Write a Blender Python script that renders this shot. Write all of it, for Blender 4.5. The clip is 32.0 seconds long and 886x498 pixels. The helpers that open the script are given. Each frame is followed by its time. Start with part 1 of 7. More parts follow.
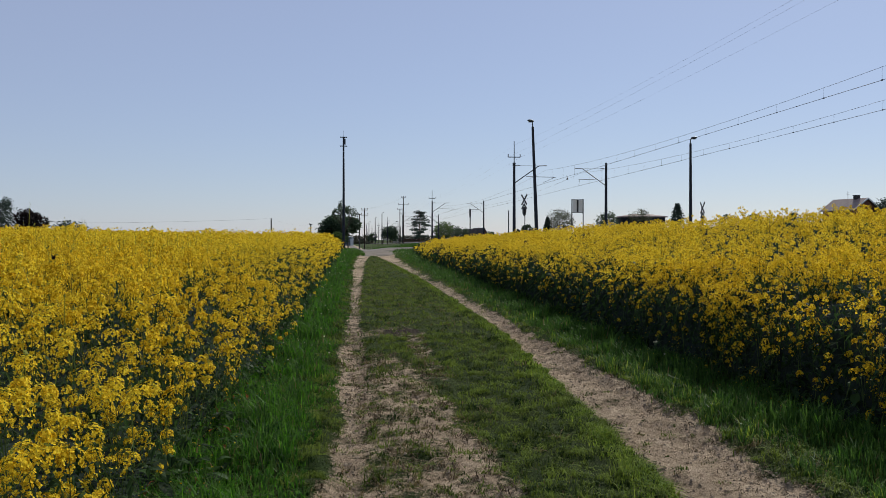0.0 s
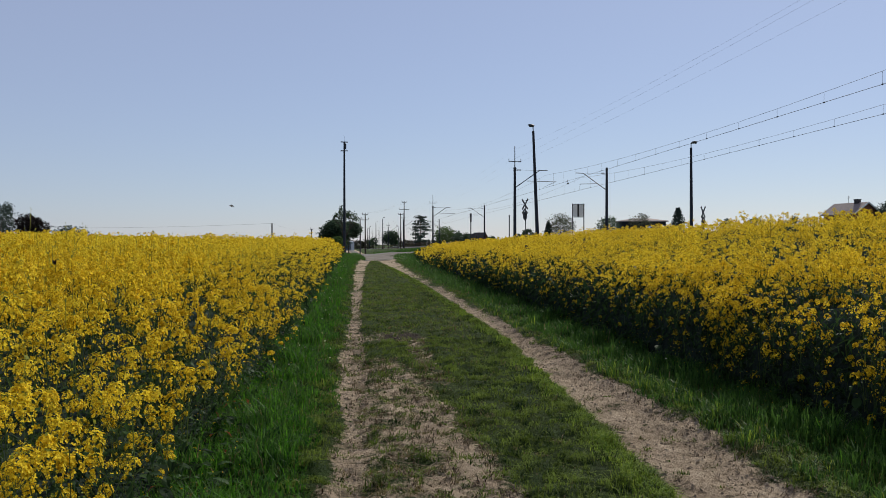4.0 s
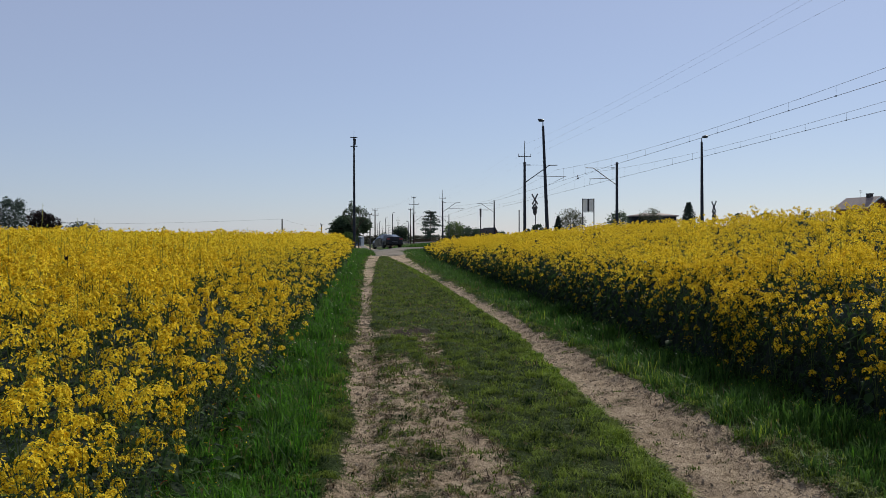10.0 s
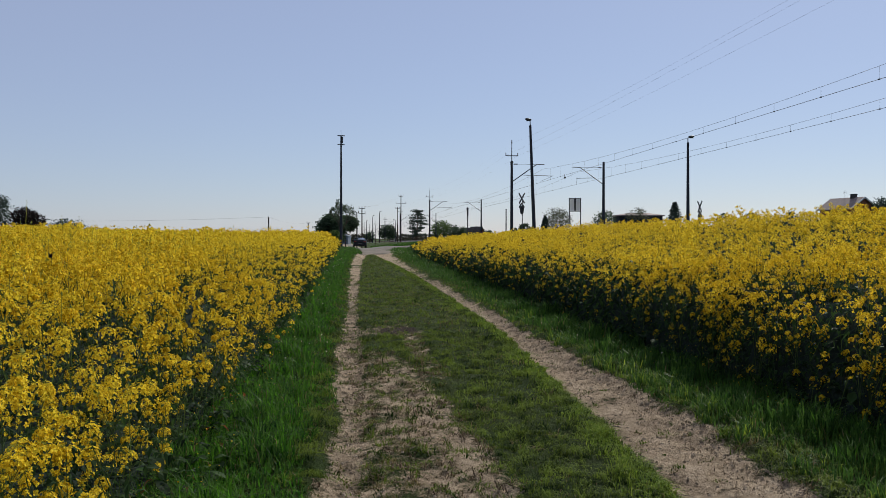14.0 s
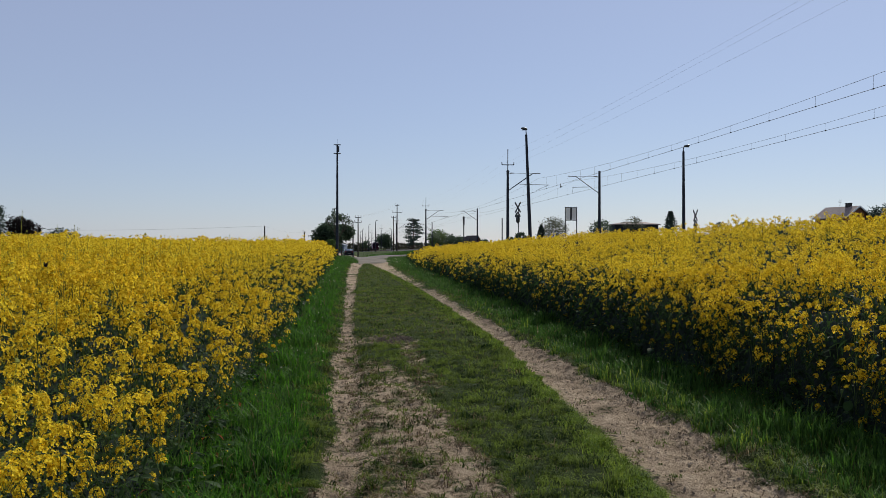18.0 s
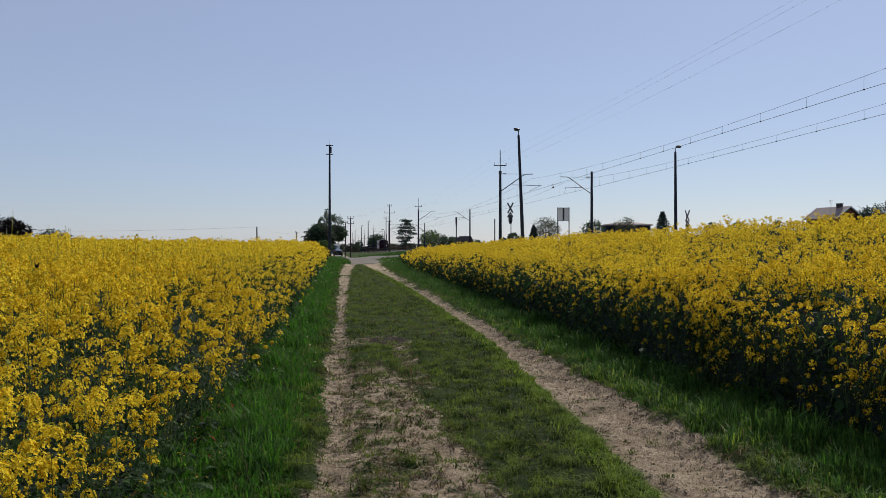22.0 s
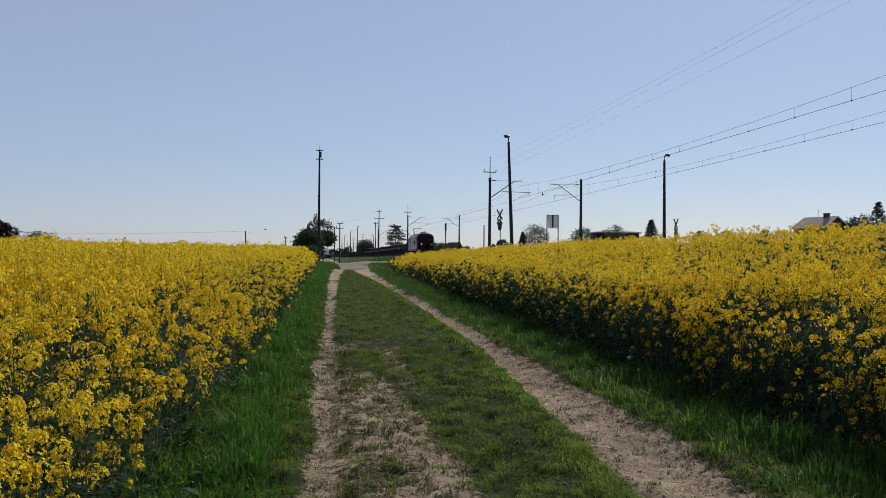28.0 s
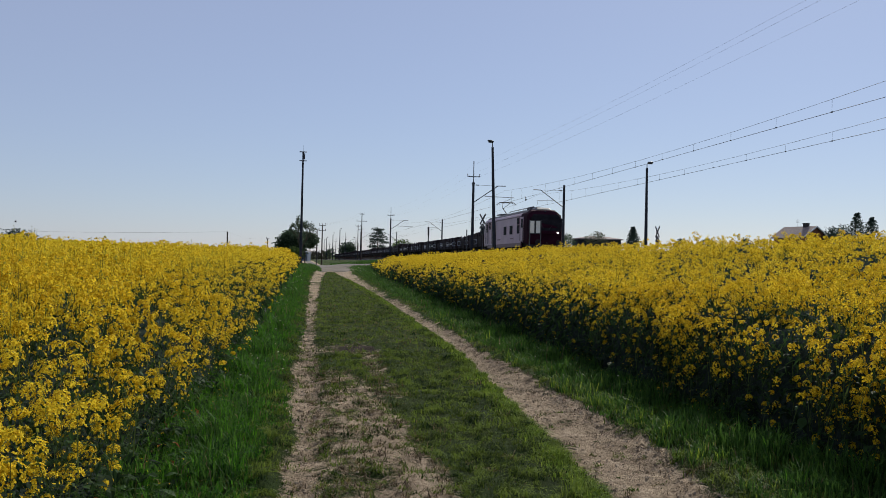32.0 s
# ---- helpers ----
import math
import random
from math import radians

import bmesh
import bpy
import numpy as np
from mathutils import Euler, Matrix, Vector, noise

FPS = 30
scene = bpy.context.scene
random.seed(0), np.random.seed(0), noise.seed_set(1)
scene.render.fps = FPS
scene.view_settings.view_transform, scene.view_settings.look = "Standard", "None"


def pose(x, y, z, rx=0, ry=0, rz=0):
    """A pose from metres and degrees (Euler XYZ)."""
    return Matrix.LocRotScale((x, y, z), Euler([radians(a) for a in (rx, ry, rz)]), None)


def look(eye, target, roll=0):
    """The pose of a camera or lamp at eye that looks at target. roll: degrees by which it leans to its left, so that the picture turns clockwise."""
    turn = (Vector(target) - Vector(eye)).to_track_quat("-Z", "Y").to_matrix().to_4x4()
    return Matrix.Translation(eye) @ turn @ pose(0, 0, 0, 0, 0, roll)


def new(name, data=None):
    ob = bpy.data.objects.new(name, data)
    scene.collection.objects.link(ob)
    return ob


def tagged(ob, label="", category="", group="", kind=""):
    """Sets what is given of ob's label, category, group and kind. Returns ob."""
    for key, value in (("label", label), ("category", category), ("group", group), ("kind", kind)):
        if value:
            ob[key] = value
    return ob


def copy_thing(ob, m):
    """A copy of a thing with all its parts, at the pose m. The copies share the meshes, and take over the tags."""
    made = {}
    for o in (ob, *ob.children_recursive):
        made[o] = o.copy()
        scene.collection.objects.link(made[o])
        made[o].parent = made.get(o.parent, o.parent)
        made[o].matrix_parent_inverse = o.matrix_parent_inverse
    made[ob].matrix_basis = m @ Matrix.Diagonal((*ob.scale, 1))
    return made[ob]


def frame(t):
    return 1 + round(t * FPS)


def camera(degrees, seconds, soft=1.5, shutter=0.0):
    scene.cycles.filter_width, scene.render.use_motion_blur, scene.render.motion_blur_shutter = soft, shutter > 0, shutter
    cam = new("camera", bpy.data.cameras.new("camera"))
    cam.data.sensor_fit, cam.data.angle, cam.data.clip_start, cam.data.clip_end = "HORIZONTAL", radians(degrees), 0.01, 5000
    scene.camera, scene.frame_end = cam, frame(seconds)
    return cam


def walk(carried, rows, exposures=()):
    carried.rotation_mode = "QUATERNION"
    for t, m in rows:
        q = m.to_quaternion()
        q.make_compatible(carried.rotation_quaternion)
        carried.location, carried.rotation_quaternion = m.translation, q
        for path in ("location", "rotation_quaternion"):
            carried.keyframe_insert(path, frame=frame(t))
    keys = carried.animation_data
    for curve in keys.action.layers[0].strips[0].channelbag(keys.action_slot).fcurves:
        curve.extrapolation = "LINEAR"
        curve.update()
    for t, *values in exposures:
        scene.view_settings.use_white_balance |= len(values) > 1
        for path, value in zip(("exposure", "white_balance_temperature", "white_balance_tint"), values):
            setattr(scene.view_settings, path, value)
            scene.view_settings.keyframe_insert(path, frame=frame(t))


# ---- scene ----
# Camera: held by hand on one spot of the field track, eye height 1.65 m, slowly turning to its right.
# World: +y runs along the railway, +x points from the field track to the rails.
EYE = 1.65
RAIL_YAW = -6.885
TILT = -0.722


def aim(yaw, tilt, lean):
    return pose(0, 0, EYE, 0, 0, RAIL_YAW + yaw) @ pose(0, 0, 0, 90 + TILT + tilt) @ pose(0, 0, 0, 0, 0, -lean)


cam = camera(54.93, 32.0, soft=0.6)
walk(cam, [
    (0, aim(0.000, -0.000, 0.000)),
    (0.5, aim(0.003, 0.001, 0.057)),
    (1, aim(0.113, 0.045, 0.080)),
    (1.5, aim(0.139, 0.075, 0.146)),
    (2, aim(0.142, 0.097, 0.195)),
    (2.5, aim(0.117, 0.062, 0.197)),
    (3, aim(0.024, 0.230, 0.192)),
    (3.5, aim(-0.035, 0.317, 0.083)),
    (5.5, aim(0.460, 0.135, 0.196)),
    (6, aim(0.545, 0.044, 0.255)),
    (6.5, aim(0.661, 0.014, 0.262)),
    (7, aim(0.756, 0.023, 0.265)),
    (7.5, aim(0.792, -0.016, 0.249)),
    (8, aim(0.849, -0.034, 0.269)),
    (8.5, aim(0.939, -0.081, 0.301)),
    (9, aim(0.949, -0.051, 0.299)),
    (9.5, aim(0.892, -0.017, 0.249)),
    (10, aim(0.711, -0.013, 0.165)),
    (10.5, aim(0.573, -0.048, 0.086)),
    (11, aim(0.458, -0.070, 0.053)),
    (11.5, aim(0.394, -0.058, 0.051)),
    (12, aim(0.291, -0.059, 0.011)),
    (12.5, aim(0.178, -0.059, 0.004)),
    (13, aim(0.118, -0.112, -0.013)),
    (13.5, aim(0.042, -0.165, -0.074)),
    (14, aim(-0.169, -0.096, -0.051)),
    (14.5, aim(-0.225, -0.061, -0.042)),
    (16.5, aim(-0.549, 0.351, 0.121)),
    (17, aim(-0.497, 0.467, 0.046)),
    (17.5, aim(-0.389, 0.530, 0.006)),
    (18, aim(-0.427, 0.508, -0.026)),
    (18.5, aim(-0.492, 0.452, 0.066)),
    (19, aim(-0.546, 0.443, 0.090)),
    (19.5, aim(-0.604, 0.519, 0.090)),
    (20, aim(-0.779, 0.581, 0.002)),
    (20.5, aim(-0.911, 0.581, -0.058)),
    (21, aim(-0.968, 0.568, -0.069)),
    (21.5, aim(-0.995, 0.577, -0.048)),
    (22, aim(-0.924, 0.551, 0.038)),
    (22.5, aim(-0.798, 0.545, 0.102)),
    (23, aim(-0.957, 0.611, 0.165)),
    (23.5, aim(-1.042, 0.658, 0.254)),
    (24, aim(-1.054, 0.638, 0.281)),
    (24.5, aim(-1.019, 0.641, 0.307)),
    (25, aim(-0.911, 0.649, 0.230)),
    (25.5, aim(-0.964, 0.672, 0.067)),
    (27.5, aim(-1.546, 0.847, -0.288)),
    (28, aim(-1.652, 0.961, -0.487)),
    (28.5, aim(-1.718, 1.000, -0.606)),
    (29, aim(-1.799, 1.004, -0.739)),
    (29.5, aim(-1.794, 1.078, -0.819)),
    (30, aim(-1.770, 1.133, -0.891)),
    (30.5, aim(-1.909, 1.139, -0.946)),
    (31, aim(-2.043, 1.185, -1.005)),
    (31.5, aim(-2.318, 1.210, -1.153)),
    (32, aim(-2.825, 1.240, -1.357)),
], exposures=[(0, 0.0, 6500, 10), (32, 0.0, 6500, 10)])

# ---------------------------------------------------------------- light
SUN_AZ = 36.0      # degrees from the railway's direction towards the rails
SUN_EL = 35.5
world = bpy.data.worlds.new("sky")
scene.world = world
world.use_nodes = True
wn = world.node_tree.nodes
wn.clear()
sky = wn.new("ShaderNodeTexSky")
sky.sky_type, sky.sun_disc = "NISHITA", False
sky.sun_elevation, sky.sun_rotation = radians(SUN_EL), radians(SUN_AZ)
sky.air_density, sky.dust_density, sky.ozone_density, sky.altitude = 1.0, 0.25, 6.0, 100
# spring haze: an even pale veil over the clear sky
veil = wn.new("ShaderNodeMix")
veil.data_type, veil.blend_type = "RGBA", "MIX"
veil.inputs[0].default_value = 0.44
veil.inputs[7].default_value = (7.1, 7.5, 9.8, 1)
background = wn.new("ShaderNodeBackground")
background.inputs["Strength"].default_value = 0.0780
world_out = wn.new("ShaderNodeOutputWorld")
world.node_tree.links.new(sky.outputs[0], veil.inputs[6])
world.node_tree.links.new(veil.outputs[2], background.inputs[0])
world.node_tree.links.new(background.outputs[0], world_out.inputs[0])

sun_data = bpy.data.lights.new("sun", "SUN")
sun_data.energy, sun_data.angle, sun_data.color = 4.45, radians(0.53), (1.0, 0.955, 0.86)
sun = new("sun", sun_data)
az, el = radians(SUN_AZ), radians(SUN_EL)
sun.matrix_world = look((0, 0, 60), Vector((0, 0, 60)) - Vector((math.sin(az) * math.cos(el), math.cos(az) * math.cos(el), math.sin(el))))

# ---------------------------------------------------------------- materials
def nodes_of(name):
    m = bpy.data.materials.new(name)
    m.use_nodes = True
    t = m.node_tree
    return m, t, t.nodes["Principled BSDF"]


def noise_node(t, scale, detail=4.0, rough=0.6, coord="Object", stretch=None):
    c = t.nodes.new("ShaderNodeTexCoord")
    n = t.nodes.new("ShaderNodeTexNoise")
    n.inputs["Scale"].default_value, n.inputs["Detail"].default_value = scale, detail
    n.inputs["Roughness"].default_value = rough
    src = c.outputs[coord]
    if stretch:
        mp = t.nodes.new("ShaderNodeMapping")
        mp.inputs["Scale"].default_value = stretch
        t.links.new(src, mp.inputs[0])
        src = mp.outputs[0]
    t.links.new(src, n.inputs["Vector"])
    return n


def ramp(t, src, stops):
    r = t.nodes.new("ShaderNodeValToRGB")
    while len(r.color_ramp.elements) < len(stops):
        r.color_ramp.elements.new(0.5)
    for e, (p, c) in zip(r.color_ramp.elements, stops):
        e.position, e.color = p, (c if len(c) == 4 else (*c, 1))
    t.links.new(src, r.inputs[0])
    return r


def mixed(t, fac, a, b, mode="MIX"):
    m = t.nodes.new("ShaderNodeMix")
    m.data_type, m.blend_type = "RGBA", mode
    for slot, v in ((0, fac), (6, a), (7, b)):
        if isinstance(v, (int, float)):
            m.inputs[slot].default_value = v
        elif isinstance(v, tuple):
            m.inputs[slot].default_value = (*v, 1)
        else:
            t.links.new(v, m.inputs[slot])
    return m.outputs[2]


def mathn(t, op, a, b=0.0, clamp=False):
    m = t.nodes.new("ShaderNodeMath")
    m.operation, m.use_clamp = op, clamp
    for slot, v in ((0, a), (1, b)):
        if isinstance(v, (int, float)):
            m.inputs[slot].default_value = v
        else:
            t.links.new(v, m.inputs[slot])
    return m.outputs[0]


def bump(t, p, src, strength=0.3, dist=0.02):
    b = t.nodes.new("ShaderNodeBump")
    b.inputs["Strength"].default_value, b.inputs["Distance"].default_value = strength, dist
    t.links.new(src, b.inputs["Height"])
    t.links.new(b.outputs[0], p.inputs["Normal"])


def surface(name, a, b, scale=6.0, rough=0.7, metal=0.0, fine=60.0, bumps=0.2, spread=0.12, stretch=None, gloss=None):
    """Two tones at a coarse scale, grain at a fine one, and a little relief."""
    m, t, p = nodes_of(name)
    big = noise_node(t, scale, 5, stretch=stretch)
    small = noise_node(t, fine, 3, stretch=stretch)
    col = ramp(t, big.outputs[0], [(0.35, a), (0.65, b)]).outputs[0]
    grain = ramp(t, small.outputs[0], [(0.3, (1 - spread,) * 3), (0.7, (1 + 0 * spread,) * 3)]).outputs[0]
    t.links.new(mixed(t, 1.0, col, grain, "MULTIPLY"), p.inputs["Base Color"])
    p.inputs["Roughness"].default_value, p.inputs["Metallic"].default_value = rough, metal
    p.inputs["Specular IOR Level"].default_value = gloss if gloss is not None else (0.5 if rough < 0.7 else 0.15)
    if bumps:
        bump(t, p, small.outputs[0], bumps, 0.01)
    return m


def leafy(name, a, b, through_light=0.35, rough=0.6, scale=1.3, island=0.6, patch=0.5, gloss=0.06, shift=0.0):
    """Thin plant tissue: tones vary from leaf to leaf and over the stand; some light passes through."""
    m, t, p = nodes_of(name)
    g = t.nodes.new("ShaderNodeNewGeometry")
    n = noise_node(t, scale, 3)
    f = mathn(t, "ADD", mathn(t, "MULTIPLY", g.outputs["Random Per Island"], island), mathn(t, "MULTIPLY", n.outputs[0], patch))
    f = mathn(t, "SUBTRACT", f, shift)
    col = ramp(t, f, [(0.25, a), (0.8, b)]).outputs[0]
    t.links.new(col, p.inputs["Base Color"])
    p.inputs["Roughness"].default_value = rough
    p.inputs["Specular IOR Level"].default_value = gloss
    tr = t.nodes.new("ShaderNodeBsdfTranslucent")
    t.links.new(col, tr.inputs[0])
    mx = t.nodes.new("ShaderNodeMixShader")
    mx.inputs[0].default_value = through_light
    t.links.new(p.outputs[0], mx.inputs[1])
    t.links.new(tr.outputs[0], mx.inputs[2])
    t.links.new(mx.outputs[0], t.nodes["Material Output"].inputs[0])
    return m


def glass_mat(name, tint=(0.02, 0.025, 0.03), rough=0.04):
    m, t, p = nodes_of(name)
    n = noise_node(t, 3.0, 2)
    col = ramp(t, n.outputs[0], [(0.3, tint), (0.7, tuple(c * 1.4 for c in tint))]).outputs[0]
    t.links.new(col, p.inputs["Base Color"])
    p.inputs["Roughness"].default_value = rough
    p.inputs["IOR"].default_value = 1.5
    return m


def glow(name, color, strength):
    m, t, p = nodes_of(name)
    p.inputs["Base Color"].default_value = (*color, 1)
    p.inputs["Emission Color"].default_value = (*color, 1)
    p.inputs["Emission Strength"].default_value = strength
    return m


def ground_material():
    """Soil, trodden turf and bare sand; the attribute 'bare' tells how worn the ground is, 'mud' where a puddle dried."""
    m, t, p = nodes_of("ground")
    at = t.nodes.new("ShaderNodeAttribute")
    at.attribute_name = "bare"
    mud = t.nodes.new("ShaderNodeAttribute")
    mud.attribute_name = "mud"
    n1 = noise_node(t, 2.3, 6, 0.65)
    n2 = noise_node(t, 14, 5, 0.7)
    n3 = noise_node(t, 90, 4, 0.7)
    n4 = noise_node(t, 0.35, 3)
    n5 = noise_node(t, 38, 5, 0.75, stretch=(1, 0.7, 1))
    sand = ramp(t, n1.outputs[0], [(0.30, (0.270, 0.207, 0.144)), (0.5, (0.490, 0.384, 0.268)), (0.72, (0.640, 0.515, 0.372))]).outputs[0]
    sand = mixed(t, 1.0, sand, ramp(t, n2.outputs[0], [(0.32, (0.52, 0.49, 0.46)), (0.52, (1, 1, 1))]).outputs[0], "MULTIPLY")
    sand = mixed(t, 1.0, sand, ramp(t, n5.outputs[0], [(0.30, (0.40, 0.37, 0.34)), (0.43, (1, 1, 1))]).outputs[0], "MULTIPLY")
    sand = mixed(t, 1.0, sand, ramp(t, n3.outputs[0], [(0.3, (0.82, 0.81, 0.80)), (0.6, (1, 1, 1))]).outputs[0], "MULTIPLY")
    turf = ramp(t, n2.outputs[0], [(0.3, (0.016, 0.032, 0.008)), (0.55, (0.042, 0.070, 0.018)), (0.8, (0.090, 0.104, 0.036))]).outputs[0]
    turf = mixed(t, ramp(t, n4.outputs[0], [(0.4, (0, 0, 0)), (0.65, (0.6, 0.6, 0.6))]).outputs[0], turf, (0.080, 0.092, 0.030))
    wob = mathn(t, "ADD", mathn(t, "MULTIPLY", mathn(t, "SUBTRACT", n1.outputs[0], 0.5), 1.7), mathn(t, "MULTIPLY", mathn(t, "SUBTRACT", n2.outputs[0], 0.5), 1.5))
    turf = mixed(t, 1.0, turf, ramp(t, n3.outputs[0], [(0.32, (0.35, 0.38, 0.35)), (0.68, (1.35, 1.35, 1.3))]).outputs[0], "MULTIPLY")
    wob = mathn(t, "ADD", wob, mathn(t, "MULTIPLY", mathn(t, "SUBTRACT", n3.outputs[0], 0.5), 1.3))
    f = mathn(t, "ADD", at.outputs["Fac"], mathn(t, "MULTIPLY", wob, mathn(t, "MULTIPLY", at.outputs["Fac"], 2.5, True)))
    fac = ramp(t, f, [(0.34, (0, 0, 0)), (0.70, (1, 1, 1))]).outputs[0]
    col = mixed(t, fac, turf, sand)
    fm = ramp(t, mathn(t, "ADD", mud.outputs["Fac"], mathn(t, "MULTIPLY", mathn(t, "SUBTRACT", n2.outputs[0], 0.5), 1.3)), [(0.45, (0, 0, 0)), (0.6, (1, 1, 1))]).outputs[0]
    wet = ramp(t, n3.outputs[0], [(0.3, (0.026, 0.021, 0.018)), (0.7, (0.085, 0.066, 0.050))]).outputs[0]
    col = mixed(t, fm, col, wet)
    t.links.new(col, p.inputs["Base Color"])
    p.inputs["Roughness"].default_value = 0.95
    p.inputs["Specular IOR Level"].default_value = 0.05
    h = mathn(t, "ADD", mathn(t, "MULTIPLY", n2.outputs[0], 1.0), mathn(t, "MULTIPLY", n3.outputs[0], 0.35))
    h = mathn(t, "ADD", h, mathn(t, "MULTIPLY", n5.outputs[0], 0.7))
    bump(t, p, h, 1.0, 0.095)
    return m


MAT = {}
MAT["ground"] = ground_material()
MAT["asphalt"] = surface("worn_asphalt", (0.130, 0.118, 0.102), (0.190, 0.173, 0.150), 0.7, 0.9, fine=40, bumps=0.3)
MAT["gravel_sand"] = surface("sandy_gravel", (0.115, 0.100, 0.080), (0.215, 0.185, 0.148), 0.9, 0.95, fine=25, bumps=0.5, spread=0.3)
MAT["gravel"] = surface("track_ballast", (0.11, 0.10, 0.095), (0.26, 0.24, 0.22), 8, 0.95, fine=22, bumps=0.9, spread=0.5)
MAT["petal"] = leafy("rape_petals", (0.47, 0.290, 0.008), (0.94, 0.720, 0.050), 0.40, 0.6, 2.0, 0.85, 0.35, 0.015)
MAT["bud"] = leafy("rape_buds", (0.16, 0.19, 0.03), (0.36, 0.36, 0.05), 0.3)
MAT["stem"] = leafy("rape_stems", (0.040, 0.070, 0.022), (0.105, 0.150, 0.040), 0.2)
MAT["rape_leaf"] = leafy("rape_leaves", (0.013, 0.028, 0.012), (0.040, 0.080, 0.024), 0.32, 0.6, 1.3, 0.7, 0.4)
# dark bluish tone paints the shade between the crop's stems
MAT["canopy"] = surface("shaded_under_leaves", (0.023, 0.033, 0.027), (0.044, 0.060, 0.048), 5, 0.95, fine=30, bumps=0.8, spread=0.5, gloss=0.0)
MAT["long_grass"] = leafy("long_grass", (0.010, 0.036, 0.012), (0.078, 0.165, 0.028), 0.42, 0.55, 2.5, 0.5, 0.7, 0.06)
MAT["short_grass"] = leafy("short_grass", (0.011, 0.029, 0.007), (0.165, 0.228, 0.036), 0.42, 0.6, 3.2, 0.42, 2.3, 0.03, 0.80)
MAT["fresh_grass"] = leafy("fresh_grass", (0.085, 0.165, 0.018), (0.250, 0.340, 0.040), 0.5, 0.6, 3.0, 0.6, 0.5, 0.03)
# brighter copy of long_grass: the left verge's sunlit look put into the colour
MAT["sunlit_grass"] = leafy("sunlit_grass", (0.016, 0.075, 0.008), (0.085, 0.235, 0.018), 0.5, 0.65, 2.5, 0.6, 0.5, 0.02)
MAT["dry_grass"] = leafy("dry_grass", (0.12, 0.10, 0.04), (0.24, 0.19, 0.09), 0.3, 0.7)
MAT["clod"] = leafy("dry_soil", (0.20, 0.158, 0.115), (0.42, 0.345, 0.255), 0.0, 0.95, 3.0, 0.7, 0.3, 0.02)
MAT["dead_straw"] = leafy("dead_straw", (0.05, 0.034, 0.022), (0.20, 0.15, 0.09), 0.1, 0.8)
# darkened and blued: the posts' backlit look and lens veil are in the colour
MAT["concrete"] = surface("backlit_weathered_concrete", (0.024, 0.027, 0.036), (0.046, 0.050, 0.062), 2.0, 0.85, fine=35)
MAT["steel"] = surface("dull_galvanised_steel", (0.06, 0.063, 0.068), (0.11, 0.113, 0.118), 3.0, 0.55, 0.6)
MAT["wire"] = surface("aged_copper_wire", (0.035, 0.032, 0.03), (0.06, 0.055, 0.05), 2.0, 0.6, 0.5, bumps=0)
MAT["insulator"] = surface("brown_porcelain", (0.05, 0.02, 0.012), (0.09, 0.04, 0.02), 4, 0.25, bumps=0)
MAT["wood"] = surface("tarred_timber", (0.035, 0.026, 0.02), (0.07, 0.055, 0.04), 3.0, 0.8, fine=30, stretch=(8, 8, 1))
MAT["rail"] = surface("rusty_rail", (0.05, 0.034, 0.026), (0.10, 0.07, 0.05), 5, 0.6, 0.3)
MAT["sleeper"] = surface("concrete_sleeper", (0.20, 0.19, 0.18), (0.30, 0.29, 0.27), 3, 0.9)
MAT["sign_white"] = surface("sign_white", (0.66, 0.66, 0.64), (0.76, 0.76, 0.74), 3, 0.5, bumps=0)
MAT["board"] = leafy("pale_board_plastic", (0.62, 0.63, 0.62), (0.80, 0.80, 0.78), 0.35, 0.5, 2.0, 0.3, 0.6)
MAT["sign_red"] = surface("sign_red", (0.42, 0.02, 0.02), (0.52, 0.03, 0.03), 3, 0.5, bumps=0)
MAT["sign_grey"] = surface("dark_grey_metal", (0.05, 0.052, 0.056), (0.09, 0.092, 0.096), 3, 0.5, 0.5)
MAT["black"] = surface("black_paint", (0.012, 0.012, 0.014), (0.03, 0.03, 0.032), 4, 0.5)
MAT["bark"] = surface("bark", (0.05, 0.04, 0.03), (0.11, 0.09, 0.07), 4, 0.95, fine=20, bumps=0.8, stretch=(6, 6, 1))
# lifted tone: distance haze over the dark trees is painted into the leaves
MAT["leaf_dark"] = leafy("hazed_dark_leaves", (0.036, 0.060, 0.038), (0.085, 0.125, 0.070), 0.40, 0.6, 0.5)
MAT["leaf_mid"] = leafy("green_leaves", (0.045, 0.085, 0.022), (0.11, 0.17, 0.05), 0.35, 0.6, 0.5)
MAT["leaf_pale"] = leafy("young_leaves", (0.075, 0.085, 0.055), (0.14, 0.150, 0.095), 0.25, 0.6, 0.5)
MAT["leaf_brown"] = leafy("brownish_leaves", (0.045, 0.048, 0.036), (0.100, 0.095, 0.066), 0.35, 0.6, 0.5)
MAT["leaf_red"] = leafy("copper_leaves", (0.014, 0.012, 0.012), (0.035, 0.022, 0.02), 0.15, 0.6, 0.5)
# lifted and blued needles, again with distance haze in the colour
MAT["needle"] = leafy("hazed_pine_needles", (0.028, 0.048, 0.042), (0.068, 0.096, 0.074), 0.30, 0.6, 0.5)
MAT["roof_tile"] = surface("brown_roof_sheet", (0.22, 0.17, 0.15), (0.32, 0.26, 0.235), 2, 0.75, fine=14, stretch=(1, 6, 1))
MAT["plaster"] = surface("plaster", (0.42, 0.39, 0.34), (0.55, 0.52, 0.47), 1.5, 0.9)
MAT["brick"] = surface("red_brick", (0.20, 0.08, 0.05), (0.30, 0.13, 0.08), 5, 0.9, fine=20)
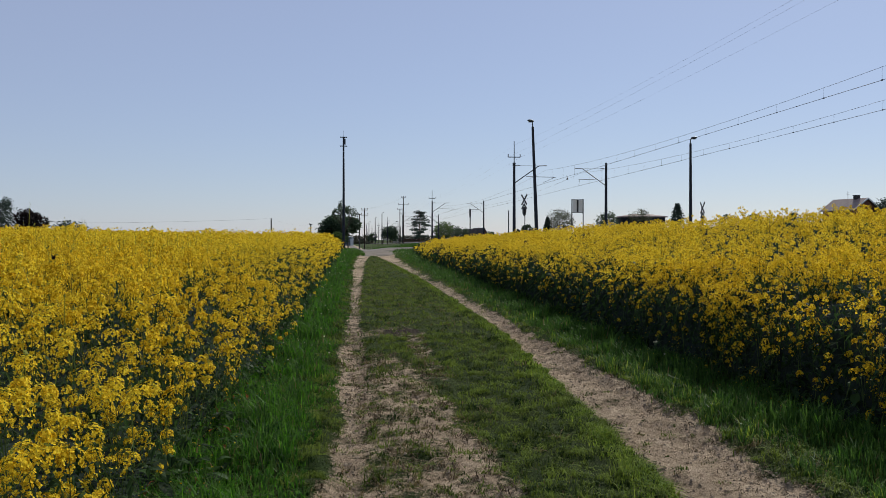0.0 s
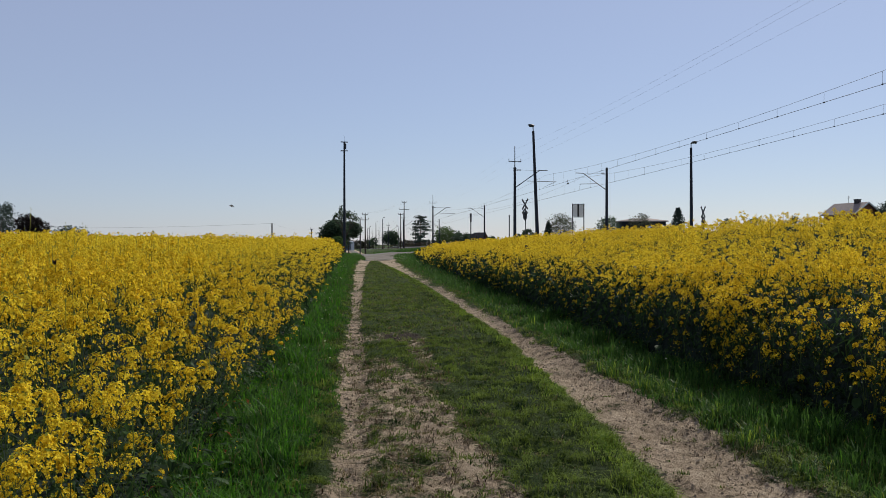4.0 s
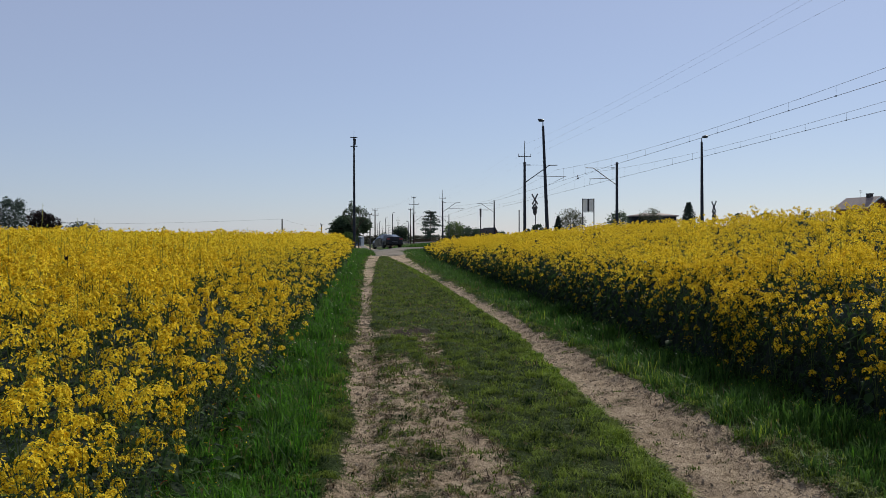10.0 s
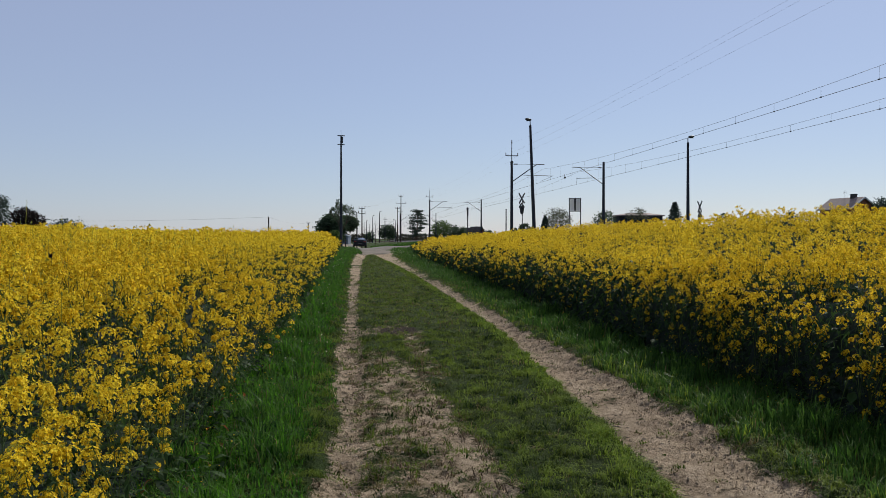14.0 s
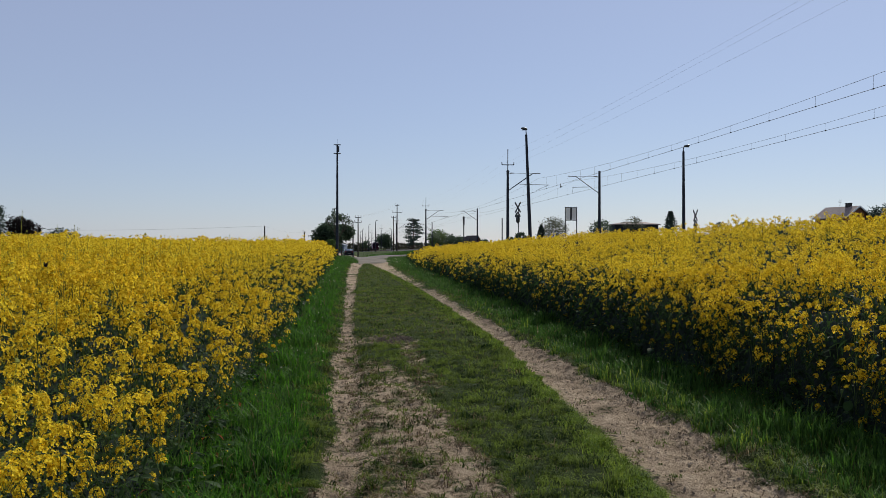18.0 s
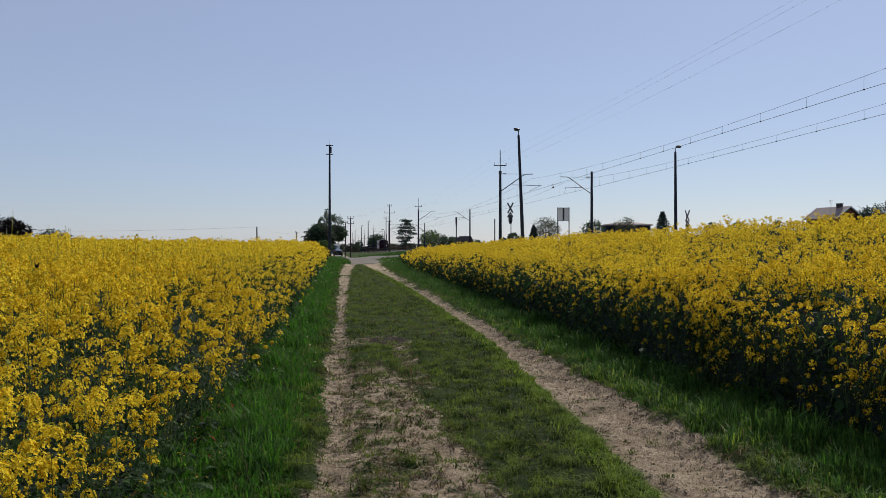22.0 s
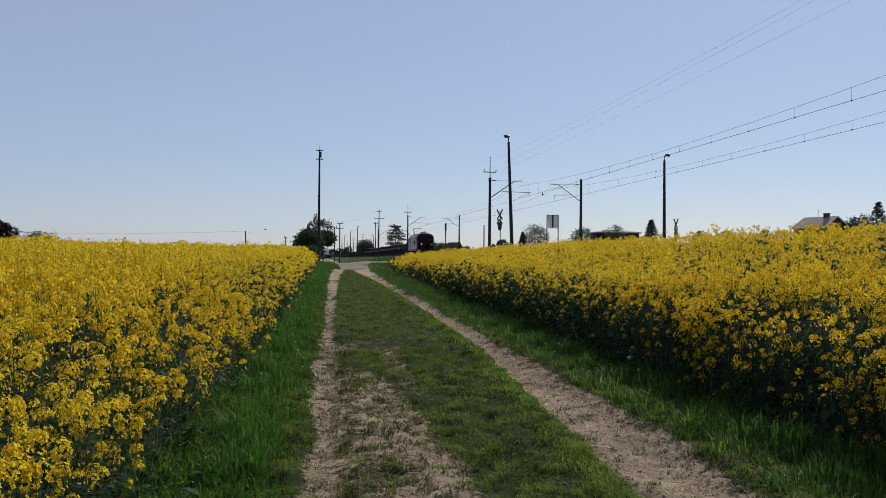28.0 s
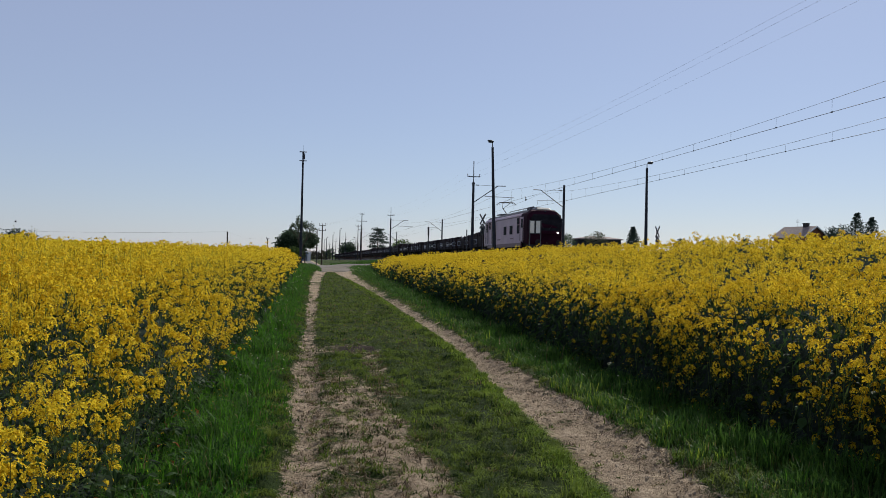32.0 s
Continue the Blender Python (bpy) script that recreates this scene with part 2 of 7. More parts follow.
MAT["dark_roof"] = surface("dark_roof", (0.05, 0.045, 0.045), (0.09, 0.08, 0.075), 2, 0.7)
MAT["glass"] = glass_mat("window_glass")
MAT["dark_window"] = surface("dark_tinted_window", (0.010, 0.010, 0.013), (0.022, 0.020, 0.024), 2, 0.6, bumps=0, gloss=0.05)
MAT["daisy"] = leafy("white_petals", (0.42, 0.40, 0.20), (0.62, 0.60, 0.45), 0.3)
MAT["dead_leaf"] = leafy("dead_leaves", (0.16, 0.05, 0.02), (0.30, 0.11, 0.04), 0.3)
MAT["rubber"] = surface("tyre_rubber", (0.012, 0.012, 0.012), (0.025, 0.025, 0.025), 5, 0.9)
MAT["rim"] = surface("alloy_rim", (0.03, 0.03, 0.032), (0.05, 0.05, 0.053), 3, 0.5, 0.5, bumps=0)

# ---------------------------------------------------------------- mesh helpers
def mesh_np(name, verts, faces, mats, index=None, smooth=False):
    """A mesh from arrays of vertices and of triangles or quads."""
    verts = np.asarray(verts, dtype=np.float32)
    faces = np.asarray(faces, dtype=np.int32)
    k = faces.shape[1]
    me = bpy.data.meshes.new(name)
    me.vertices.add(len(verts))
    me.vertices.foreach_set("co", verts.ravel())
    me.loops.add(faces.size)
    me.loops.foreach_set("vertex_index", faces.ravel())
    me.polygons.add(len(faces))
    me.polygons.foreach_set("loop_start", np.arange(0, faces.size, k, dtype=np.int32))
    for m in mats:
        me.materials.append(m)
    if index is not None:
        me.polygons.foreach_set("material_index", np.asarray(index, dtype=np.int32))
    me.update(calc_edges=True)
    me.polygons.foreach_set("use_smooth", np.full(len(faces), smooth))
    return me


def finish(bm, name, mat, smooth=False):
    me = bpy.data.meshes.new(name)
    bmesh.ops.recalc_face_normals(bm, faces=bm.faces)
    bm.to_mesh(me)
    bm.free()
    for m in (mat if isinstance(mat, (list, tuple)) else [mat]):
        me.materials.append(m)
    if smooth:
        me.polygons.foreach_set("use_smooth", np.full(len(me.polygons), True))
    return me


def part(name, bm, mat, parent, label="", smooth=False):
    """Links a bmesh (or a mesh) as one mesh object under a thing or a part."""
    me = finish(bm, name, mat, smooth) if isinstance(bm, bmesh.types.BMesh) else bm
    ob = new(name, me)
    ob.parent = parent
    if label:
        ob["label"] = label
    return ob


def empty(name, m, label, category, group="", kind=""):
    ob = new(name)
    ob.empty_display_size = 0.2
    ob.matrix_world = m
    return tagged(ob, label, category, group, kind)


def box(bm, x0, x1, y0, y1, z0, z1, bevel=0.0):
    r = bmesh.ops.create_cube(bm, size=1.0, matrix=Matrix.Translation(((x0 + x1) / 2, (y0 + y1) / 2, (z0 + z1) / 2)) @ Matrix.Diagonal((x1 - x0, y1 - y0, z1 - z0, 1)))
    if bevel:
        edges = list({e for v in r["verts"] for e in v.link_edges})
        bmesh.ops.bevel(bm, geom=edges, offset=bevel, segments=1, affect="EDGES", profile=0.5)


def rod(bm, a, b, r0, r1=None, seg=6):
    """A tapered rod from a to b."""
    a, b = Vector(a), Vector(b)
    d = b - a
    q = d.to_track_quat("Z", "Y").to_matrix().to_4x4()
    bmesh.ops.create_cone(bm, cap_ends=True, segments=seg, radius1=r0, radius2=r0 if r1 is None else r1, depth=d.length, matrix=Matrix.Translation((a + b) / 2) @ q)


def loft(bm, rings, cap=True):
    """Skins a list of rings with equal numbers of points."""
    vs = [[bm.verts.new(p) for p in ring] for ring in rings]
    n = len(vs[0])
    for a, b in zip(vs, vs[1:]):
        for i in range(n):
            bm.faces.new((a[i], a[(i + 1) % n], b[(i + 1) % n], b[i]))
    if cap:
        bm.faces.new(vs[0][::-1])
        bm.faces.new(vs[-1])
    return vs


# ---------------------------------------------------------------- the lie of the land
RAIL_Z = EYE + 0.30       # top of rail
TRACKS = (20.0, 24.4)     # centre lines of the two tracks
FALL = 0.0076             # the line falls gently as it runs away
CROSS_Y = 80.0            # the road crosses the rails here


def rail_z(s):
    """Top of rail along the line."""
    return RAIL_Z - FALL * (np.clip(s, -60, 900) - 67.0)


def smooth01(t):
    t = np.clip(t, 0, 1)
    return t * t * (3 - 2 * t)


def land(u, s):
    """Height of the ground: the field track climbs gently, the fields rise to both sides, the railway lies on a low bank."""
    u, s = np.asarray(u, float), np.asarray(s, float)
    zp = np.where(s < 70, 0.50 * smooth01(s / 70.0), np.interp(s, [70, 84, 90, 101, 118, 139, 160, 220, 300, 900], [0.50, 0.42, 0.35, 0.26, 0.05, -0.26, -0.36, -0.30, -0.6, -5.2]))
    drop = FALL * np.clip(s - 75.0, 0, 825)
    z = zp + (1.27 - drop - zp) * smooth01((u - 3.2) / 12.0)
    z = np.where(u < -1, zp + (1.15 - drop - zp) * smooth01((-u - 1) / 45.0), z)
    bank = smooth01((u - 15.2) / 2.2) * (1 - 0.6 * smooth01((u - 27.5) / 3.5))
    z = z + (rail_z(s) - 0.42 - z) * bank
    # road ramp up to the crossing
    near_road = 1 - smooth01((np.abs(s - CROSS_Y) - 3.0) / 5.0)
    ramp_z = 0.72 + (RAIL_Z - 0.08 - 0.72) * smooth01((u - 5) / 12.0)
    ramp_z = np.where(u > 27, RAIL_Z - 0.08 - 0.5 * smooth01((u - 27) / 15), ramp_z)
    z = np.where(u > 2, z + (ramp_z - z) * near_road * smooth01((u - 2) / 3.0), z)
    return z


def rut_lines(s):
    """Left and right edges of the two wheel ruts."""
    xs = [0, 5.5, 7.6, 10.8, 14.4, 20, 28.4, 45, 60, 80]
    l0 = np.interp(s, xs, [-0.15, -0.10, -0.04, -0.02, 0.09, 0.23, 0.37, 0.76, 1.3, 1.6])
    l1 = np.interp(s, xs, [0.15, 0.17, 0.26, 0.32, 0.36, 0.46, 0.70, 1.30, 2.1, 2.6])
    xr = [0, 5.2, 6.8, 10, 14, 20.5, 32, 52, 80]
    r0 = np.interp(s, xr, [1.9, 2.11, 2.23, 2.43, 2.68, 2.80, 2.84, 2.50, 2.6])
    r1 = np.interp(s, xr, [2.9, 3.04, 3.19, 3.15, 3.2, 3.24, 3.3, 3.45, 4.0])
    return l0, l1, r0, r1


def band(x, a, b, soft):
    return smooth01((x - a + soft) / (2 * soft)) * (1 - smooth01((x - b + soft) / (2 * soft)))


def bumps2(u, s, scale, seed=0.0):
    """Cheap smooth noise, -1 to 1, for arrays."""
    out = np.zeros(np.broadcast(u, s).shape)
    for k, (a, b, ph) in enumerate(((1.0, 0.37, 0.1), (-0.43, 1.13, 1.7), (0.81, -0.77, 4.1), (1.9, 0.6, 2.3), (-0.7, 2.1, 5.2))):
        out += np.sin((a * u + b * s) * scale + ph + seed) / (1 + 0.35 * k)
    return out / 2.6


def wear(u, s):
    """How bare the ground is, 0 to 1."""
    l0, l1, r0, r1 = rut_lines(s)
    rag = 0.07 * bumps2(u * 0.5, s, 2.6, 0.4) + 0.05 * bumps2(u * 0.6, s, 6.1, 2.2)
    w = 0.95 * band(u, l0 + rag, l1 + 0.5 * rag, 0.10) * np.interp(s, [0, 11, 15, 30, 60], [1.0, 0.95, 0.84, 0.88, 0.92])
    rag = 0.10 * bumps2(u * 0.4, s, 2.1, 3.4) + 0.06 * bumps2(u * 0.5, s, 5.7, 1.2)
    w = np.maximum(w, band(u, r0 + 0.01, r1 + 0.02 + rag, 0.13) * np.interp(s, [0, 14, 24, 31, 43, 52], [1.0, 1.0, 0.80, 0.56, 0.56, 0.95]))
    patch = np.maximum(band(u, 0.40, np.interp(s, [4, 8, 11, 13], [1.16, 1.08, 0.92, 0.6]), 0.20), 0.62 * band(u, 0.1, 0.5, 0.05)) * (1 - smooth01((s - 9.5) / 4.0))
    w = np.maximum(w, patch * (0.80 + 0.26 * bumps2(u, s, 4.1) + 0.22 * bumps2(u, s, 9.0, 2.0)))
    w = np.maximum(w, 0.62 * band(u, 0.3, 1.35, 0.25) * band(s, 13.7, 15.3, 0.8))
    w = np.maximum(w, 0.5 * band(u, 1.0, 1.3, 0.12) * band(s, 9.5, 16, 1.0))
    w = w * (1 + np.where(u < 1.5, 1.0, 0.35) * np.interp(s, [8, 18], [0.12, 0.60]) * bumps2(u * 1.6, s * 0.55, 2.4, 0.7) + 0.22 * bumps2(u, s, 7.5, 3.0))
    w = np.maximum(w, np.where(s > 55, band(u, 1.2, 4.2, 0.3) * smooth01((s - 56) / 4) * 0.9, 0))
    return np.clip(w, 0, 1)


def relief(u, s):
    """Small ups and downs of the track: ruts sunk a little, edges ragged."""
    l0, l1, r0, r1 = rut_lines(s)
    z = -0.045 * band(u, l0, l1, 0.12) - 0.075 * band(u, r0 + 0.05, r1 - 0.05, 0.2)
    fade = np.clip(1.5 - s / 30, 0, 1) * band(u, -1.5, 5.2, 0.4)
    lump = np.random.default_rng(3).normal(0, 1, z.shape) if z.ndim == 2 else 0.0
    return z * band(u, -1.5, 5.2, 0.4) + fade * lump * (0.007 - 0.002 * wear(u, s)) + fade * (0.022 * bumps2(u, s, 4.3) + 0.026 * bumps2(u, s, 12.0, 2.0) + 0.005 * bumps2(u, s, 31.0, 1.0))


def height(u, s):
    return land(u, s) + relief(u, s)


def build_ground():
    def outward(start, stop, first, grow):
        out, step, x = [], first, start
        while x < stop:
            x += step
            step *= grow
            out.append(x)
        return out
    us = np.array(sorted([-x for x in outward(1.6, 2600, 0.3, 1.16)] + list(np.arange(-1.6, 5.6, 0.07)) + list(np.arange(5.6, 34, 0.4)) + outward(34, 2600, 0.6, 1.18)))
    ss = np.array(sorted([-x for x in outward(-1.0, 900, 0.5, 1.3)] + list(np.arange(1.0, 4, 0.2)) + list(np.arange(4, 16, 0.08)) + list(np.arange(16, 40, 0.3)) + list(np.arange(40, 100, 1.0)) + outward(100, 3000, 0.8, 1.14)))
    U, S = np.meshgrid(us, ss)
    Z = height(U, S)
    co = np.stack([U, S, Z], -1).reshape(-1, 3)
    nu, ns = len(us), len(ss)
    i = (np.arange(ns - 1)[:, None] * nu + np.arange(nu - 1)[None, :]).ravel()
    quads = np.stack([i, i + 1, i + nu + 1, i + nu], 1)
    me = mesh_np("ground", co, quads, [MAT["ground"]], smooth=True)
    a = me.attributes.new("bare", "FLOAT", "POINT")
    a.data.foreach_set("value", wear(U, S).astype(np.float32).ravel())
    b = me.attributes.new("mud", "FLOAT", "POINT")
    b.data.foreach_set("value", (1.25 * band(U, 0.85, 1.30, 0.25) * band(S, 13.9, 15.0, 0.5) + 0.5 * band(U, 0.35, 0.8, 0.25) * band(S, 13.9, 15.0, 0.5) + 0.48 * band(U, rut_lines(S)[2] + 0.02, rut_lines(S)[2] + 0.30, 0.12) * band(S, 3.5, 9.0, 2.0)).astype(np.float32).ravel())
    ob = new("ground", me)
    tagged(ob, "gently rising ground with worn sandy field track and turf", "ground", kind="structure")


build_ground()


def ribbon(name, centre, widths, mat, label, lift=0.03, across=6, thick=0.05):
    """A road surface that follows the ground along a line of (u, s) points."""
    pts = np.array(centre, float)
    d = np.gradient(pts, axis=0)
    d /= np.linalg.norm(d, axis=1)[:, None]
    nrm = np.stack([d[:, 1], -d[:, 0]], 1)
    w = np.asarray(widths, float)[:, None]
    rows = []
    for k in np.linspace(-1, 1, across):
        p = pts + nrm * w * k
        ragged = 0.10 * bumps2(p[:, 0], p[:, 1], 1.7) if abs(k) > 0.99 else 0
        p = p + nrm * np.asarray(ragged).reshape(-1, 1) * k if abs(k) > 0.99 else p
        z = land(p[:, 0], p[:, 1]) + lift + 0.04 * (1 - k * k) - (thick if abs(k) > 0.99 else 0)
        rows.append(np.column_stack([p, z]))
    V = np.stack(rows, 1).reshape(-1, 3)
    n = len(pts)
    i = (np.arange(n - 1)[:, None] * across + np.arange(across - 1)[None, :]).ravel()
    me = mesh_np(name, V, np.stack([i, i + 1, i + across + 1, i + across], 1), [mat], smooth=True)
    return tagged(new(name, me), label, "road", kind="structure")


def road_line(t):
    """The road: from beyond the rails it comes over the crossing, bends by the field track and leaves along the railway."""
    corner = []
    for u in np.linspace(120, 8.4, 44):
        corner.append((u, CROSS_Y - 3.0 + 3.0 * smooth01((u - 20) / 40.0)))
    cu, cs, r = 8.4, CROSS_Y - 3.0 + 5.5, 5.5
    for a in np.linspace(-90, -180, 16)[1:]:
        corner.append((cu + r * math.cos(radians(a)), cs + r * math.sin(radians(a))))
    for s in np.geomspace(88, 216, 30):
        corner.append((2.9, s)) if s < 216 else None
    for a in np.linspace(0, 80, 10):
        corner.append((2.9 - 9 * (1 - math.cos(radians(a))), 216 + 9 * math.sin(radians(a))))
    for u in np.linspace(-8, -120, 30):
        corner.append((u, 225.6 - 0.05 * u))
    return corner


ROAD = road_line(0)
ROAD_HALF = [2.6 - 1.85 * float(smooth01((s - 78) / 6)) for u, s in ROAD]
ribbon("road", ROAD, ROAD_HALF, MAT["asphalt"], "worn pale grey asphalt road bending beside the railway")


def build_apron():
    """Where the field track meets the road: worn grey hardstanding with ragged edges."""
    ss = np.concatenate([[58.2], np.arange(58.9, 79, 0.5)])
    left = np.interp(ss, [54, 60, 66, 75, 80], [1.35, 1.6, 1.75, 1.75, 1.7]) + 0.18 * bumps2(ss, ss * 0.7, 1.3)
    right = np.interp(ss, [54, 58.5, 60, 62, 65, 68.5, 73, 79], [2.0, 2.4, 3.1, 4.1, 5.0, 6.1, 8, 9]) + 0.22 * bumps2(ss, ss * 0.4, 1.7, 2.0)
    k = np.linspace(0, 1, 14)
    U = left[:, None] + (right - left)[:, None] * k[None]
    S = np.repeat(ss[:, None], len(k), 1)
    edge = np.minimum(np.minimum(k, 1 - k)[None] * 8, (ss - 58.2)[:, None] / 1.5)
    Z = land(U, S) - 0.05 + 0.075 * smooth01(edge)
    n = len(k)
    i = (np.arange(len(ss) - 1)[:, None] * n + np.arange(n - 1)[None, :]).ravel()
    me = mesh_np("track_mouth", np.stack([U, S, Z], -1).reshape(-1, 3), np.stack([i, i + 1, i + n + 1, i + n], 1), [MAT["gravel_sand"]], smooth=True)
    tagged(new("track_mouth", me), "worn pale hardstanding where the field track meets the road", "road", kind="structure")


build_apron()

# ---------------------------------------------------------------- crops and grass
rng = np.random.default_rng(7)


def edge_left(s):
    return np.interp(s, [0, 5.6, 11, 19, 32, 60, 75], [-1.0, -0.95, -0.85, -0.70, -0.50, 0.0, 0.2])


def edge_right(s):
    return np.interp(s, [0, 7, 12, 18, 28, 47, 60, 75], [4.35, 4.25, 4.2, 4.3, 4.35, 4.5, 5.2, 6.5])


def crop_height(u, s, side):
    """Height of the standing crop, lower and looser along its edge."""
    inset = (edge_left(s) - u) if side < 0 else (u - edge_right(s))
    top = np.where(side < 0, 1.35, 1.22 - 0.04 * smooth01((u - 7) / 6)) + np.where(side < 0, 0.085, 0.06) * bumps2(u, s, 0.9) + 0.055 * bumps2(u, s, 2.7, 3.0) + 0.05 * bumps2(u, s, 6.5, 1.0) - np.where(side < 0, 0.0, 0.10 * smooth01((s - 10) / 25) + 0.36 * smooth01((s - 35) / 30))
    return top * np.where(side < 0, 0.58 + 0.42 * smooth01(inset / 1.0), np.interp(s, [25, 50], [0.76, 0.52]) + np.interp(s, [25, 50], [0.24, 0.48]) * smooth01(inset / np.interp(s, [25, 50], [0.7, 1.3]))), inset


def quads_from(c, ax, ay):
    """Quads with centres c and half-axes ax, ay."""
    n = len(c)
    V = np.stack([c - ax - ay, c + ax - ay, c + ax + ay, c - ax + ay], 1).reshape(-1, 3)
    return V, np.arange(4 * n).reshape(n, 4)


def unit(v):
    return v / np.maximum(np.linalg.norm(v, axis=-1, keepdims=True), 1e-9)


def random_dirs(n):
    return unit(rng.normal(size=(n, 3)))


def frame_of(d):
    """Two directions square to each d."""
    h = np.where(np.abs(d[:, 2:3]) < 0.9, np.array([[0, 0, 1.0]]), np.array([[1.0, 0, 0]]))
    a = unit(np.cross(d, h))
    return a, np.cross(d, a)


class Heap:
    """Collects quads and their materials into one mesh."""

    def __init__(self):
        self.v, self.f, self.m, self.n = [], [], [], 0

    def add(self, V, Q, mat):
        self.v.append(V)
        self.f.append(Q + self.n)
        self.m.append(np.full(len(Q), mat))
        self.n += len(V)

    def mesh(self, name, mats):
        return mesh_np(name, np.concatenate(self.v), np.concatenate(self.f), mats, np.concatenate(self.m))


def scatter(count, u0, u1, s0, s1):
    return rng.uniform(u0, u1, count), rng.uniform(s0, s1, count)


def stems(heap, base, tip, half, mat):
    d = tip - base
    side = unit(np.cross(d, random_dirs(len(d)))) * half
    V = np.stack([base - side, base + side, tip + side * 0.6, tip - side * 0.6], 1).reshape(-1, 3)
    heap.add(V, np.arange(len(V)).reshape(-1, 4), mat)


def flower_heads(heap, c, radius, florets, size, fine):
    """Racemes: a dome of small four-petalled flowers on each tip, a few more down the stem, green buds on top."""
    n = len(c)
    total = n * florets
    k = (np.tile(np.arange(florets), n) + rng.uniform(0, 1, total)) / florets
    up = 0.97 - 1.22 * k
    turn = np.repeat(rng.uniform(0, math.tau, n), florets) + np.tile(np.arange(florets) * 2.39996, n) + rng.normal(0, 0.25, total)
    flat = np.sqrt(np.maximum(1 - up * up, 0))
    d = np.column_stack([flat * np.cos(turn), flat * np.sin(turn), up])
    rad = np.repeat(radius * 0.86, florets)[:, None]
    tall = np.repeat(rng.uniform(0.85, 1.4, n), florets)[:, None]
    pos = np.repeat(c, florets, 0) + d * rad * rng.uniform(0.82, 1.06, (total, 1)) * np.column_stack([np.ones(total), np.ones(total), tall[:, 0]])
    low = rng.uniform(0, 1, (total, 1)) < 0.18
    pos = pos - np.array([[0, 0, 1.0]]) * low * rad * rng.uniform(0.8, 2.5, (total, 1))
    nrm = unit(d + 0.24 * random_dirs(total) + np.array([[0, 0, 0.12]]))
    a, b = frame_of(nrm)
    ang = rng.uniform(0, math.pi, (total, 1))
    ax, ay = a * np.cos(ang) + b * np.sin(ang), -a * np.sin(ang) + b * np.cos(ang)
    sz = size * rng.uniform(0.75, 1.2, (total, 1))
    if fine:
        cup = nrm * sz * 0.35
        for e, g in ((ax, ay), (ay, -ax), (-ax, -ay), (-ay, ax)):
            V = np.stack([pos, pos + e * sz * 0.6 + g * sz * 0.44 + cup * 0.6, pos + e * sz * 1.05 + cup, pos + e * sz * 0.6 - g * sz * 0.44 + cup * 0.6], 1).reshape(-1, 3)
            heap.add(V, np.arange(len(V)).reshape(-1, 4), 0)
        # buds on the crown of the dome, thin pods on the stem below it
        m = np.repeat(np.arange(n), 6)
        q = c[m] + random_dirs(len(m)) * radius[m][:, None] * 0.22 + np.array([[0, 0, 0.92]]) * radius[m][:, None]
        e, g = frame_of(unit(random_dirs(len(m)) + np.array([[0, -0.5, 0.3]])))
        V, Q = quads_from(q, e * size * 0.42, g * size * 0.30)
        heap.add(V, Q, 3)
        m = np.repeat(np.arange(n), 11)
        a = rng.uniform(0, math.tau, len(m))
        q = c[m] - np.array([[0, 0, 1.0]]) * rng.uniform(0.05, 0.38, (len(m), 1))
        tip = q + np.column_stack([np.cos(a), np.sin(a), rng.uniform(0.2, 1.0, len(m))]) * rng.uniform(0.03, 0.075, (len(m), 1))
        stems(heap, q, tip, 0.0014, 1)
    elif size < 0.0100:
        # four petals as two crossed strips
        for e, g in ((ax, ay), (ay, ax)):
            V, Q = quads_from(pos, e * sz * 1.12, g * sz * 0.46)
            heap.add(V, Q, 0)
    else:
        V, Q = quads_from(pos, ax * sz, ay * sz * 0.70)
        heap.add(V, Q, 0)


def leaves(heap, c, size, mat, droop=0.3):
    n = len(c)
    d = random_dirs(n)
    d[:, 2] = d[:, 2] * 0.5 - droop * 0.5
    d = unit(d)
    a, b = frame_of(d)
    L = size * rng.uniform(0.6, 1.3, (n, 1))
    bend = np.array([[0, 0, -1.0]]) * L * droop
    V = np.stack([c, c + d * L * 0.5 + a * L * 0.19, c + d * L + bend, c + d * L * 0.5 - a * L * 0.19], 1).reshape(-1, 3)
    heap.add(V, np.arange(len(V)).reshape(-1, 4), mat)


def broad_leaves(heap, c, size, mat):
    """Large lobed leaves, folded along the midrib, wavy at the rim and hanging at the tip."""
    n = len(c)
    a = rng.uniform(0, math.tau, n)
    out = np.column_stack([np.cos(a), np.sin(a), rng.uniform(-0.1, 0.7, n)])
    out = unit(out)
    side = np.column_stack([-np.sin(a), np.cos(a), np.zeros(n)])
    L = size * rng.uniform(0.6, 1.35, (n, 1))
    fold = rng.uniform(0.05, 0.35, (n, 1))
    rows = []
    for f, w in ((0.0, 0.03), (0.28, 0.20), (0.5, 0.30), (0.75, 0.24), (1.0, 0.03)):
        mid = c + out * L * f - np.array([[0, 0, 1.0]]) * L * 0.45 * f * f
        wave = np.array([[0, 0, 1.0]]) * L * rng.normal(0, 0.035, (n, 1))
        lift = np.array([[0, 0, 1.0]]) * L * w * fold
        ww = w * rng.uniform(0.8, 1.2, (n, 1))
        rows.append((mid - side * L * ww + lift + wave, mid, mid + side * L * ww + lift - wave))
    V = np.stack([p for r in rows for p in r], 1).reshape(-1, 3)
    b = np.arange(n)[:, None] * 15
    for k in range(4):
        for q in ((0, 1, 4, 3), (1, 2, 5, 4)):
            heap.f.append(b + 3 * k + np.array(q)[None] + heap.n)
            heap.m.append(np.full(n, mat))
    heap.v.append(V)
    heap.n += len(V)


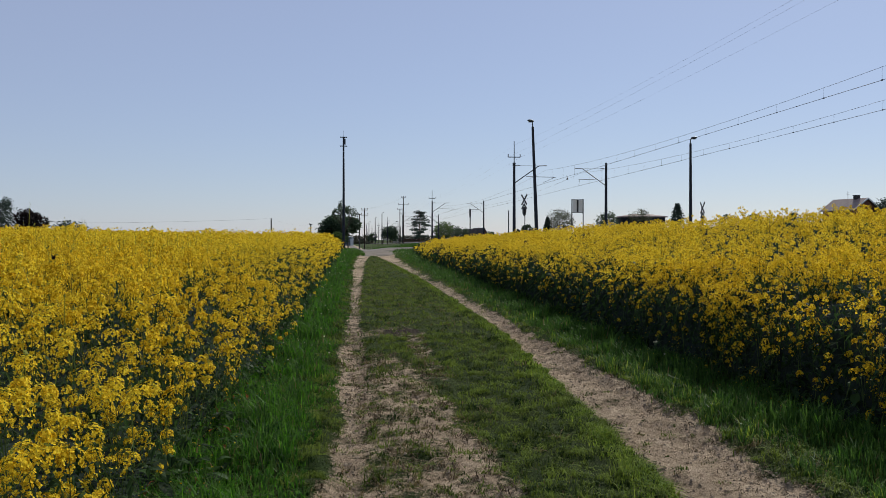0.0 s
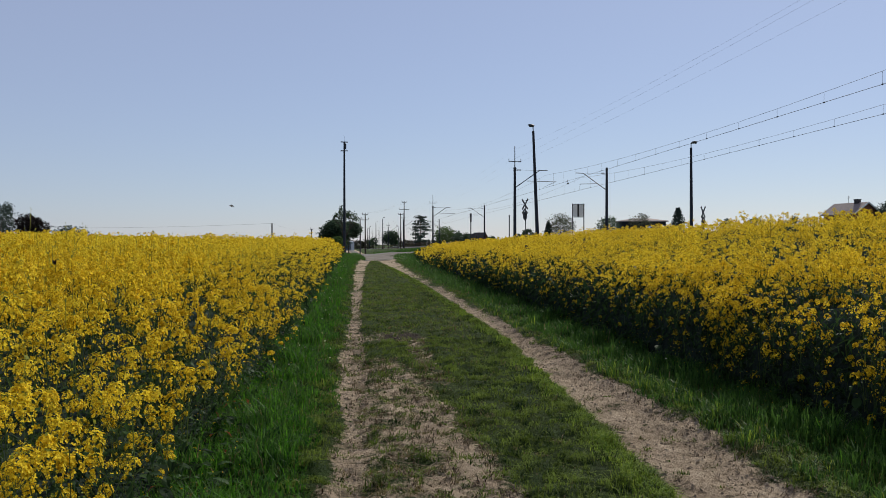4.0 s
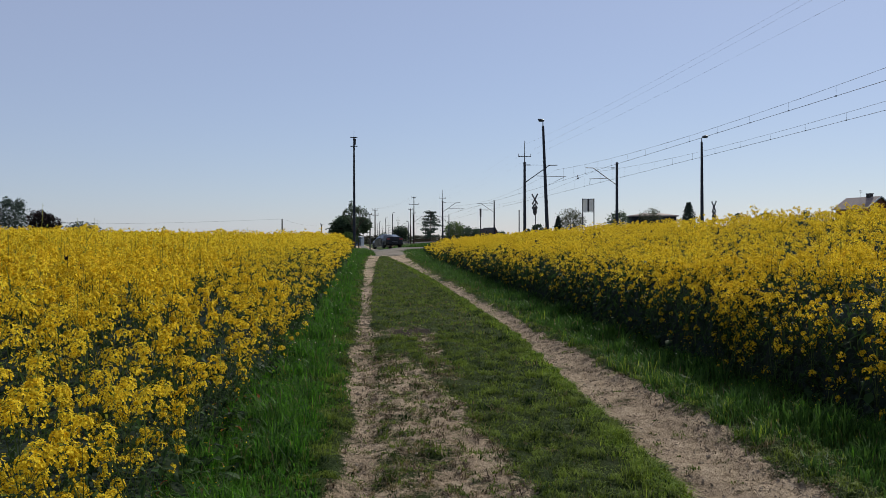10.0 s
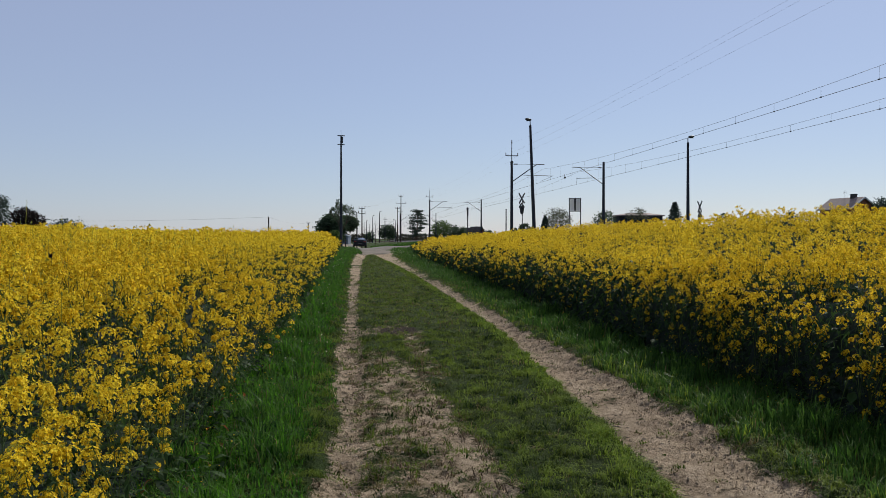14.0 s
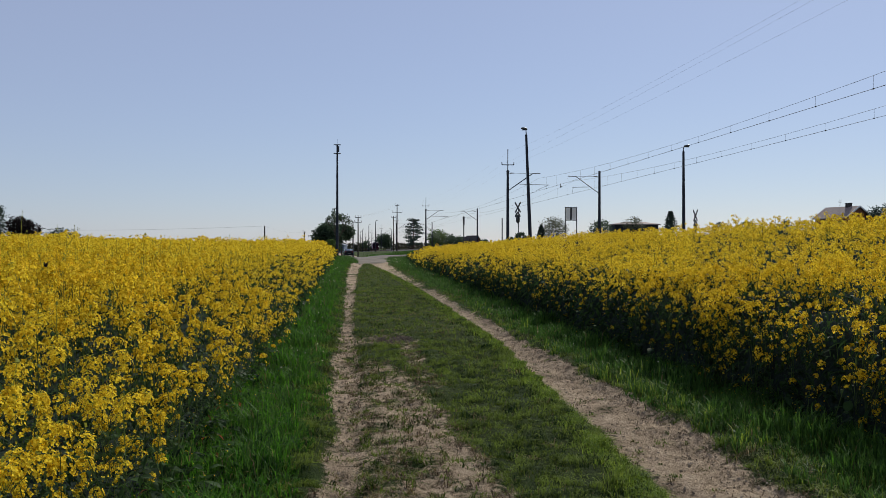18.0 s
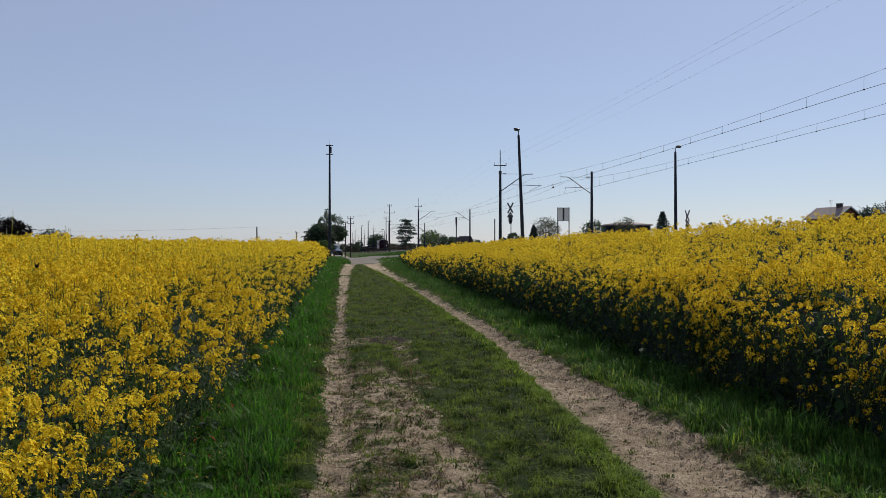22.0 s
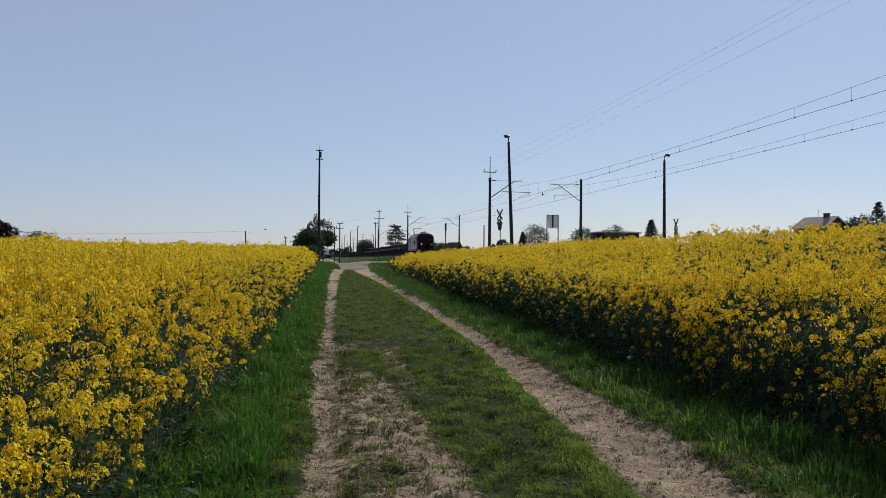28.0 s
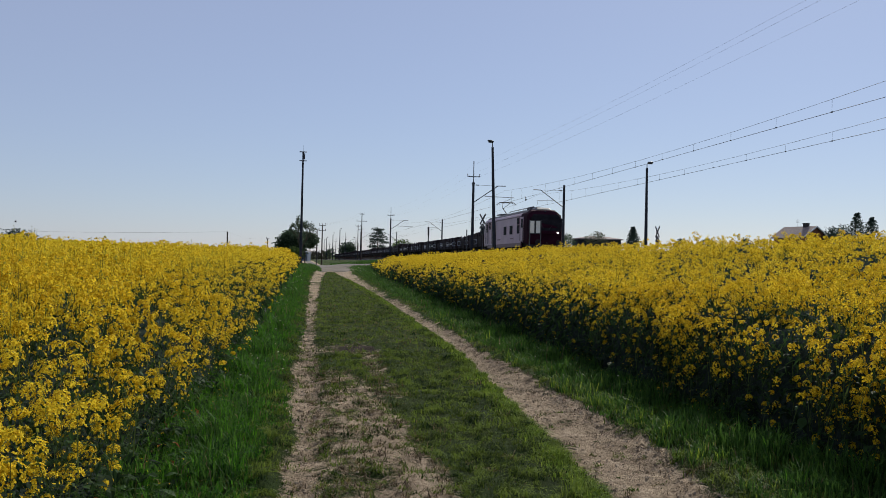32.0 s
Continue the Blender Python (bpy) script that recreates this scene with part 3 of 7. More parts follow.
def in_field(u, s, side):
    if side < 0:
        return (u < edge_left(s)) & (s < 76 + 0.05 * np.abs(u))
    return (u > edge_right(s)) & (u < 15.2) & (s < 73.0)


def crop_block(heap, side, u0, u1, s0, s1, per_m2, radius, florets, size, fine, stem_len, leaf_n, leaf_size, stem_half, near_far):
    # each plant has a leading shoot and four side shoots
    plants = int(per_m2 * (u1 - u0) * (s1 - s0)) // 5
    count = plants * 5
    u, s = scatter(plants, u0, u1, s0, s1)
    pu, ps = np.repeat(u, 5), np.repeat(s, 5)
    shoot = np.tile(np.arange(5), plants)
    tall_one = np.where(rng.uniform(size=plants) < (0.11 if side < 0 else 0.05), rng.uniform(0.06, 0.25, plants) * (1.0 if side < 0 else 0.7), 0) + np.where(rng.uniform(size=plants) < (0.010 if side < 0 else 0.003), rng.uniform(0.10, 0.28, plants), 0)
    uneven = (0.075 if side < 0 else 0.06) * (1.35 if near_far[0] > 12 else 1.0)
    plant = np.repeat(rng.normal(0, uneven, plants) + tall_one, 5) - np.where(shoot > 0, rng.uniform(0.0, 0.62, count) ** 1.6, 0) + rng.normal(0, 0.02, count)
    a = np.repeat(rng.uniform(0, math.tau, plants), 5) + shoot * 1.57 + rng.normal(0, 0.3, count)
    reach = np.where(shoot > 0, rng.uniform(1.1, 3.0, count) * radius, 0)
    u = pu + reach * np.cos(a)
    s = ps + reach * np.sin(a)
    dist = np.hypot(u, s)
    ok = in_field(u, s, side) & (dist >= near_far[0]) & (dist < near_far[1])
    seen = (np.abs(u) < 0.42 * s + 0.7) if side < 0 else (u < 0.78 * s + 1.0)
    ok &= seen | (rng.uniform(size=count) < 0.12)
    u, s, plant, pu, ps, shoot = u[ok], s[ok], plant[ok], pu[ok], ps[ok], shoot[ok]
    inset = (edge_left(s) - u) if side < 0 else (u - edge_right(s))
    bare_rim = np.interp(s, [2, 4, 6, 10], [0.0, 0.10, 0.14, 0.0]) if side < 0 else np.interp(s, [8, 12, 17, 26], [0.0, 0.16, 0.10, 0.06])
    keep = (inset > bare_rim) | (rng.uniform(size=len(u)) < 0.12)
    if side < 0:
        # the near flank is thin and leafy
        thin = np.interp(inset, [0, 0.35, 0.7], [0.35, 0.6, 1.0])
        keep &= rng.uniform(size=len(u)) < thin + (1 - thin) * np.interp(s, [2, 3.4, 4.4, 8, 17, 30, 45], [0.9, 0.65, 0.30, 0.40, 0.68, 0.78, 1.0])
    u, s, plant, pu, ps, shoot = u[keep], s[keep], plant[keep], pu[keep], ps[keep], shoot[keep]
    if not len(u):
        return
    h, inset = crop_height(u, s, side)
    g = land(u, s)
    n = len(u)
    low = np.where((inset < 0.7) & (rng.uniform(size=n) < np.where(side < 0, 0.28, np.interp(s, [8, 12, 17, 36], [0.5, 0.25, 0.42, 0.55]))), rng.uniform(0.0, 1.0, n) * np.where(side < 0, 0.42, np.interp(s, [8, 12, 17, 36], [0.55, 0.35, 0.5, 0.55])), 0)
    z = g + h + plant - low - (0.0 if side < 0 else 0.04)
    lean = rng.normal(0, 0.025, (n, 2))
    if side < 0:
        lean[:, 0] += 0.16 * smooth01((s - 5) / 5) * (1 - smooth01(inset / 0.7)) * rng.uniform(0.3, 1.3, n)
    c = np.column_stack([u + lean[:, 0], s + lean[:, 1], z])
    r = radius * rng.uniform(0.55, 1.25, n)
    flower_heads(heap, c, r, florets, size, fine)
    if stem_len and side < 0:
        # slender stalks in bud that stand above the flowers
        m = np.nonzero(rng.uniform(size=n) < 0.10)[0]
        rise = np.column_stack([rng.normal(0, 0.02, len(m)), rng.normal(0, 0.02, len(m)), rng.uniform(0.10, 0.24, len(m))])
        stems(heap, c[m], c[m] + rise, stem_half * 0.8, 3)
        e, f = frame_of(unit(random_dirs(len(m)) + np.array([[0, -1.0, 0]])))
        V, Q = quads_from(c[m] + rise, e * 0.007, f * 0.010)
        heap.add(V, Q, 3)
    if stem_len:
        lead = shoot == 0
        base = np.column_stack([pu, ps, np.maximum(z - np.where(lead, stem_len, 0.5 * stem_len), g)])
        stems(heap, base, c, stem_half, 1)
    if leaf_n:
        m = rng.integers(0, n, int(n * leaf_n))
        f = rng.uniform(0.05, 1, len(m)) ** 0.8
        p = np.column_stack([u[m] + rng.normal(0, 0.06, len(m)), s[m] + rng.normal(0, 0.06, len(m)), g[m] + f * (h[m] - 0.22)])
        leaves(heap, p, leaf_size, 2, 0.4)


CROP_MATS = [MAT["petal"], MAT["stem"], MAT["rape_leaf"], MAT["bud"]]


def crop_field(side, name, label):
    heap = Heap()
    lo, hi = (-75, 0.5) if side < 0 else (4.0, 15.5)
    crop_block(heap, side, max(lo, -8), min(hi, 9), 0.8, 7, 51 if side < 0 else 62, 0.063, 48, 0.0118, True, 0.75, 1.6, 0.055, 0.0032, (1.7, 6.0))
    crop_block(heap, side, max(lo, -14), min(hi, 15.5), 0.5, 14, 72 if side < 0 else 112, 0.055 if side < 0 else 0.043, 34 if side < 0 else 24, 0.0096 if side < 0 else 0.0092, False, 0.6, 2.2, 0.07, 0.0034, (6.0, 13.0))
    crop_block(heap, side, max(lo, -26), min(hi, 15.5), 2, 27, 38 if side < 0 else 60, 0.056 if side < 0 else 0.050, 23 if side < 0 else 20, 0.0112, False, 0.4, 1.3, 0.14, 0.004, (13.0, 26.0))
    crop_block(heap, side, max(lo, -46), min(hi, 15.5), 8, 48, 24, 0.066 if side < 0 else 0.060, 9 if side < 0 else 14, 0.0212 if side < 0 else 0.0172, False, 0.0, 0.8, 0.18, 0.01, (26.0, 48.0))
    crop_block(heap, side, lo, hi, 20, 110, 11, 0.080, 4, 0.047, False, 0.0, 0.3, 0.22, 0.01, (48.0, 125.0))
    if side > 0:
        # the flank towards the track flowers densely in its upper half
        crop_block(heap, side, 4.1, 5.4, 3, 14, 100, 0.044, 25, 0.0094, False, 0.6, 1.0, 0.09, 0.0034, (5.0, 13.0))
        crop_block(heap, side, 4.1, 5.6, 8, 27, 50, 0.050, 19, 0.0110, False, 0.4, 0.8, 0.12, 0.004, (13.0, 26.0))
        crop_block(heap, side, 4.1, 6.2, 20, 62, 24, 0.062, 12, 0.0175, False, 0.0, 0.3, 0.15, 0.006, (26.0, 62.0))
    # the crop goes on beside and behind the standpoint
    u, s = scatter(9000 if side < 0 else 6500, -15 if side < 0 else 4.0, 0 if side < 0 else 15.2, -9, 16)
    aside = (u < -0.42 * s - 0.7) if side < 0 else (u > 0.78 * s + 1.0)
    ok = in_field(u, s, side) & aside & (np.hypot(u, s) > 1.3)
    u, s = u[ok], s[ok]
    h, inset = crop_height(u, s, side)
    g = land(u, s)
    c = np.column_stack([u, s, g + h + rng.normal(0, 0.07, len(u))])
    flower_heads(heap, c, 0.06 * rng.uniform(0.6, 1.2, len(u)), 4, 0.034, False)
    stems(heap, np.column_stack([u, s, g]), c, 0.006, 1)
    # looser, leafy flank along the track
    for s0, s1, per, size in ((-9, 1.8, 60, 0.12), (1.8, 12, 240 if side < 0 else 900, 0.065 if side < 0 else 0.075), (12, 30, 150 if side < 0 else 330, 0.13), (30, 75, 50, 0.22)):
        n = int((s1 - s0) * 1.1 * per)
        s = rng.uniform(s0, s1, n)
        inset = rng.uniform(-0.05, 1.0, n) ** 1.0
        u = (edge_left(s) - inset) if side < 0 else (edge_right(s) + inset)
        h, _ = crop_height(u, s, side)
        p = np.column_stack([u, s, land(u, s) + rng.uniform(0.03, 0.85 if side < 0 else 0.95, n) * h])
        leaves(heap, p, size, 2, 0.45)
    # broad lower leaves where the stand opens to the track
    for s0, s1, n, size in ((2.5, 9, 620 if side < 0 else 700, 0.11), (9, 20, 500, 0.14)):
        s = rng.uniform(s0, s1, n)
        inset = rng.uniform(-0.16 if side < 0 and s1 < 10 else -0.04, 0.75, n)
        u = (edge_left(s) - inset) if side < 0 else (edge_right(s) + inset)
        h, _ = crop_height(u, s, side)
        broad_leaves(heap, np.column_stack([u, s, land(u, s) + (0.05 + 0.62 * rng.uniform(0, 1, n) * smooth01((inset + 0.25) / 0.6)) * h]), size, 2)
    if side < 0:
        # lower side shoots in flower on the open flank
        n = 90
        s = rng.uniform(3.2, 9, n)
        inset = rng.uniform(0.0, 0.55, n)
        u = edge_left(s) - inset
        h, _ = crop_height(u, s, side)
        c = np.column_stack([u, s, land(u, s) + h * rng.uniform(0.35, 0.85, n)])
        flower_heads(heap, c, 0.033 * rng.uniform(0.5, 1.2, n), 16, 0.0112, True)
        stems(heap, c - np.column_stack([rng.uniform(0, 0.12, n), rng.normal(0, 0.05, n), 0.35 * h]), c, 0.003, 1)
    # fallen petals caught among the leaves
    n = 900
    s = rng.uniform(3, 16, n)
    inset = rng.uniform(-0.25, 0.6, n)
    u = (edge_left(s) - inset) if side < 0 else (edge_right(s) + inset)
    c = np.column_stack([u, s, land(u, s) + rng.uniform(0.02, 0.75, n) * np.clip(inset + 0.3, 0.05, 0.8)])
    ax, ay = frame_of(random_dirs(n))
    V, Q = quads_from(c, ax * 0.006, ay * 0.004)
    heap.add(V, Q, 0)
    ob = new(name, heap.mesh(name, CROP_MATS))
    tagged(ob, label, "crop", kind="stuff")
    # closed leafy sheet under the flowers; shade between plants is in its colour
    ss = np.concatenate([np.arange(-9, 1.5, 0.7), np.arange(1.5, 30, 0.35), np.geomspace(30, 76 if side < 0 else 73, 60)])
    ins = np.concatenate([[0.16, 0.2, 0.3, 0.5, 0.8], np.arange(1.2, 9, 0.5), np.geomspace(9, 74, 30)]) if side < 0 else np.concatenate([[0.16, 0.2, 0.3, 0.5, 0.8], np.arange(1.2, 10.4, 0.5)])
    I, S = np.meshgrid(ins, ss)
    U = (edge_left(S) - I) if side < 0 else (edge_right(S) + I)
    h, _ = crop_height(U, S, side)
    # lifted on the rail side so the sheet blocks sun from the verge
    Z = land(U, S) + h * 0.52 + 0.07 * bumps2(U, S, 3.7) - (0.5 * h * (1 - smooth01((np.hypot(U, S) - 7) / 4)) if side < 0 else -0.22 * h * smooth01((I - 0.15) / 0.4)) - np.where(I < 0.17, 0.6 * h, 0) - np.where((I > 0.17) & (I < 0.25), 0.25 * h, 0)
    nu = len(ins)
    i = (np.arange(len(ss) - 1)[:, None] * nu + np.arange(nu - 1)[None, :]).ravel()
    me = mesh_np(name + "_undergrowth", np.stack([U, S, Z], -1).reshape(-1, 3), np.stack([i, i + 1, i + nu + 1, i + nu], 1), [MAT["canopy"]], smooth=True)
    tagged(new("shaded_undergrowth", me), "leafy undergrowth sheet of the flowering crop, shade painted into its dark colour", "crop", kind="stuff")


crop_field(-1, "rapeseed_field", "dense yellow flowering rapeseed crop on the level side")
crop_field(1, "rapeseed_field", "dense yellow flowering rapeseed crop rising towards the railway")


def blades(heap, u, s, z, length, half, mat, lean=0.35):
    """Blades of grass, bent once."""
    n = len(u)
    p = np.column_stack([u, s, z])
    a = rng.uniform(0, 2 * math.pi, n)
    d = np.column_stack([np.cos(a), np.sin(a), np.zeros(n)])
    side = np.column_stack([-np.sin(a), np.cos(a), np.zeros(n)]) * half
    L = length[:, None]
    k = lean * rng.uniform(0.3, 1.5, (n, 1))
    mid = p + np.array([[0, 0, 1.0]]) * L * 0.6 + d * L * k * 0.35
    tip = p + np.array([[0, 0, 1.0]]) * L * (1 - 0.35 * k) + d * L * k
    V = np.stack([p - side, p + side, mid + side * 0.8, mid - side * 0.8], 1).reshape(-1, 3)
    heap.add(V, np.arange(len(V)).reshape(-1, 4), mat)
    V = np.stack([mid - side * 0.8, mid + side * 0.8, tip + side * 0.1, tip - side * 0.1], 1).reshape(-1, 3)
    heap.add(V, np.arange(len(V)).reshape(-1, 4), mat)


GRASS_MATS = [MAT["long_grass"], MAT["short_grass"], MAT["dry_grass"], MAT["fresh_grass"], MAT["sunlit_grass"]]


def verge(side):
    heap = Heap()
    for s0, s1, per, L, half in ((3.5, 9, 1400, 0.25, 0.0052), (9, 18, 700, 0.26, 0.0072), (18, 36, 380, 0.27, 0.009), (36, 74, 130, 0.28, 0.016)):
        n = int((s1 - s0) * 2.0 * per)
        s = rng.uniform(s0, s1, n)
        l0, l1, r0, r1 = rut_lines(s)
        k = rng.uniform(0, 1, n)
        a, b = (edge_left(s) - 0.25, l0 + 0.02) if side < 0 else (r1 + 0.02, edge_right(s) + 0.15)
        wid = np.abs(b - a)
        keep = rng.uniform(size=n) < wid / 2.0
        u = a + (b - a) * k
        near_rut = (1 - k) if side < 0 else k
        ragged = near_rut + 0.18 * bumps2(u, s, 2.2) + 0.12 * bumps2(u, s, 6.0, 1.0)
        keep &= ragged > 0.10
        tuft = 0.42 + 0.58 * np.clip(bumps2(u, s, 4.6, 4.0) + 0.45 * bumps2(u, s, 11.0, 1.0) + 0.5, 0, 1.3)
        u, s, near_rut, tuft = u[keep], s[keep], near_rut[keep], tuft[keep]
        length = L * (0.30 + 0.85 * smooth01((near_rut - 0.05) / 0.45)) * (1.0 if side < 0 else 0.80) * tuft * rng.uniform(0.5, 1.3, len(u))
        kind = rng.uniform(size=len(u))
        # left verge takes far more of the brighter green, painting it as sunlit
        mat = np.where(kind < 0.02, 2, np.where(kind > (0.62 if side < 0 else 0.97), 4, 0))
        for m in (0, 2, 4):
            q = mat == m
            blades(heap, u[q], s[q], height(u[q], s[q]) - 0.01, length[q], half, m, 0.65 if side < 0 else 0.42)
    ob = new("grass_verge", heap.mesh("grass_verge", GRASS_MATS))
    tagged(ob, "long fresh green grass along the crop edge", "grass", kind="stuff")


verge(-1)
verge(1)


def turf():
    heap = Heap()
    # a low sward over the whole track
    for s0, s1, per, L, half in ((3.8, 8, 1650, 0.030, 0.0036), (8, 14, 850, 0.034, 0.0054), (14, 26, 270, 0.040, 0.0085), (26, 56, 100, 0.045, 0.0100)):
        n = int((s1 - s0) * 5.6 * per)
        u, s = scatter(n, -0.9, 4.7, s0, s1)
        w = wear(u, s) + 0.20 * bumps2(u, s, 5.1) + 0.20 * bumps2(u, s, 12.0, 2.0)
        keep = w < rng.uniform(0.10, 0.45, n)
        u, s = u[keep], s[keep]
        patchy = np.clip(0.75 + 0.6 * bumps2(u, s, 2.0, 1.5) + 0.85 * bumps2(u, s, 8.0) + 0.5 * bumps2(u, s, 19.0, 2.0), 0.32, 2.4)
        length = L * patchy * rng.uniform(0.5, 1.3, len(u))
        dry = rng.uniform(size=len(u)) < 0.06 + 0.12 * smooth01((s - 10) / 12) + 0.30 * (wear(u, s) > 0.25)
        for m, q in ((1, ~dry), (2, dry)):
            blades(heap, u[q], s[q], height(u[q], s[q]) - 0.004, length[q], half, m, 0.7)
    # tussocks
    for s0, s1, per, L, half, count, spread in ((3.8, 8, 52, 0.072, 0.0036, 27, 0.034), (8, 14, 34, 0.080, 0.0050, 19, 0.046), (14, 30, 16, 0.08, 0.0085, 10, 0.07), (30, 56, 6, 0.08, 0.011, 8, 0.10)):
        n = int((s1 - s0) * 4.2 * per)
        u, s = scatter(n, -0.4, 3.8, s0, s1)
        w = wear(u, s) + 0.25 * bumps2(u, s, 3.3, 5.0)
        weedy = np.maximum(0.5 * band(u, 0.18, 0.46, 0.08), 0.5 * band(u, 0.3, 1.3, 0.1)) * (s < 14)
        keep = (w < 0.30) | ((w < 0.75) & (rng.uniform(size=n) < 0.45)) | (rng.uniform(size=n) < 0.09 + 0.6 * weedy)
        u, s = u[keep], s[keep]
        size = rng.uniform(0.5, 1.35, len(u))
        uu = np.repeat(u, count) + rng.normal(0, 1, len(u) * count) * spread * np.repeat(size, count)
        sv = np.repeat(s, count) + rng.normal(0, 1, len(u) * count) * spread * np.repeat(size, count)
        length = L * np.repeat(size * np.where(wear(u, s) > 0.55, 0.5, 1.0), count) * rng.uniform(0.4, 1.2, len(uu))
        dry = np.repeat(rng.uniform(size=len(u)) < 0.06 + 0.30 * (wear(u, s) > 0.3), count) & (rng.uniform(size=len(uu)) < 0.6)
        for m, q in ((1, ~dry), (2, dry)):
            blades(heap, uu[q], sv[q], height(uu[q], sv[q]) - 0.006, length[q], half, m, 1.25)
    # fresh strip along the inner edge of the deep rut
    for s0, s1, per, half in ((4, 9, 2300, 0.0034), (9, 20, 700, 0.006), (20, 45, 200, 0.011)):
        n = int((s1 - s0) * per)
        s = rng.uniform(s0, s1, n)
        u = rut_lines(s)[2] - np.abs(rng.normal(0, 0.11, n)) + 0.05 + 0.06 * bumps2(s, s * 0.3, 5.0)
        fresh = (rng.uniform(size=n) < 0.6) & (bumps2(u, s, 3.0, 2.0) > -0.3)
        for m, q in ((3, fresh), (1, ~fresh)):
            blades(heap, u[q], s[q], height(u[q], s[q]) - 0.006, rng.uniform(0.04, 0.10, int(q.sum())), half, m, 1.0)
    ob = new("track_turf", heap.mesh("track_turf", GRASS_MATS))
    tagged(ob, "short trodden turf between the wheel ruts", "grass", kind="stuff")


turf()


def weeds():
    """Low rosettes of olive and browned weeds on the bare ground between and in the ruts."""
    heap = Heap()
    for n, a, b, s0, s1, size, count in ((860, 0.15, 1.35, 4.2, 13.5, 0.036, 13), (150, -0.15, 0.25, 4.2, 16, 0.030, 12), (120, 2.2, 3.3, 4.5, 15, 0.032, 12), (200, 0.0, 3.4, 15, 34, 0.055, 8)):
        u, s = scatter(n, a, b, s0, s1)
        w = wear(u, s)
        keep = (w > 0.25) & (rng.uniform(size=n) < np.where(a > 2, np.clip(np.abs(u - 2.75) * 2.2, 0.1, 1), 1.0))
        u, s = u[keep], s[keep]
        big = rng.uniform(0.4, 1.5, len(u)) ** 1.5
        uu = np.repeat(u, count) + rng.normal(0, 0.5, len(u) * count) * size * np.repeat(big, count)
        sv = np.repeat(s, count) + rng.normal(0, 0.8, len(u) * count) * size * np.repeat(big, count)
        tone = np.repeat(rng.integers(0, 5, len(u)), count)
        length = size * np.repeat(big, count) * rng.uniform(0.5, 1.2, len(uu))
        for m, q in ((0, tone <= 1), (1, tone == 2), (2, tone >= 3)):
            blades(heap, uu[q], sv[q], height(uu[q], sv[q]) - 0.003, length[q], 0.0042, m, 1.6)
    tagged(new("track_weeds", heap.mesh("track_weeds", [MAT["short_grass"], MAT["dry_grass"], MAT["dead_straw"]])), "low olive and browned weeds on the bare track", "weeds", kind="stuff")


weeds()


def verge_tufts():
    """Arching tufts of fresh grass that hang over the outer edge of the deep rut."""
    heap = Heap()
    for s0, s1, n, count, half, L in ((4.6, 10, 40, 42, 0.0040, 0.19), (10, 22, 40, 24, 0.0065, 0.20)):
        s = rng.uniform(s0, s1, n)
        u = rut_lines(s)[3] + rng.uniform(0.05, 0.45, n)
        size = rng.uniform(0.55, 1.2, n)
        uu = np.repeat(u, count) + rng.normal(0, 0.045, n * count)
        sv = np.repeat(s, count) + rng.normal(0, 0.06, n * count)
        fresh = rng.uniform(size=n * count) < 0.2
        length = L * np.repeat(size, count) * rng.uniform(0.5, 1.15, n * count)
        for m, q in ((1, fresh), (0, ~fresh)):
            blades(heap, uu[q], sv[q], height(uu[q], sv[q]) - 0.01, length[q], half, m, 0.6)
    tagged(new("verge_tufts", heap.mesh("verge_tufts", [MAT["long_grass"], MAT["fresh_grass"]])), "arching tufts of fresh grass beside the sandy rut", "grass", kind="stuff")


verge_tufts()


def wildflowers():
    """Small white flowers in the verges and a few fallen brown leaves."""
    heap = Heap()
    for n, a, b, s0, s1, size in ((70, -0.75, -0.1, 10, 40, 0.009), (16, 3.3, 4.2, 8, 30, 0.008), (40, 3.6, 4.6, 46, 62, 0.016), (60, -0.5, 0.3, 30, 55, 0.014)):
        u, s = scatter(n, a, b, s0, s1)
        c = np.column_stack([u, s, height(u, s) + rng.uniform(0.12, 0.26, n)])
        ax, ay = frame_of(unit(random_dirs(n) + np.array([[0, -0.4, 0.8]])))
        V, Q = quads_from(c, ax * size, ay * size)
        heap.add(V, Q, 0)
        base = c.copy()
        base[:, 2] = height(u, s)
        stems(heap, base, c, 0.002, 2)
    u, s = scatter(26, -1.15, -0.85, 4.2, 9.0)
    leaves(heap, np.column_stack([u, s, height(u, s) + rng.uniform(0.08, 0.25, 26)]), 0.07, 1, 0.5)
    tagged(new("wildflowers", heap.mesh("wildflowers", [MAT["daisy"], MAT["dead_leaf"], MAT["stem"]])), "tiny white wildflowers and brown leaves in the verge", "wildflowers", kind="stuff")


wildflowers()


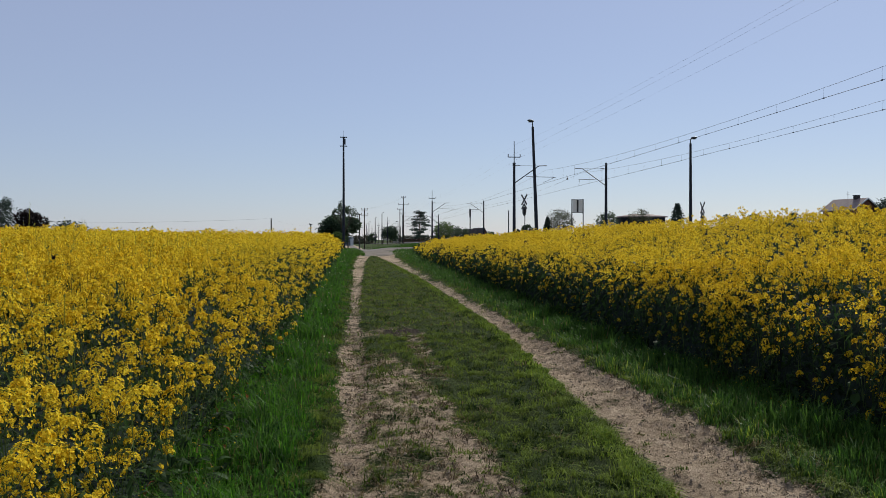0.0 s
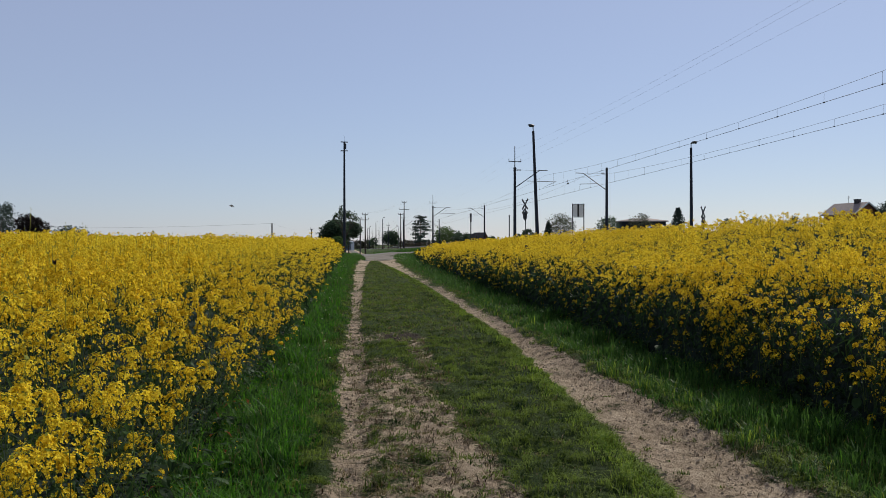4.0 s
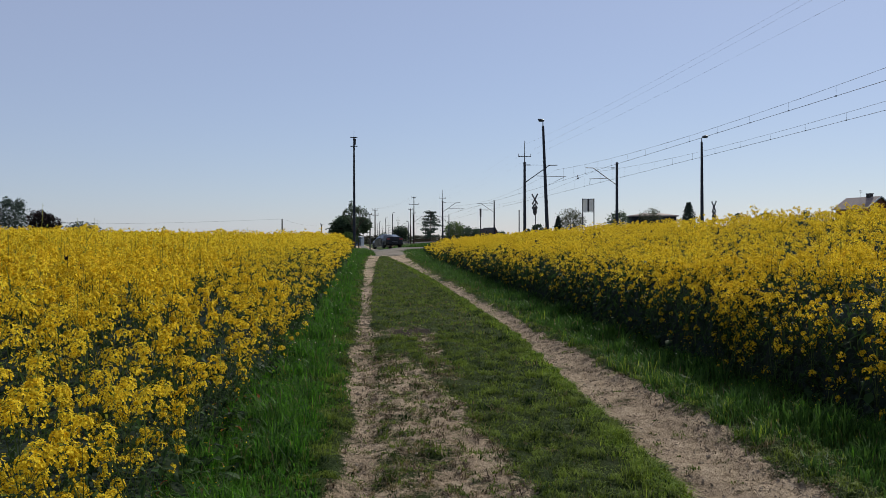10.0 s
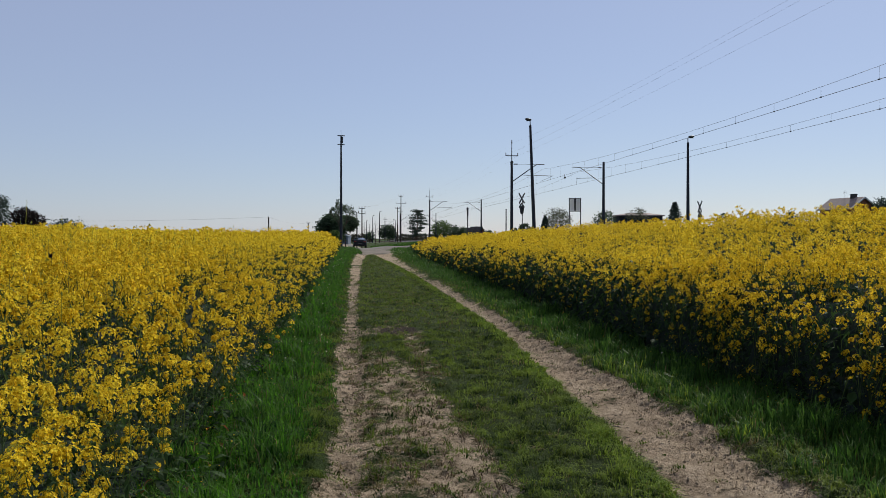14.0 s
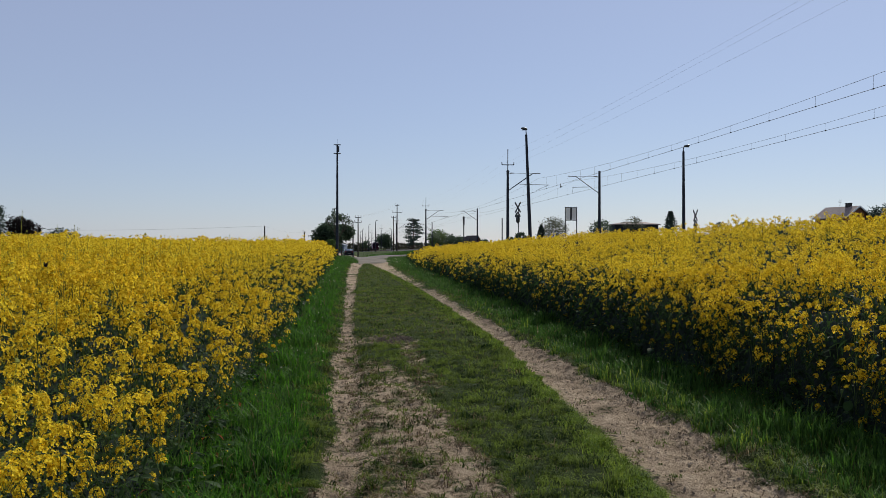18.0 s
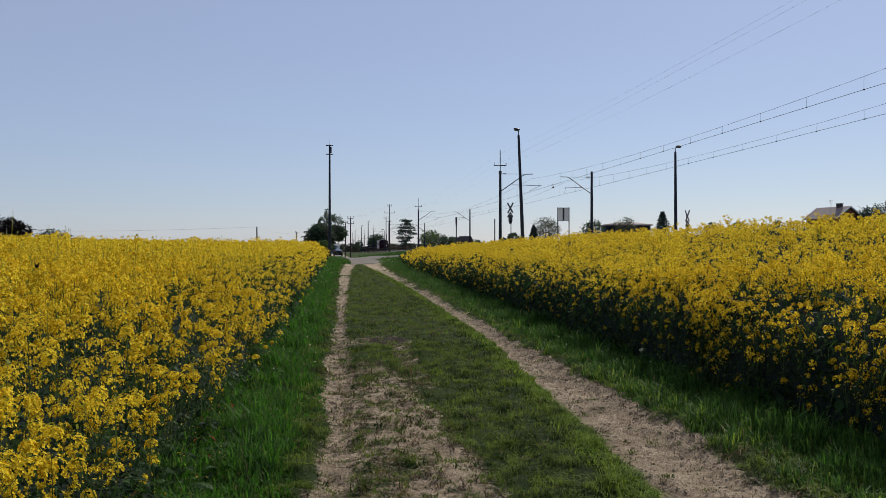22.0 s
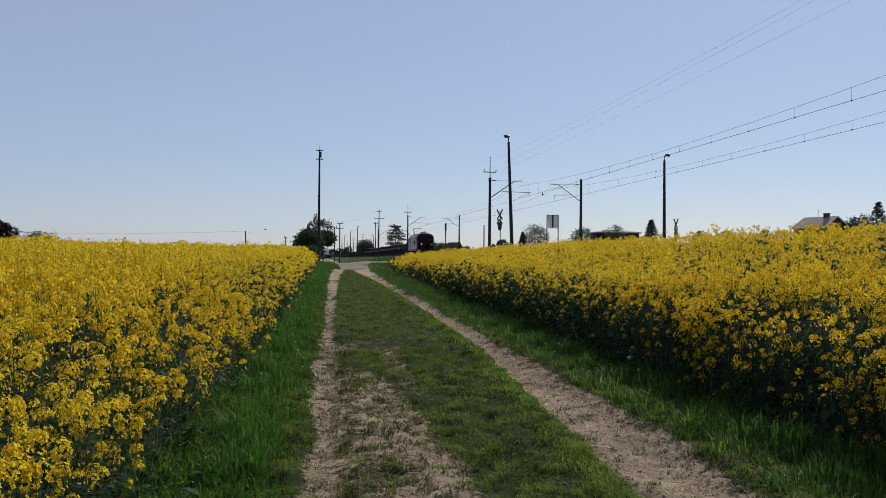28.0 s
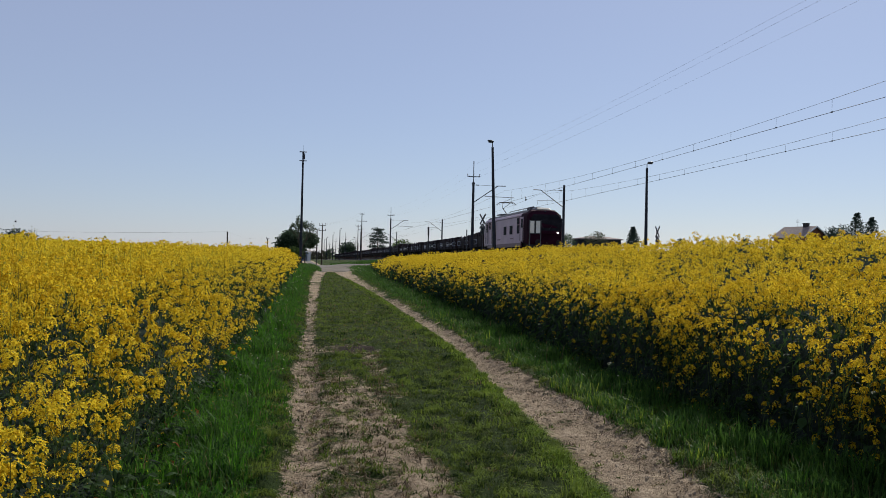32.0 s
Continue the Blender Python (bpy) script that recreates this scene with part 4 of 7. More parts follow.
def clods():
    """Lumps of dry soil, small stones and bits of dead grass along the ruts."""
    heap = Heap()
    for s0, s1, n, lo, hi in ((4, 8, 3000, 0.003, 0.016), (8, 15, 2600, 0.004, 0.020), (15, 30, 1500, 0.008, 0.028)):
        s = rng.uniform(s0, s1, n)
        l0, l1, r0, r1 = rut_lines(s)
        pick = rng.uniform(size=n)
        k = rng.uniform(size=n)
        edge = r1 - 0.05 + rng.normal(0, 0.10, n)
        u = np.where(pick < 0.30, l0 + (l1 - l0) * k, np.where(pick < 0.55, r0 + (r1 - r0) * k, np.where(pick < 0.85, edge, 0.2 + 0.9 * k)))
        keep = wear(u, s) > 0.28
        u, s = u[keep], s[keep]
        m = len(u)
        r = lo + (hi - lo) * rng.uniform(size=(m, 1)) ** 2.5
        c = np.column_stack([u, s, height(u, s)]) + np.array([[0, 0, 0.25]]) * r
        a = rng.uniform(0, math.tau, m)
        ex = np.column_stack([np.cos(a), np.sin(a), np.zeros(m)]) * r * rng.uniform(0.7, 1.4, (m, 1))
        ey = np.column_stack([-np.sin(a), np.cos(a), np.zeros(m)]) * r * rng.uniform(0.6, 1.1, (m, 1))
        ez = np.array([[0, 0, 1.0]]) * r * rng.uniform(0.5, 0.9, (m, 1))
        ring = [c + ex, c + ey, c - ex, c - ey]
        top = [c + ez + 0.45 * (q - c) + 0.15 * r * random_dirs(m) for q in ring]
        V = np.stack(ring + top, 1).reshape(-1, 3)
        b = np.arange(m)[:, None] * 8
        for q in ((0, 1, 5, 4), (1, 2, 6, 5), (2, 3, 7, 6), (3, 0, 4, 7), (4, 5, 6, 7)):
            heap.f.append(b + np.array(q)[None] + heap.n)
            heap.m.append(np.full(m, 0))
        heap.v.append(V)
        heap.n += len(V)
    # flattened straw and dead blades
    n = 2600
    s = rng.uniform(4, 16, n)
    l0, l1, r0, r1 = rut_lines(s)
    u = np.where(rng.uniform(size=n) < 0.5, r1 - 0.12 + rng.normal(0, 0.16, n), 0.1 + 1.1 * rng.uniform(size=n))
    keep = wear(u, s) > 0.2
    u, s = u[keep], s[keep]
    blades(heap, u, s, height(u, s) + 0.002, rng.uniform(0.015, 0.05, len(u)), 0.003, 1, 2.4)
    tagged(new("soil_clods", heap.mesh("soil_clods", [MAT["clod"], MAT["dead_straw"]])), "dry soil clods, small stones and dead straw along the ruts", "clods", kind="stuff")


clods()


def tall_stem():
    """One tall flowering stem that stands over its neighbours."""
    ob = empty("rape_stem", pose(-1.755, 5.515, 0.0), "tall slender rape stem with a small yellow flower head", "flower")
    bm = bmesh.new()
    rod(bm, (0.0, 0.0, 0.0), (0.004, 0.002, 1.525), 0.0035, 0.0016, 6)
    part("stem", bm, MAT["stem"], ob)
    heap = Heap()
    flower_heads(heap, np.array([[0.012, 0.03, 1.515], [-0.03, 0.02, 1.475], [0.03, 0.0, 1.45], [0.005, -0.03, 1.40], [-0.02, -0.03, 1.33], [0.02, -0.03, 1.28], [-0.01, -0.035, 1.21]]), np.array([0.034, 0.030, 0.032, 0.034, 0.036, 0.036, 0.038]), 34, 0.011, True)
    part("flower_head", heap.mesh("flower_head", CROP_MATS), None, ob)


tall_stem()

# ---------------------------------------------------------------- railway
def build_track_bed():
    y0, y1 = -40.0, 900.0
    bm = bmesh.new()
    prof = [(17.6, RAIL_Z - 0.62), (18.3, RAIL_Z - 0.17), (26.1, RAIL_Z - 0.17), (26.8, RAIL_Z - 0.62)]
    loft(bm, [[(x, y, z + float(rail_z(y)) - RAIL_Z) for x, z in prof] for y in (y0, y1)])
    ob = new("track_ballast", finish(bm, "track_ballast", MAT["gravel"]))
    tagged(ob, "bed of grey stone ballast under the rails", "ballast", kind="structure")


build_track_bed()


def build_rails():
    for c in TRACKS:
        track = empty("railway_track", pose(c, 67, RAIL_Z, -math.degrees(math.atan(FALL))) @ pose(0, -67, 0), "pair of rusty steel rails on concrete sleepers", "track", "railway tracks")
        for x in (-0.7525, 0.7525):
            bm = bmesh.new()
            prof = [(-0.07, -0.172), (0.07, -0.172), (0.07, -0.16), (0.012, -0.14), (0.012, -0.045), (0.036, -0.035), (0.036, 0), (-0.036, 0), (-0.036, -0.035), (-0.012, -0.045), (-0.012, -0.14), (-0.07, -0.16)]
            loft(bm, [[(x + a, y, b) for a, b in prof] for y in (-40, 900)])
            part("rail", bm, MAT["rail"], track)
        bm = bmesh.new()
        box(bm, -1.25, 1.25, -0.13, 0.13, -0.30, -0.165, 0.02)
        me = finish(bm, "sleeper", MAT["sleeper"])
        for k in range(150):
            o = new("sleeper", me)
            o.parent = track
            o.location = (0, 50 + 0.6 * k, 0)


build_rails()

MAST_Y = [7.3 + 75.6 * k for k in range(9)]
LEFT_X, RIGHT_X = TRACKS[0] - 2.9, TRACKS[1] + 2.9
WIRE_Z = EYE + 5.6      # contact wire
CABLE_Z = EYE + 6.85    # carrying cable at the supports


def mast(x, y, turn, tall):
    """A concrete railway mast with a sloping bracket; turn is +1 when the bracket points to +x."""
    ob = empty("catenary_mast", pose(x, y, land(x, y) - 0.1), "dark concrete railway mast with a steel bracket" + (" and a line head" if tall else ""), "mast", "masts along the railway")
    sink = float(rail_z(y)) - RAIL_Z
    top = EYE + (7.6 if tall else 7.9) + sink - ob.location.z
    bm = bmesh.new()
    rod(bm, (0, 0, -0.4), (0, 0, top), 0.165, 0.115, 10)
    part("post", bm, MAT["concrete"], ob, smooth=False)
    z = EYE + 6.0 + sink - ob.location.z
    reach = 2.9
    bm = bmesh.new()
    rod(bm, (0, 0, z - 0.45), (turn * 2.5, 0, z + 1.30), 0.045)
    rod(bm, (turn * 2.5, 0, z + 1.30), (turn * 3.3, 0, z + 1.32), 0.04)
    part("bracket", bm, MAT["steel"], ob)
    bm = bmesh.new()
    rod(bm, (turn * 0.15, 0, z + 1.32), (turn * 2.5, 0, z + 1.30), 0.014)
    part("tie_rod", bm, MAT["steel"], ob)
    bm = bmesh.new()
    out = 4.2 if tall else 2.9
    rod(bm, (turn * (1.2 if tall else 0.9), 0, z + 0.24), (turn * out, 0, z + 0.18), 0.028)
    rod(bm, (turn * (out - 0.1), 0, z + 0.18), (turn * reach, 0, z - 0.38), 0.015)
    part("registration_arm", bm, MAT["steel"], ob)
    bm = bmesh.new()
    for k in range(4):
        rod(bm, (turn * (0.25 + 0.09 * k), 0, z + 1.318), (turn * (0.30 + 0.09 * k), 0, z + 1.317), 0.06, 0.06, 8)
    part("insulator", bm, MAT["insulator"], ob)
    if tall:
        bm = bmesh.new()
        rod(bm, (0, 0, top - 0.4), (0, 0, top + 1.9), 0.05, 0.035, 8)
        part("head_post", bm, MAT["steel"], ob)
        bm = bmesh.new()
        box(bm, -0.62, 0.62, -0.04, 0.04, top + 0.50, top + 0.58, 0.01)
        part("crossarm", bm, MAT["steel"], ob)
        for x2, z2 in ((-0.6, 0.58), (0.6, 0.58), (0.0, 1.85)):
            bm = bmesh.new()
            for k in range(3):
                rod(bm, (x2, 0, top + z2 + 0.09 * k), (x2, 0, top + z2 + 0.09 * k + 0.05), 0.065, 0.04, 8)
            part("insulator", bm, MAT["insulator"], ob)
        bm = bmesh.new()
        for k in range(2):
            rod(bm, (0, 0, top - 0.15 - 0.18 * k), (0, 0, top - 0.07 - 0.18 * k), 0.17, 0.17, 10)
        part("clamp", bm, MAT["steel"], ob)
    return ob


for k, y in enumerate(MAST_Y):
    mast(LEFT_X, y, 1, True)
    mast(RIGHT_X, y + 2.6, -1, False)


def wire_part(name, pts, r, parent, mat="wire"):
    cu = bpy.data.curves.new(name, "CURVE")
    cu.dimensions, cu.bevel_depth, cu.bevel_resolution = "3D", r, 0
    sp = cu.splines.new("POLY")
    sp.points.add(len(pts) - 1)
    sp.points.foreach_set("co", np.column_stack([np.array(pts), np.ones(len(pts))]).astype(np.float32).ravel())
    cu.materials.append(MAT[mat])
    ob = new(name, cu)
    ob.parent = parent
    return ob


def sagging(a, b, sag, n=14):
    a, b = np.array(a, float), np.array(b, float)
    t = np.linspace(0, 1, n)[:, None]
    p = a + (b - a) * t
    p[:, 2] -= (4 * sag * t * (1 - t))[:, 0]
    return p


def overhead():
    for c, dy in zip(TRACKS, (0.0, 2.6)):
        ob = empty("overhead_line", pose(c, 0, 0), "contact wire hung from a carrying cable over a track", "overhead line", "overhead lines")
        for k, (y0, y1) in enumerate(zip(MAST_Y, MAST_Y[1:])):
            y0, y1 = y0 + dy, y1 + dy
            st = 0.25 if k % 2 else -0.25
            d0, d1 = float(rail_z(y0)) - RAIL_Z, float(rail_z(y1)) - RAIL_Z
            contact = sagging((st, y0, WIRE_Z + d0), (-st, y1, WIRE_Z + d1), 0.05)
            carry = sagging((st, y0, CABLE_Z + d0), (-st, y1, CABLE_Z + d1), 0.97)
            wire_part("contact_wire", contact, 0.0105, ob)
            wire_part("carrying_cable", carry, 0.0075, ob)
            if k < 2:
                for f in (np.arange(19) + 0.7) / 19.5:
                    i = f * 13
                    a = np.array([np.interp(i, np.arange(14), contact[:, j]) for j in range(3)])
                    b = np.array([np.interp(i, np.arange(14), carry[:, j]) for j in range(3)])
                    wire_part("dropper", [a, b], 0.005 if k == 0 else 0.0014, ob)
                    clip = bmesh.new()
                    box(clip, -0.02, 0.02, -0.035, 0.035, -0.025, 0.025)
                    part("clamp", clip, MAT["wire"], ob).location = a
    clamp = empty("wire_clamp", pose(TRACKS[0] - 0.2, 73.0, WIRE_Z - 0.35 - FALL * 6.0), "dark connecting clamp hanging on the contact wire", "clamp")
    bm = bmesh.new()
    box(bm, -0.05, 0.05, -0.16, 0.16, -0.07, 0.05, 0.02)
    part("clamp_body", bm, MAT["wire"], clamp)
    bm = bmesh.new()
    rod(bm, (0, -0.15, -0.05), (0, 0.2, 0.30), 0.035, 0.02)
    part("clamp_lead", bm, MAT["wire"], clamp)
    ob = empty("power_line", pose(LEFT_X, 0, 0), "three bare conductors carried on the mast heads", "power line")
    for x, z in ((-0.6, 8.15), (0.6, 8.15), (0.0, 9.35)):
        for k, (y0, y1) in enumerate(zip(MAST_Y, MAST_Y[1:])):
            up = 0.5 if k == 0 and x else 0.0
            wire_part("conductor", sagging((x, y0, EYE + z + up + float(rail_z(y0)) - RAIL_Z), (x, y1, EYE + z + float(rail_z(y1)) - RAIL_Z), 0.35 if up else 0.65, 20), 0.0030 if k == 0 else 0.0020, ob)


overhead()

# ---------------------------------------------------------------- posts, lamps and signs by the crossing
def z_at(u, s):
    return float(land(u, s))


def tall_mast():
    u, s = 0.46, 110.0
    g = z_at(u, s)
    ob = empty("radio_mast", pose(u, s, g), "slender tall grey mast with two antenna crossarms", "mast")
    top = 14.6 - g
    bm = bmesh.new()
    rod(bm, (0, 0, -0.5), (0, 0, top), 0.19, 0.10, 12)
    part("pole", bm, MAT["concrete"], ob)
    for z in (top - 0.02, top - 1.15):
        bm = bmesh.new()
        box(bm, -0.46, 0.46, -0.05, 0.05, z - 0.06, z + 0.06, 0.02)
        rod(bm, (0, -0.4, z), (0, 0.4, z), 0.04)
        part("crossarm", bm, MAT["steel"], ob)
    bm = bmesh.new()
    box(bm, 0.08, 0.26, -0.09, 0.09, top - 0.95, top - 0.2, 0.03)
    part("antenna", bm, MAT["sign_grey"], ob)
    bm = bmesh.new()
    rod(bm, (0, 0, top), (0, 0, top + 0.8), 0.02, 0.01)
    part("whip", bm, MAT["steel"], ob)


tall_mast()


def line_pole(u, s, top, arms, label, group="line poles", r=0.13):
    g = z_at(u, s)
    ob = empty("utility_pole", pose(u, s, g), label, "utility pole", group)
    h = top - g
    bm = bmesh.new()
    rod(bm, (0, 0, -0.4), (0, 0, h), r, r * 0.65, 8)
    part("pole", bm, MAT["wood"], ob)
    for dz, half, pins in arms:
        bm = bmesh.new()
        box(bm, -half, half, -0.05, 0.05, h - dz - 0.05, h - dz + 0.05, 0.01)
        part("crossarm", bm, MAT["steel"], ob)
        for x in np.linspace(-half + 0.05, half - 0.05, pins):
            bm = bmesh.new()
            rod(bm, (x, 0, h - dz + 0.05), (x, 0, h - dz + 0.2), 0.02)
            rod(bm, (x, 0, h - dz + 0.18), (x, 0, h - dz + 0.36), 0.06, 0.04, 8)
            part("insulator", bm, MAT["insulator"], ob)
    return ob


line_pole(4.25, 150, 6.70, [(0.1, 0.55, 3), (1.0, 0.6, 2)], "dark timber line pole with two crossarms")
line_pole(3.54, 158, 6.13, [(0.1, 0.35, 2)], "dark timber line pole with a short crossarm")
line_pole(14.05, 190, 10.98, [(0.3, 0.5, 3), (1.85, 1.15, 3)], "tall dark line pole with two wide crossarms")
line_pole(-10.25, 130, 4.62, [], "plain timber pole carrying a single wire")
line_pole(-5.73, 170, 4.44, [(0.1, 0.3, 1)], "plain timber pole carrying a single wire")
line_pole(-62.0, 140, 4.45, [], "plain timber pole carrying a single wire")


def single_wire():
    ob = empty("telephone_wire", pose(0, 0, 0), "thin sagging wire between timber poles", "wire")
    for a, b, sag in (((-62, 140, 4.4), (-10.25, 130, 4.6), 0.5), ((-10.25, 130, 4.6), (-5.73, 170, 4.4), 0.5), ((-5.73, 170, 4.4), (3.54, 158, 6.0), 0.2)):
        wire_part("strand", sagging(a, b, sag), 0.009 if a[0] < -50 else 0.005, ob)
    for x in (-0.5, 0.0, 0.5):
        wire_part("strand", sagging((4.25 + x, 150, 6.8), (14.05 + x, 190, 10.9), 0.5), 0.004, ob)


single_wire()


def street_lamp(u, s, top, lean, arm, label, scale=1.0):
    """Concrete lamp post; arm: reach of the lantern to +x or -x."""
    g = z_at(u, s)
    ob = empty("street_lamp", pose(u, s, g), label, "street lamp", "street lamps")
    h = top - g
    bm = bmesh.new()
    rod(bm, (0, 0, -0.4), (lean * 0.96, 0, h - 0.48), 0.17 * scale, 0.10 * scale, 10)
    part("post", bm, MAT["concrete"], ob)
    bm = bmesh.new()
    rod(bm, (lean * 0.96, 0, h - 0.5), (lean, 0, h - 0.1), 0.045, 0.04, 8)
    rod(bm, (lean, 0, h - 0.12), (lean + arm * 0.55, 0, h), 0.035, 0.03, 8)
    part("bracket", bm, MAT["steel"], ob)
    bm = bmesh.new()
    c = (lean + arm * 0.75, 0, h + 0.02)
    bmesh.ops.create_uvsphere(bm, u_segments=14, v_segments=8, radius=1.0, matrix=Matrix.Translation(c) @ pose(0, 0, 0, 0, -8 * (1 if arm > 0 else -1), 0) @ Matrix.Diagonal((0.29, 0.15, 0.11, 1)))
    lantern = part("lantern", bm, MAT["sign_grey"], ob, smooth=True)
    bm = bmesh.new()
    box(bm, c[0] - 0.2, c[0] + 0.2, -0.1, 0.1, c[2] - 0.13, c[2] - 0.09, 0.015)
    part("lens", bm, MAT["glass"], lantern)


street_lamp(16.41, 70.0, 11.45, -0.42, -0.2, "tall leaning concrete street lamp with a small lantern")
street_lamp(30.95, 72.6, 10.55, -0.05, 0.42, "tall concrete street lamp beyond the rails")
street_lamp(16.9, 250, 6.6, 0.0, -0.6, "distant street lamp with a curved arm", 0.7)
street_lamp(44.0, 135, 4.6, 0.0, 0.5, "low distant street lamp", 0.5)


for lamp_u, lamp_s, lamp_top in ((14.14, 290, 10.3), (14.29, 350, 10.3), (14.1, 420, 9.8), (14.5, 470, 9.6)):
    street_lamp(lamp_u, lamp_s, lamp_top, 0.0, 0.6, "distant slim lamp post beside the railway", 1.2)
line_pole(14.3, 205, 8.8, [(0.3, 0.6, 2)], "dark line pole with one crossarm", r=0.12)


def crossing_sign(u, s, top, turn, label):
    """Saint Andrew's cross for two tracks: a cross above and half a cross below, on a post, with a lamp shield."""
    g = z_at(u, s)
    ob = empty("level_crossing_sign", pose(u, s, g, 0, 0, turn), label, "crossing sign", "crossing signs")
    h = top - g
    bm = bmesh.new()
    rod(bm, (0, 0.06, -0.3), (0, 0.06, h - 0.3), 0.04, 0.04, 8)
    part("post", bm, MAT["steel"], ob)
    zc = h - 0.36
    # boards in plain dark grey: their backlit silhouette is put into the colour
    for a in (50, -50):
        bm = bmesh.new()
        box(bm, -0.60, 0.60, -0.012 + (0.026 if a < 0 else 0), 0.012 + (0.026 if a < 0 else 0), -0.08, 0.08)
        bmesh.ops.transform(bm, matrix=Matrix.Translation((0, -0.02, zc)) @ pose(0, 0, 0, 0, a, 0), verts=bm.verts)
        part("cross_board", bm, MAT["sign_grey"], ob)
    for sx in (-1, 1):
        bm = bmesh.new()
        box(bm, 0, 0.56, -0.012, 0.012, -0.08, 0.08)
        bmesh.ops.transform(bm, matrix=Matrix.Translation((0, -0.02, zc - 0.42)) @ (pose(0, 0, 0, 0, 50, 0) if sx > 0 else pose(0, 0, 0, 0, 130, 0)), verts=bm.verts)
        part("half_board", bm, MAT["sign_grey"], ob)
    bm = bmesh.new()
    bmesh.ops.create_cone(bm, cap_ends=True, segments=20, radius1=0.30, radius2=0.30, depth=0.05, matrix=Matrix.Translation((0, 0.0, zc - 1.05)) @ pose(0, 0, 0, 90) @ Matrix.Diagonal((0.85, 1.35, 1, 1)))
    shield = part("lamp_shield", bm, MAT["black"], ob)
    for z in (0.14, -0.14):
        bm = bmesh.new()
        bmesh.ops.create_cone(bm, cap_ends=True, segments=14, radius1=0.10, radius2=0.10, depth=0.10, matrix=Matrix.Translation((0, -0.06, zc - 1.05 + z)) @ pose(0, 0, 0, 90))
        part("signal_lens", bm, MAT["glass"], shield)


crossing_sign(16.40, 75.0, 5.47, -62, "two-track level crossing cross on a post")
crossing_sign(30.00, 68.0, 4.55, 92, "two-track level crossing cross beyond the rails")


def board_sign():
    u, s = 15.9, 56.0
    g = z_at(u, s)
    ob = empty("information_board", pose(u, s, g, 0, 0, -8), "grey two-panel board on two posts seen from behind", "sign")
    h = 4.28 - g
    for x in (-0.38, 0.38):
        bm = bmesh.new()
        rod(bm, (x, 0, -0.3), (x, 0, h), 0.035, 0.035, 8)
        part("post", bm, MAT["steel"], ob)
    for a, b in ((-0.34, -0.06), (0.06, 0.34)):
        bm = bmesh.new()
        box(bm, a, b, -0.03, -0.01, h - 0.87, h - 0.05, 0.004)
        part("panel", bm, MAT["board"], ob)
    bm = bmesh.new()
    box(bm, -0.06, 0.06, -0.035, -0.005, h - 0.87, h - 0.05)
    part("panel_joint", bm, MAT["black"], ob)
    bm = bmesh.new()
    for z in (h - 0.9, h - 0.03):
        box(bm, -0.40, 0.40, -0.025, 0.015, z - 0.02, z + 0.02)
    part("frame", bm, MAT["steel"], ob)


board_sign()


def rail_signal(u, s, top):
    g = z_at(u, s)
    ob = empty("railway_signal", pose(u, s, g), "dark railway signal post seen from behind", "signal")
    h = top - g
    bm = bmesh.new()
    rod(bm, (0, 0, -0.3), (0, 0, h - 0.2), 0.08, 0.07, 8)
    part("post", bm, MAT["black"], ob)
    bm = bmesh.new()
    box(bm, -0.11, 0.11, -0.06, 0.10, h - 1.1, h, 0.03)
    head = part("signal_head", bm, MAT["black"], ob)
    for k in range(3):
        bm = bmesh.new()
        rod(bm, (0, 0.12, h - 0.22 - 0.38 * k), (0, 0.30, h - 0.22 - 0.38 * k), 0.08, 0.08, 10)
        part("hood", bm, MAT["black"], head)


rail_signal(17.0, 111.0, 5.52)


def plain_post(u, s, top, r, label):
    g = z_at(u, s)
    ob = empty("marker_post", pose(u, s, g), label, "post", "marker posts")
    bm = bmesh.new()
    rod(bm, (0, 0, -0.3), (0, 0, top - g), r, r * 0.9, 8)
    part("shaft", bm, MAT["steel"], ob)
    bm = bmesh.new()
    bmesh.ops.create_uvsphere(bm, u_segments=8, v_segments=5, radius=r * 1.15, matrix=Matrix.Translation((0, 0, top - g)))
    part("cap", bm, MAT["steel"], ob)


plain_post(16.46, 82.5, 4.32, 0.06, "thin grey steel post beside the crossing")
plain_post(2.9, 127.0, 4.3, 0.05, "thin grey steel post beside the road")


MAT["red_brown"] = surface("faded_red_paint", (0.07, 0.022, 0.022), (0.11, 0.04, 0.036), 3, 0.7)


def rail_fence(u, s, n, label):
    g = z_at(u, s)
    ob = empty("barrier_fence", pose(u, s, g), label, "fence", "barrier fences")
    w = 1.1
    for k in range(n + 1):
        bm = bmesh.new()
        rod(bm, (k * w, 0, -0.2), (k * w, 0, 1.05), 0.035, 0.035, 6)
        part("post", bm, MAT["red_brown"], ob)
    for k in range(n):
        for z in (0.55, 1.0):
            bm = bmesh.new()
            rod(bm, (k * w, 0, z), ((k + 1) * w, 0, z), 0.035, 0.035, 6)
            part("rail_bar", bm, MAT["red_brown"], ob)


rail_fence(8.8, 200, 4, "faded red tubular barrier fence")
rail_fence(13.6, 185, 4, "faded red tubular barrier fence")


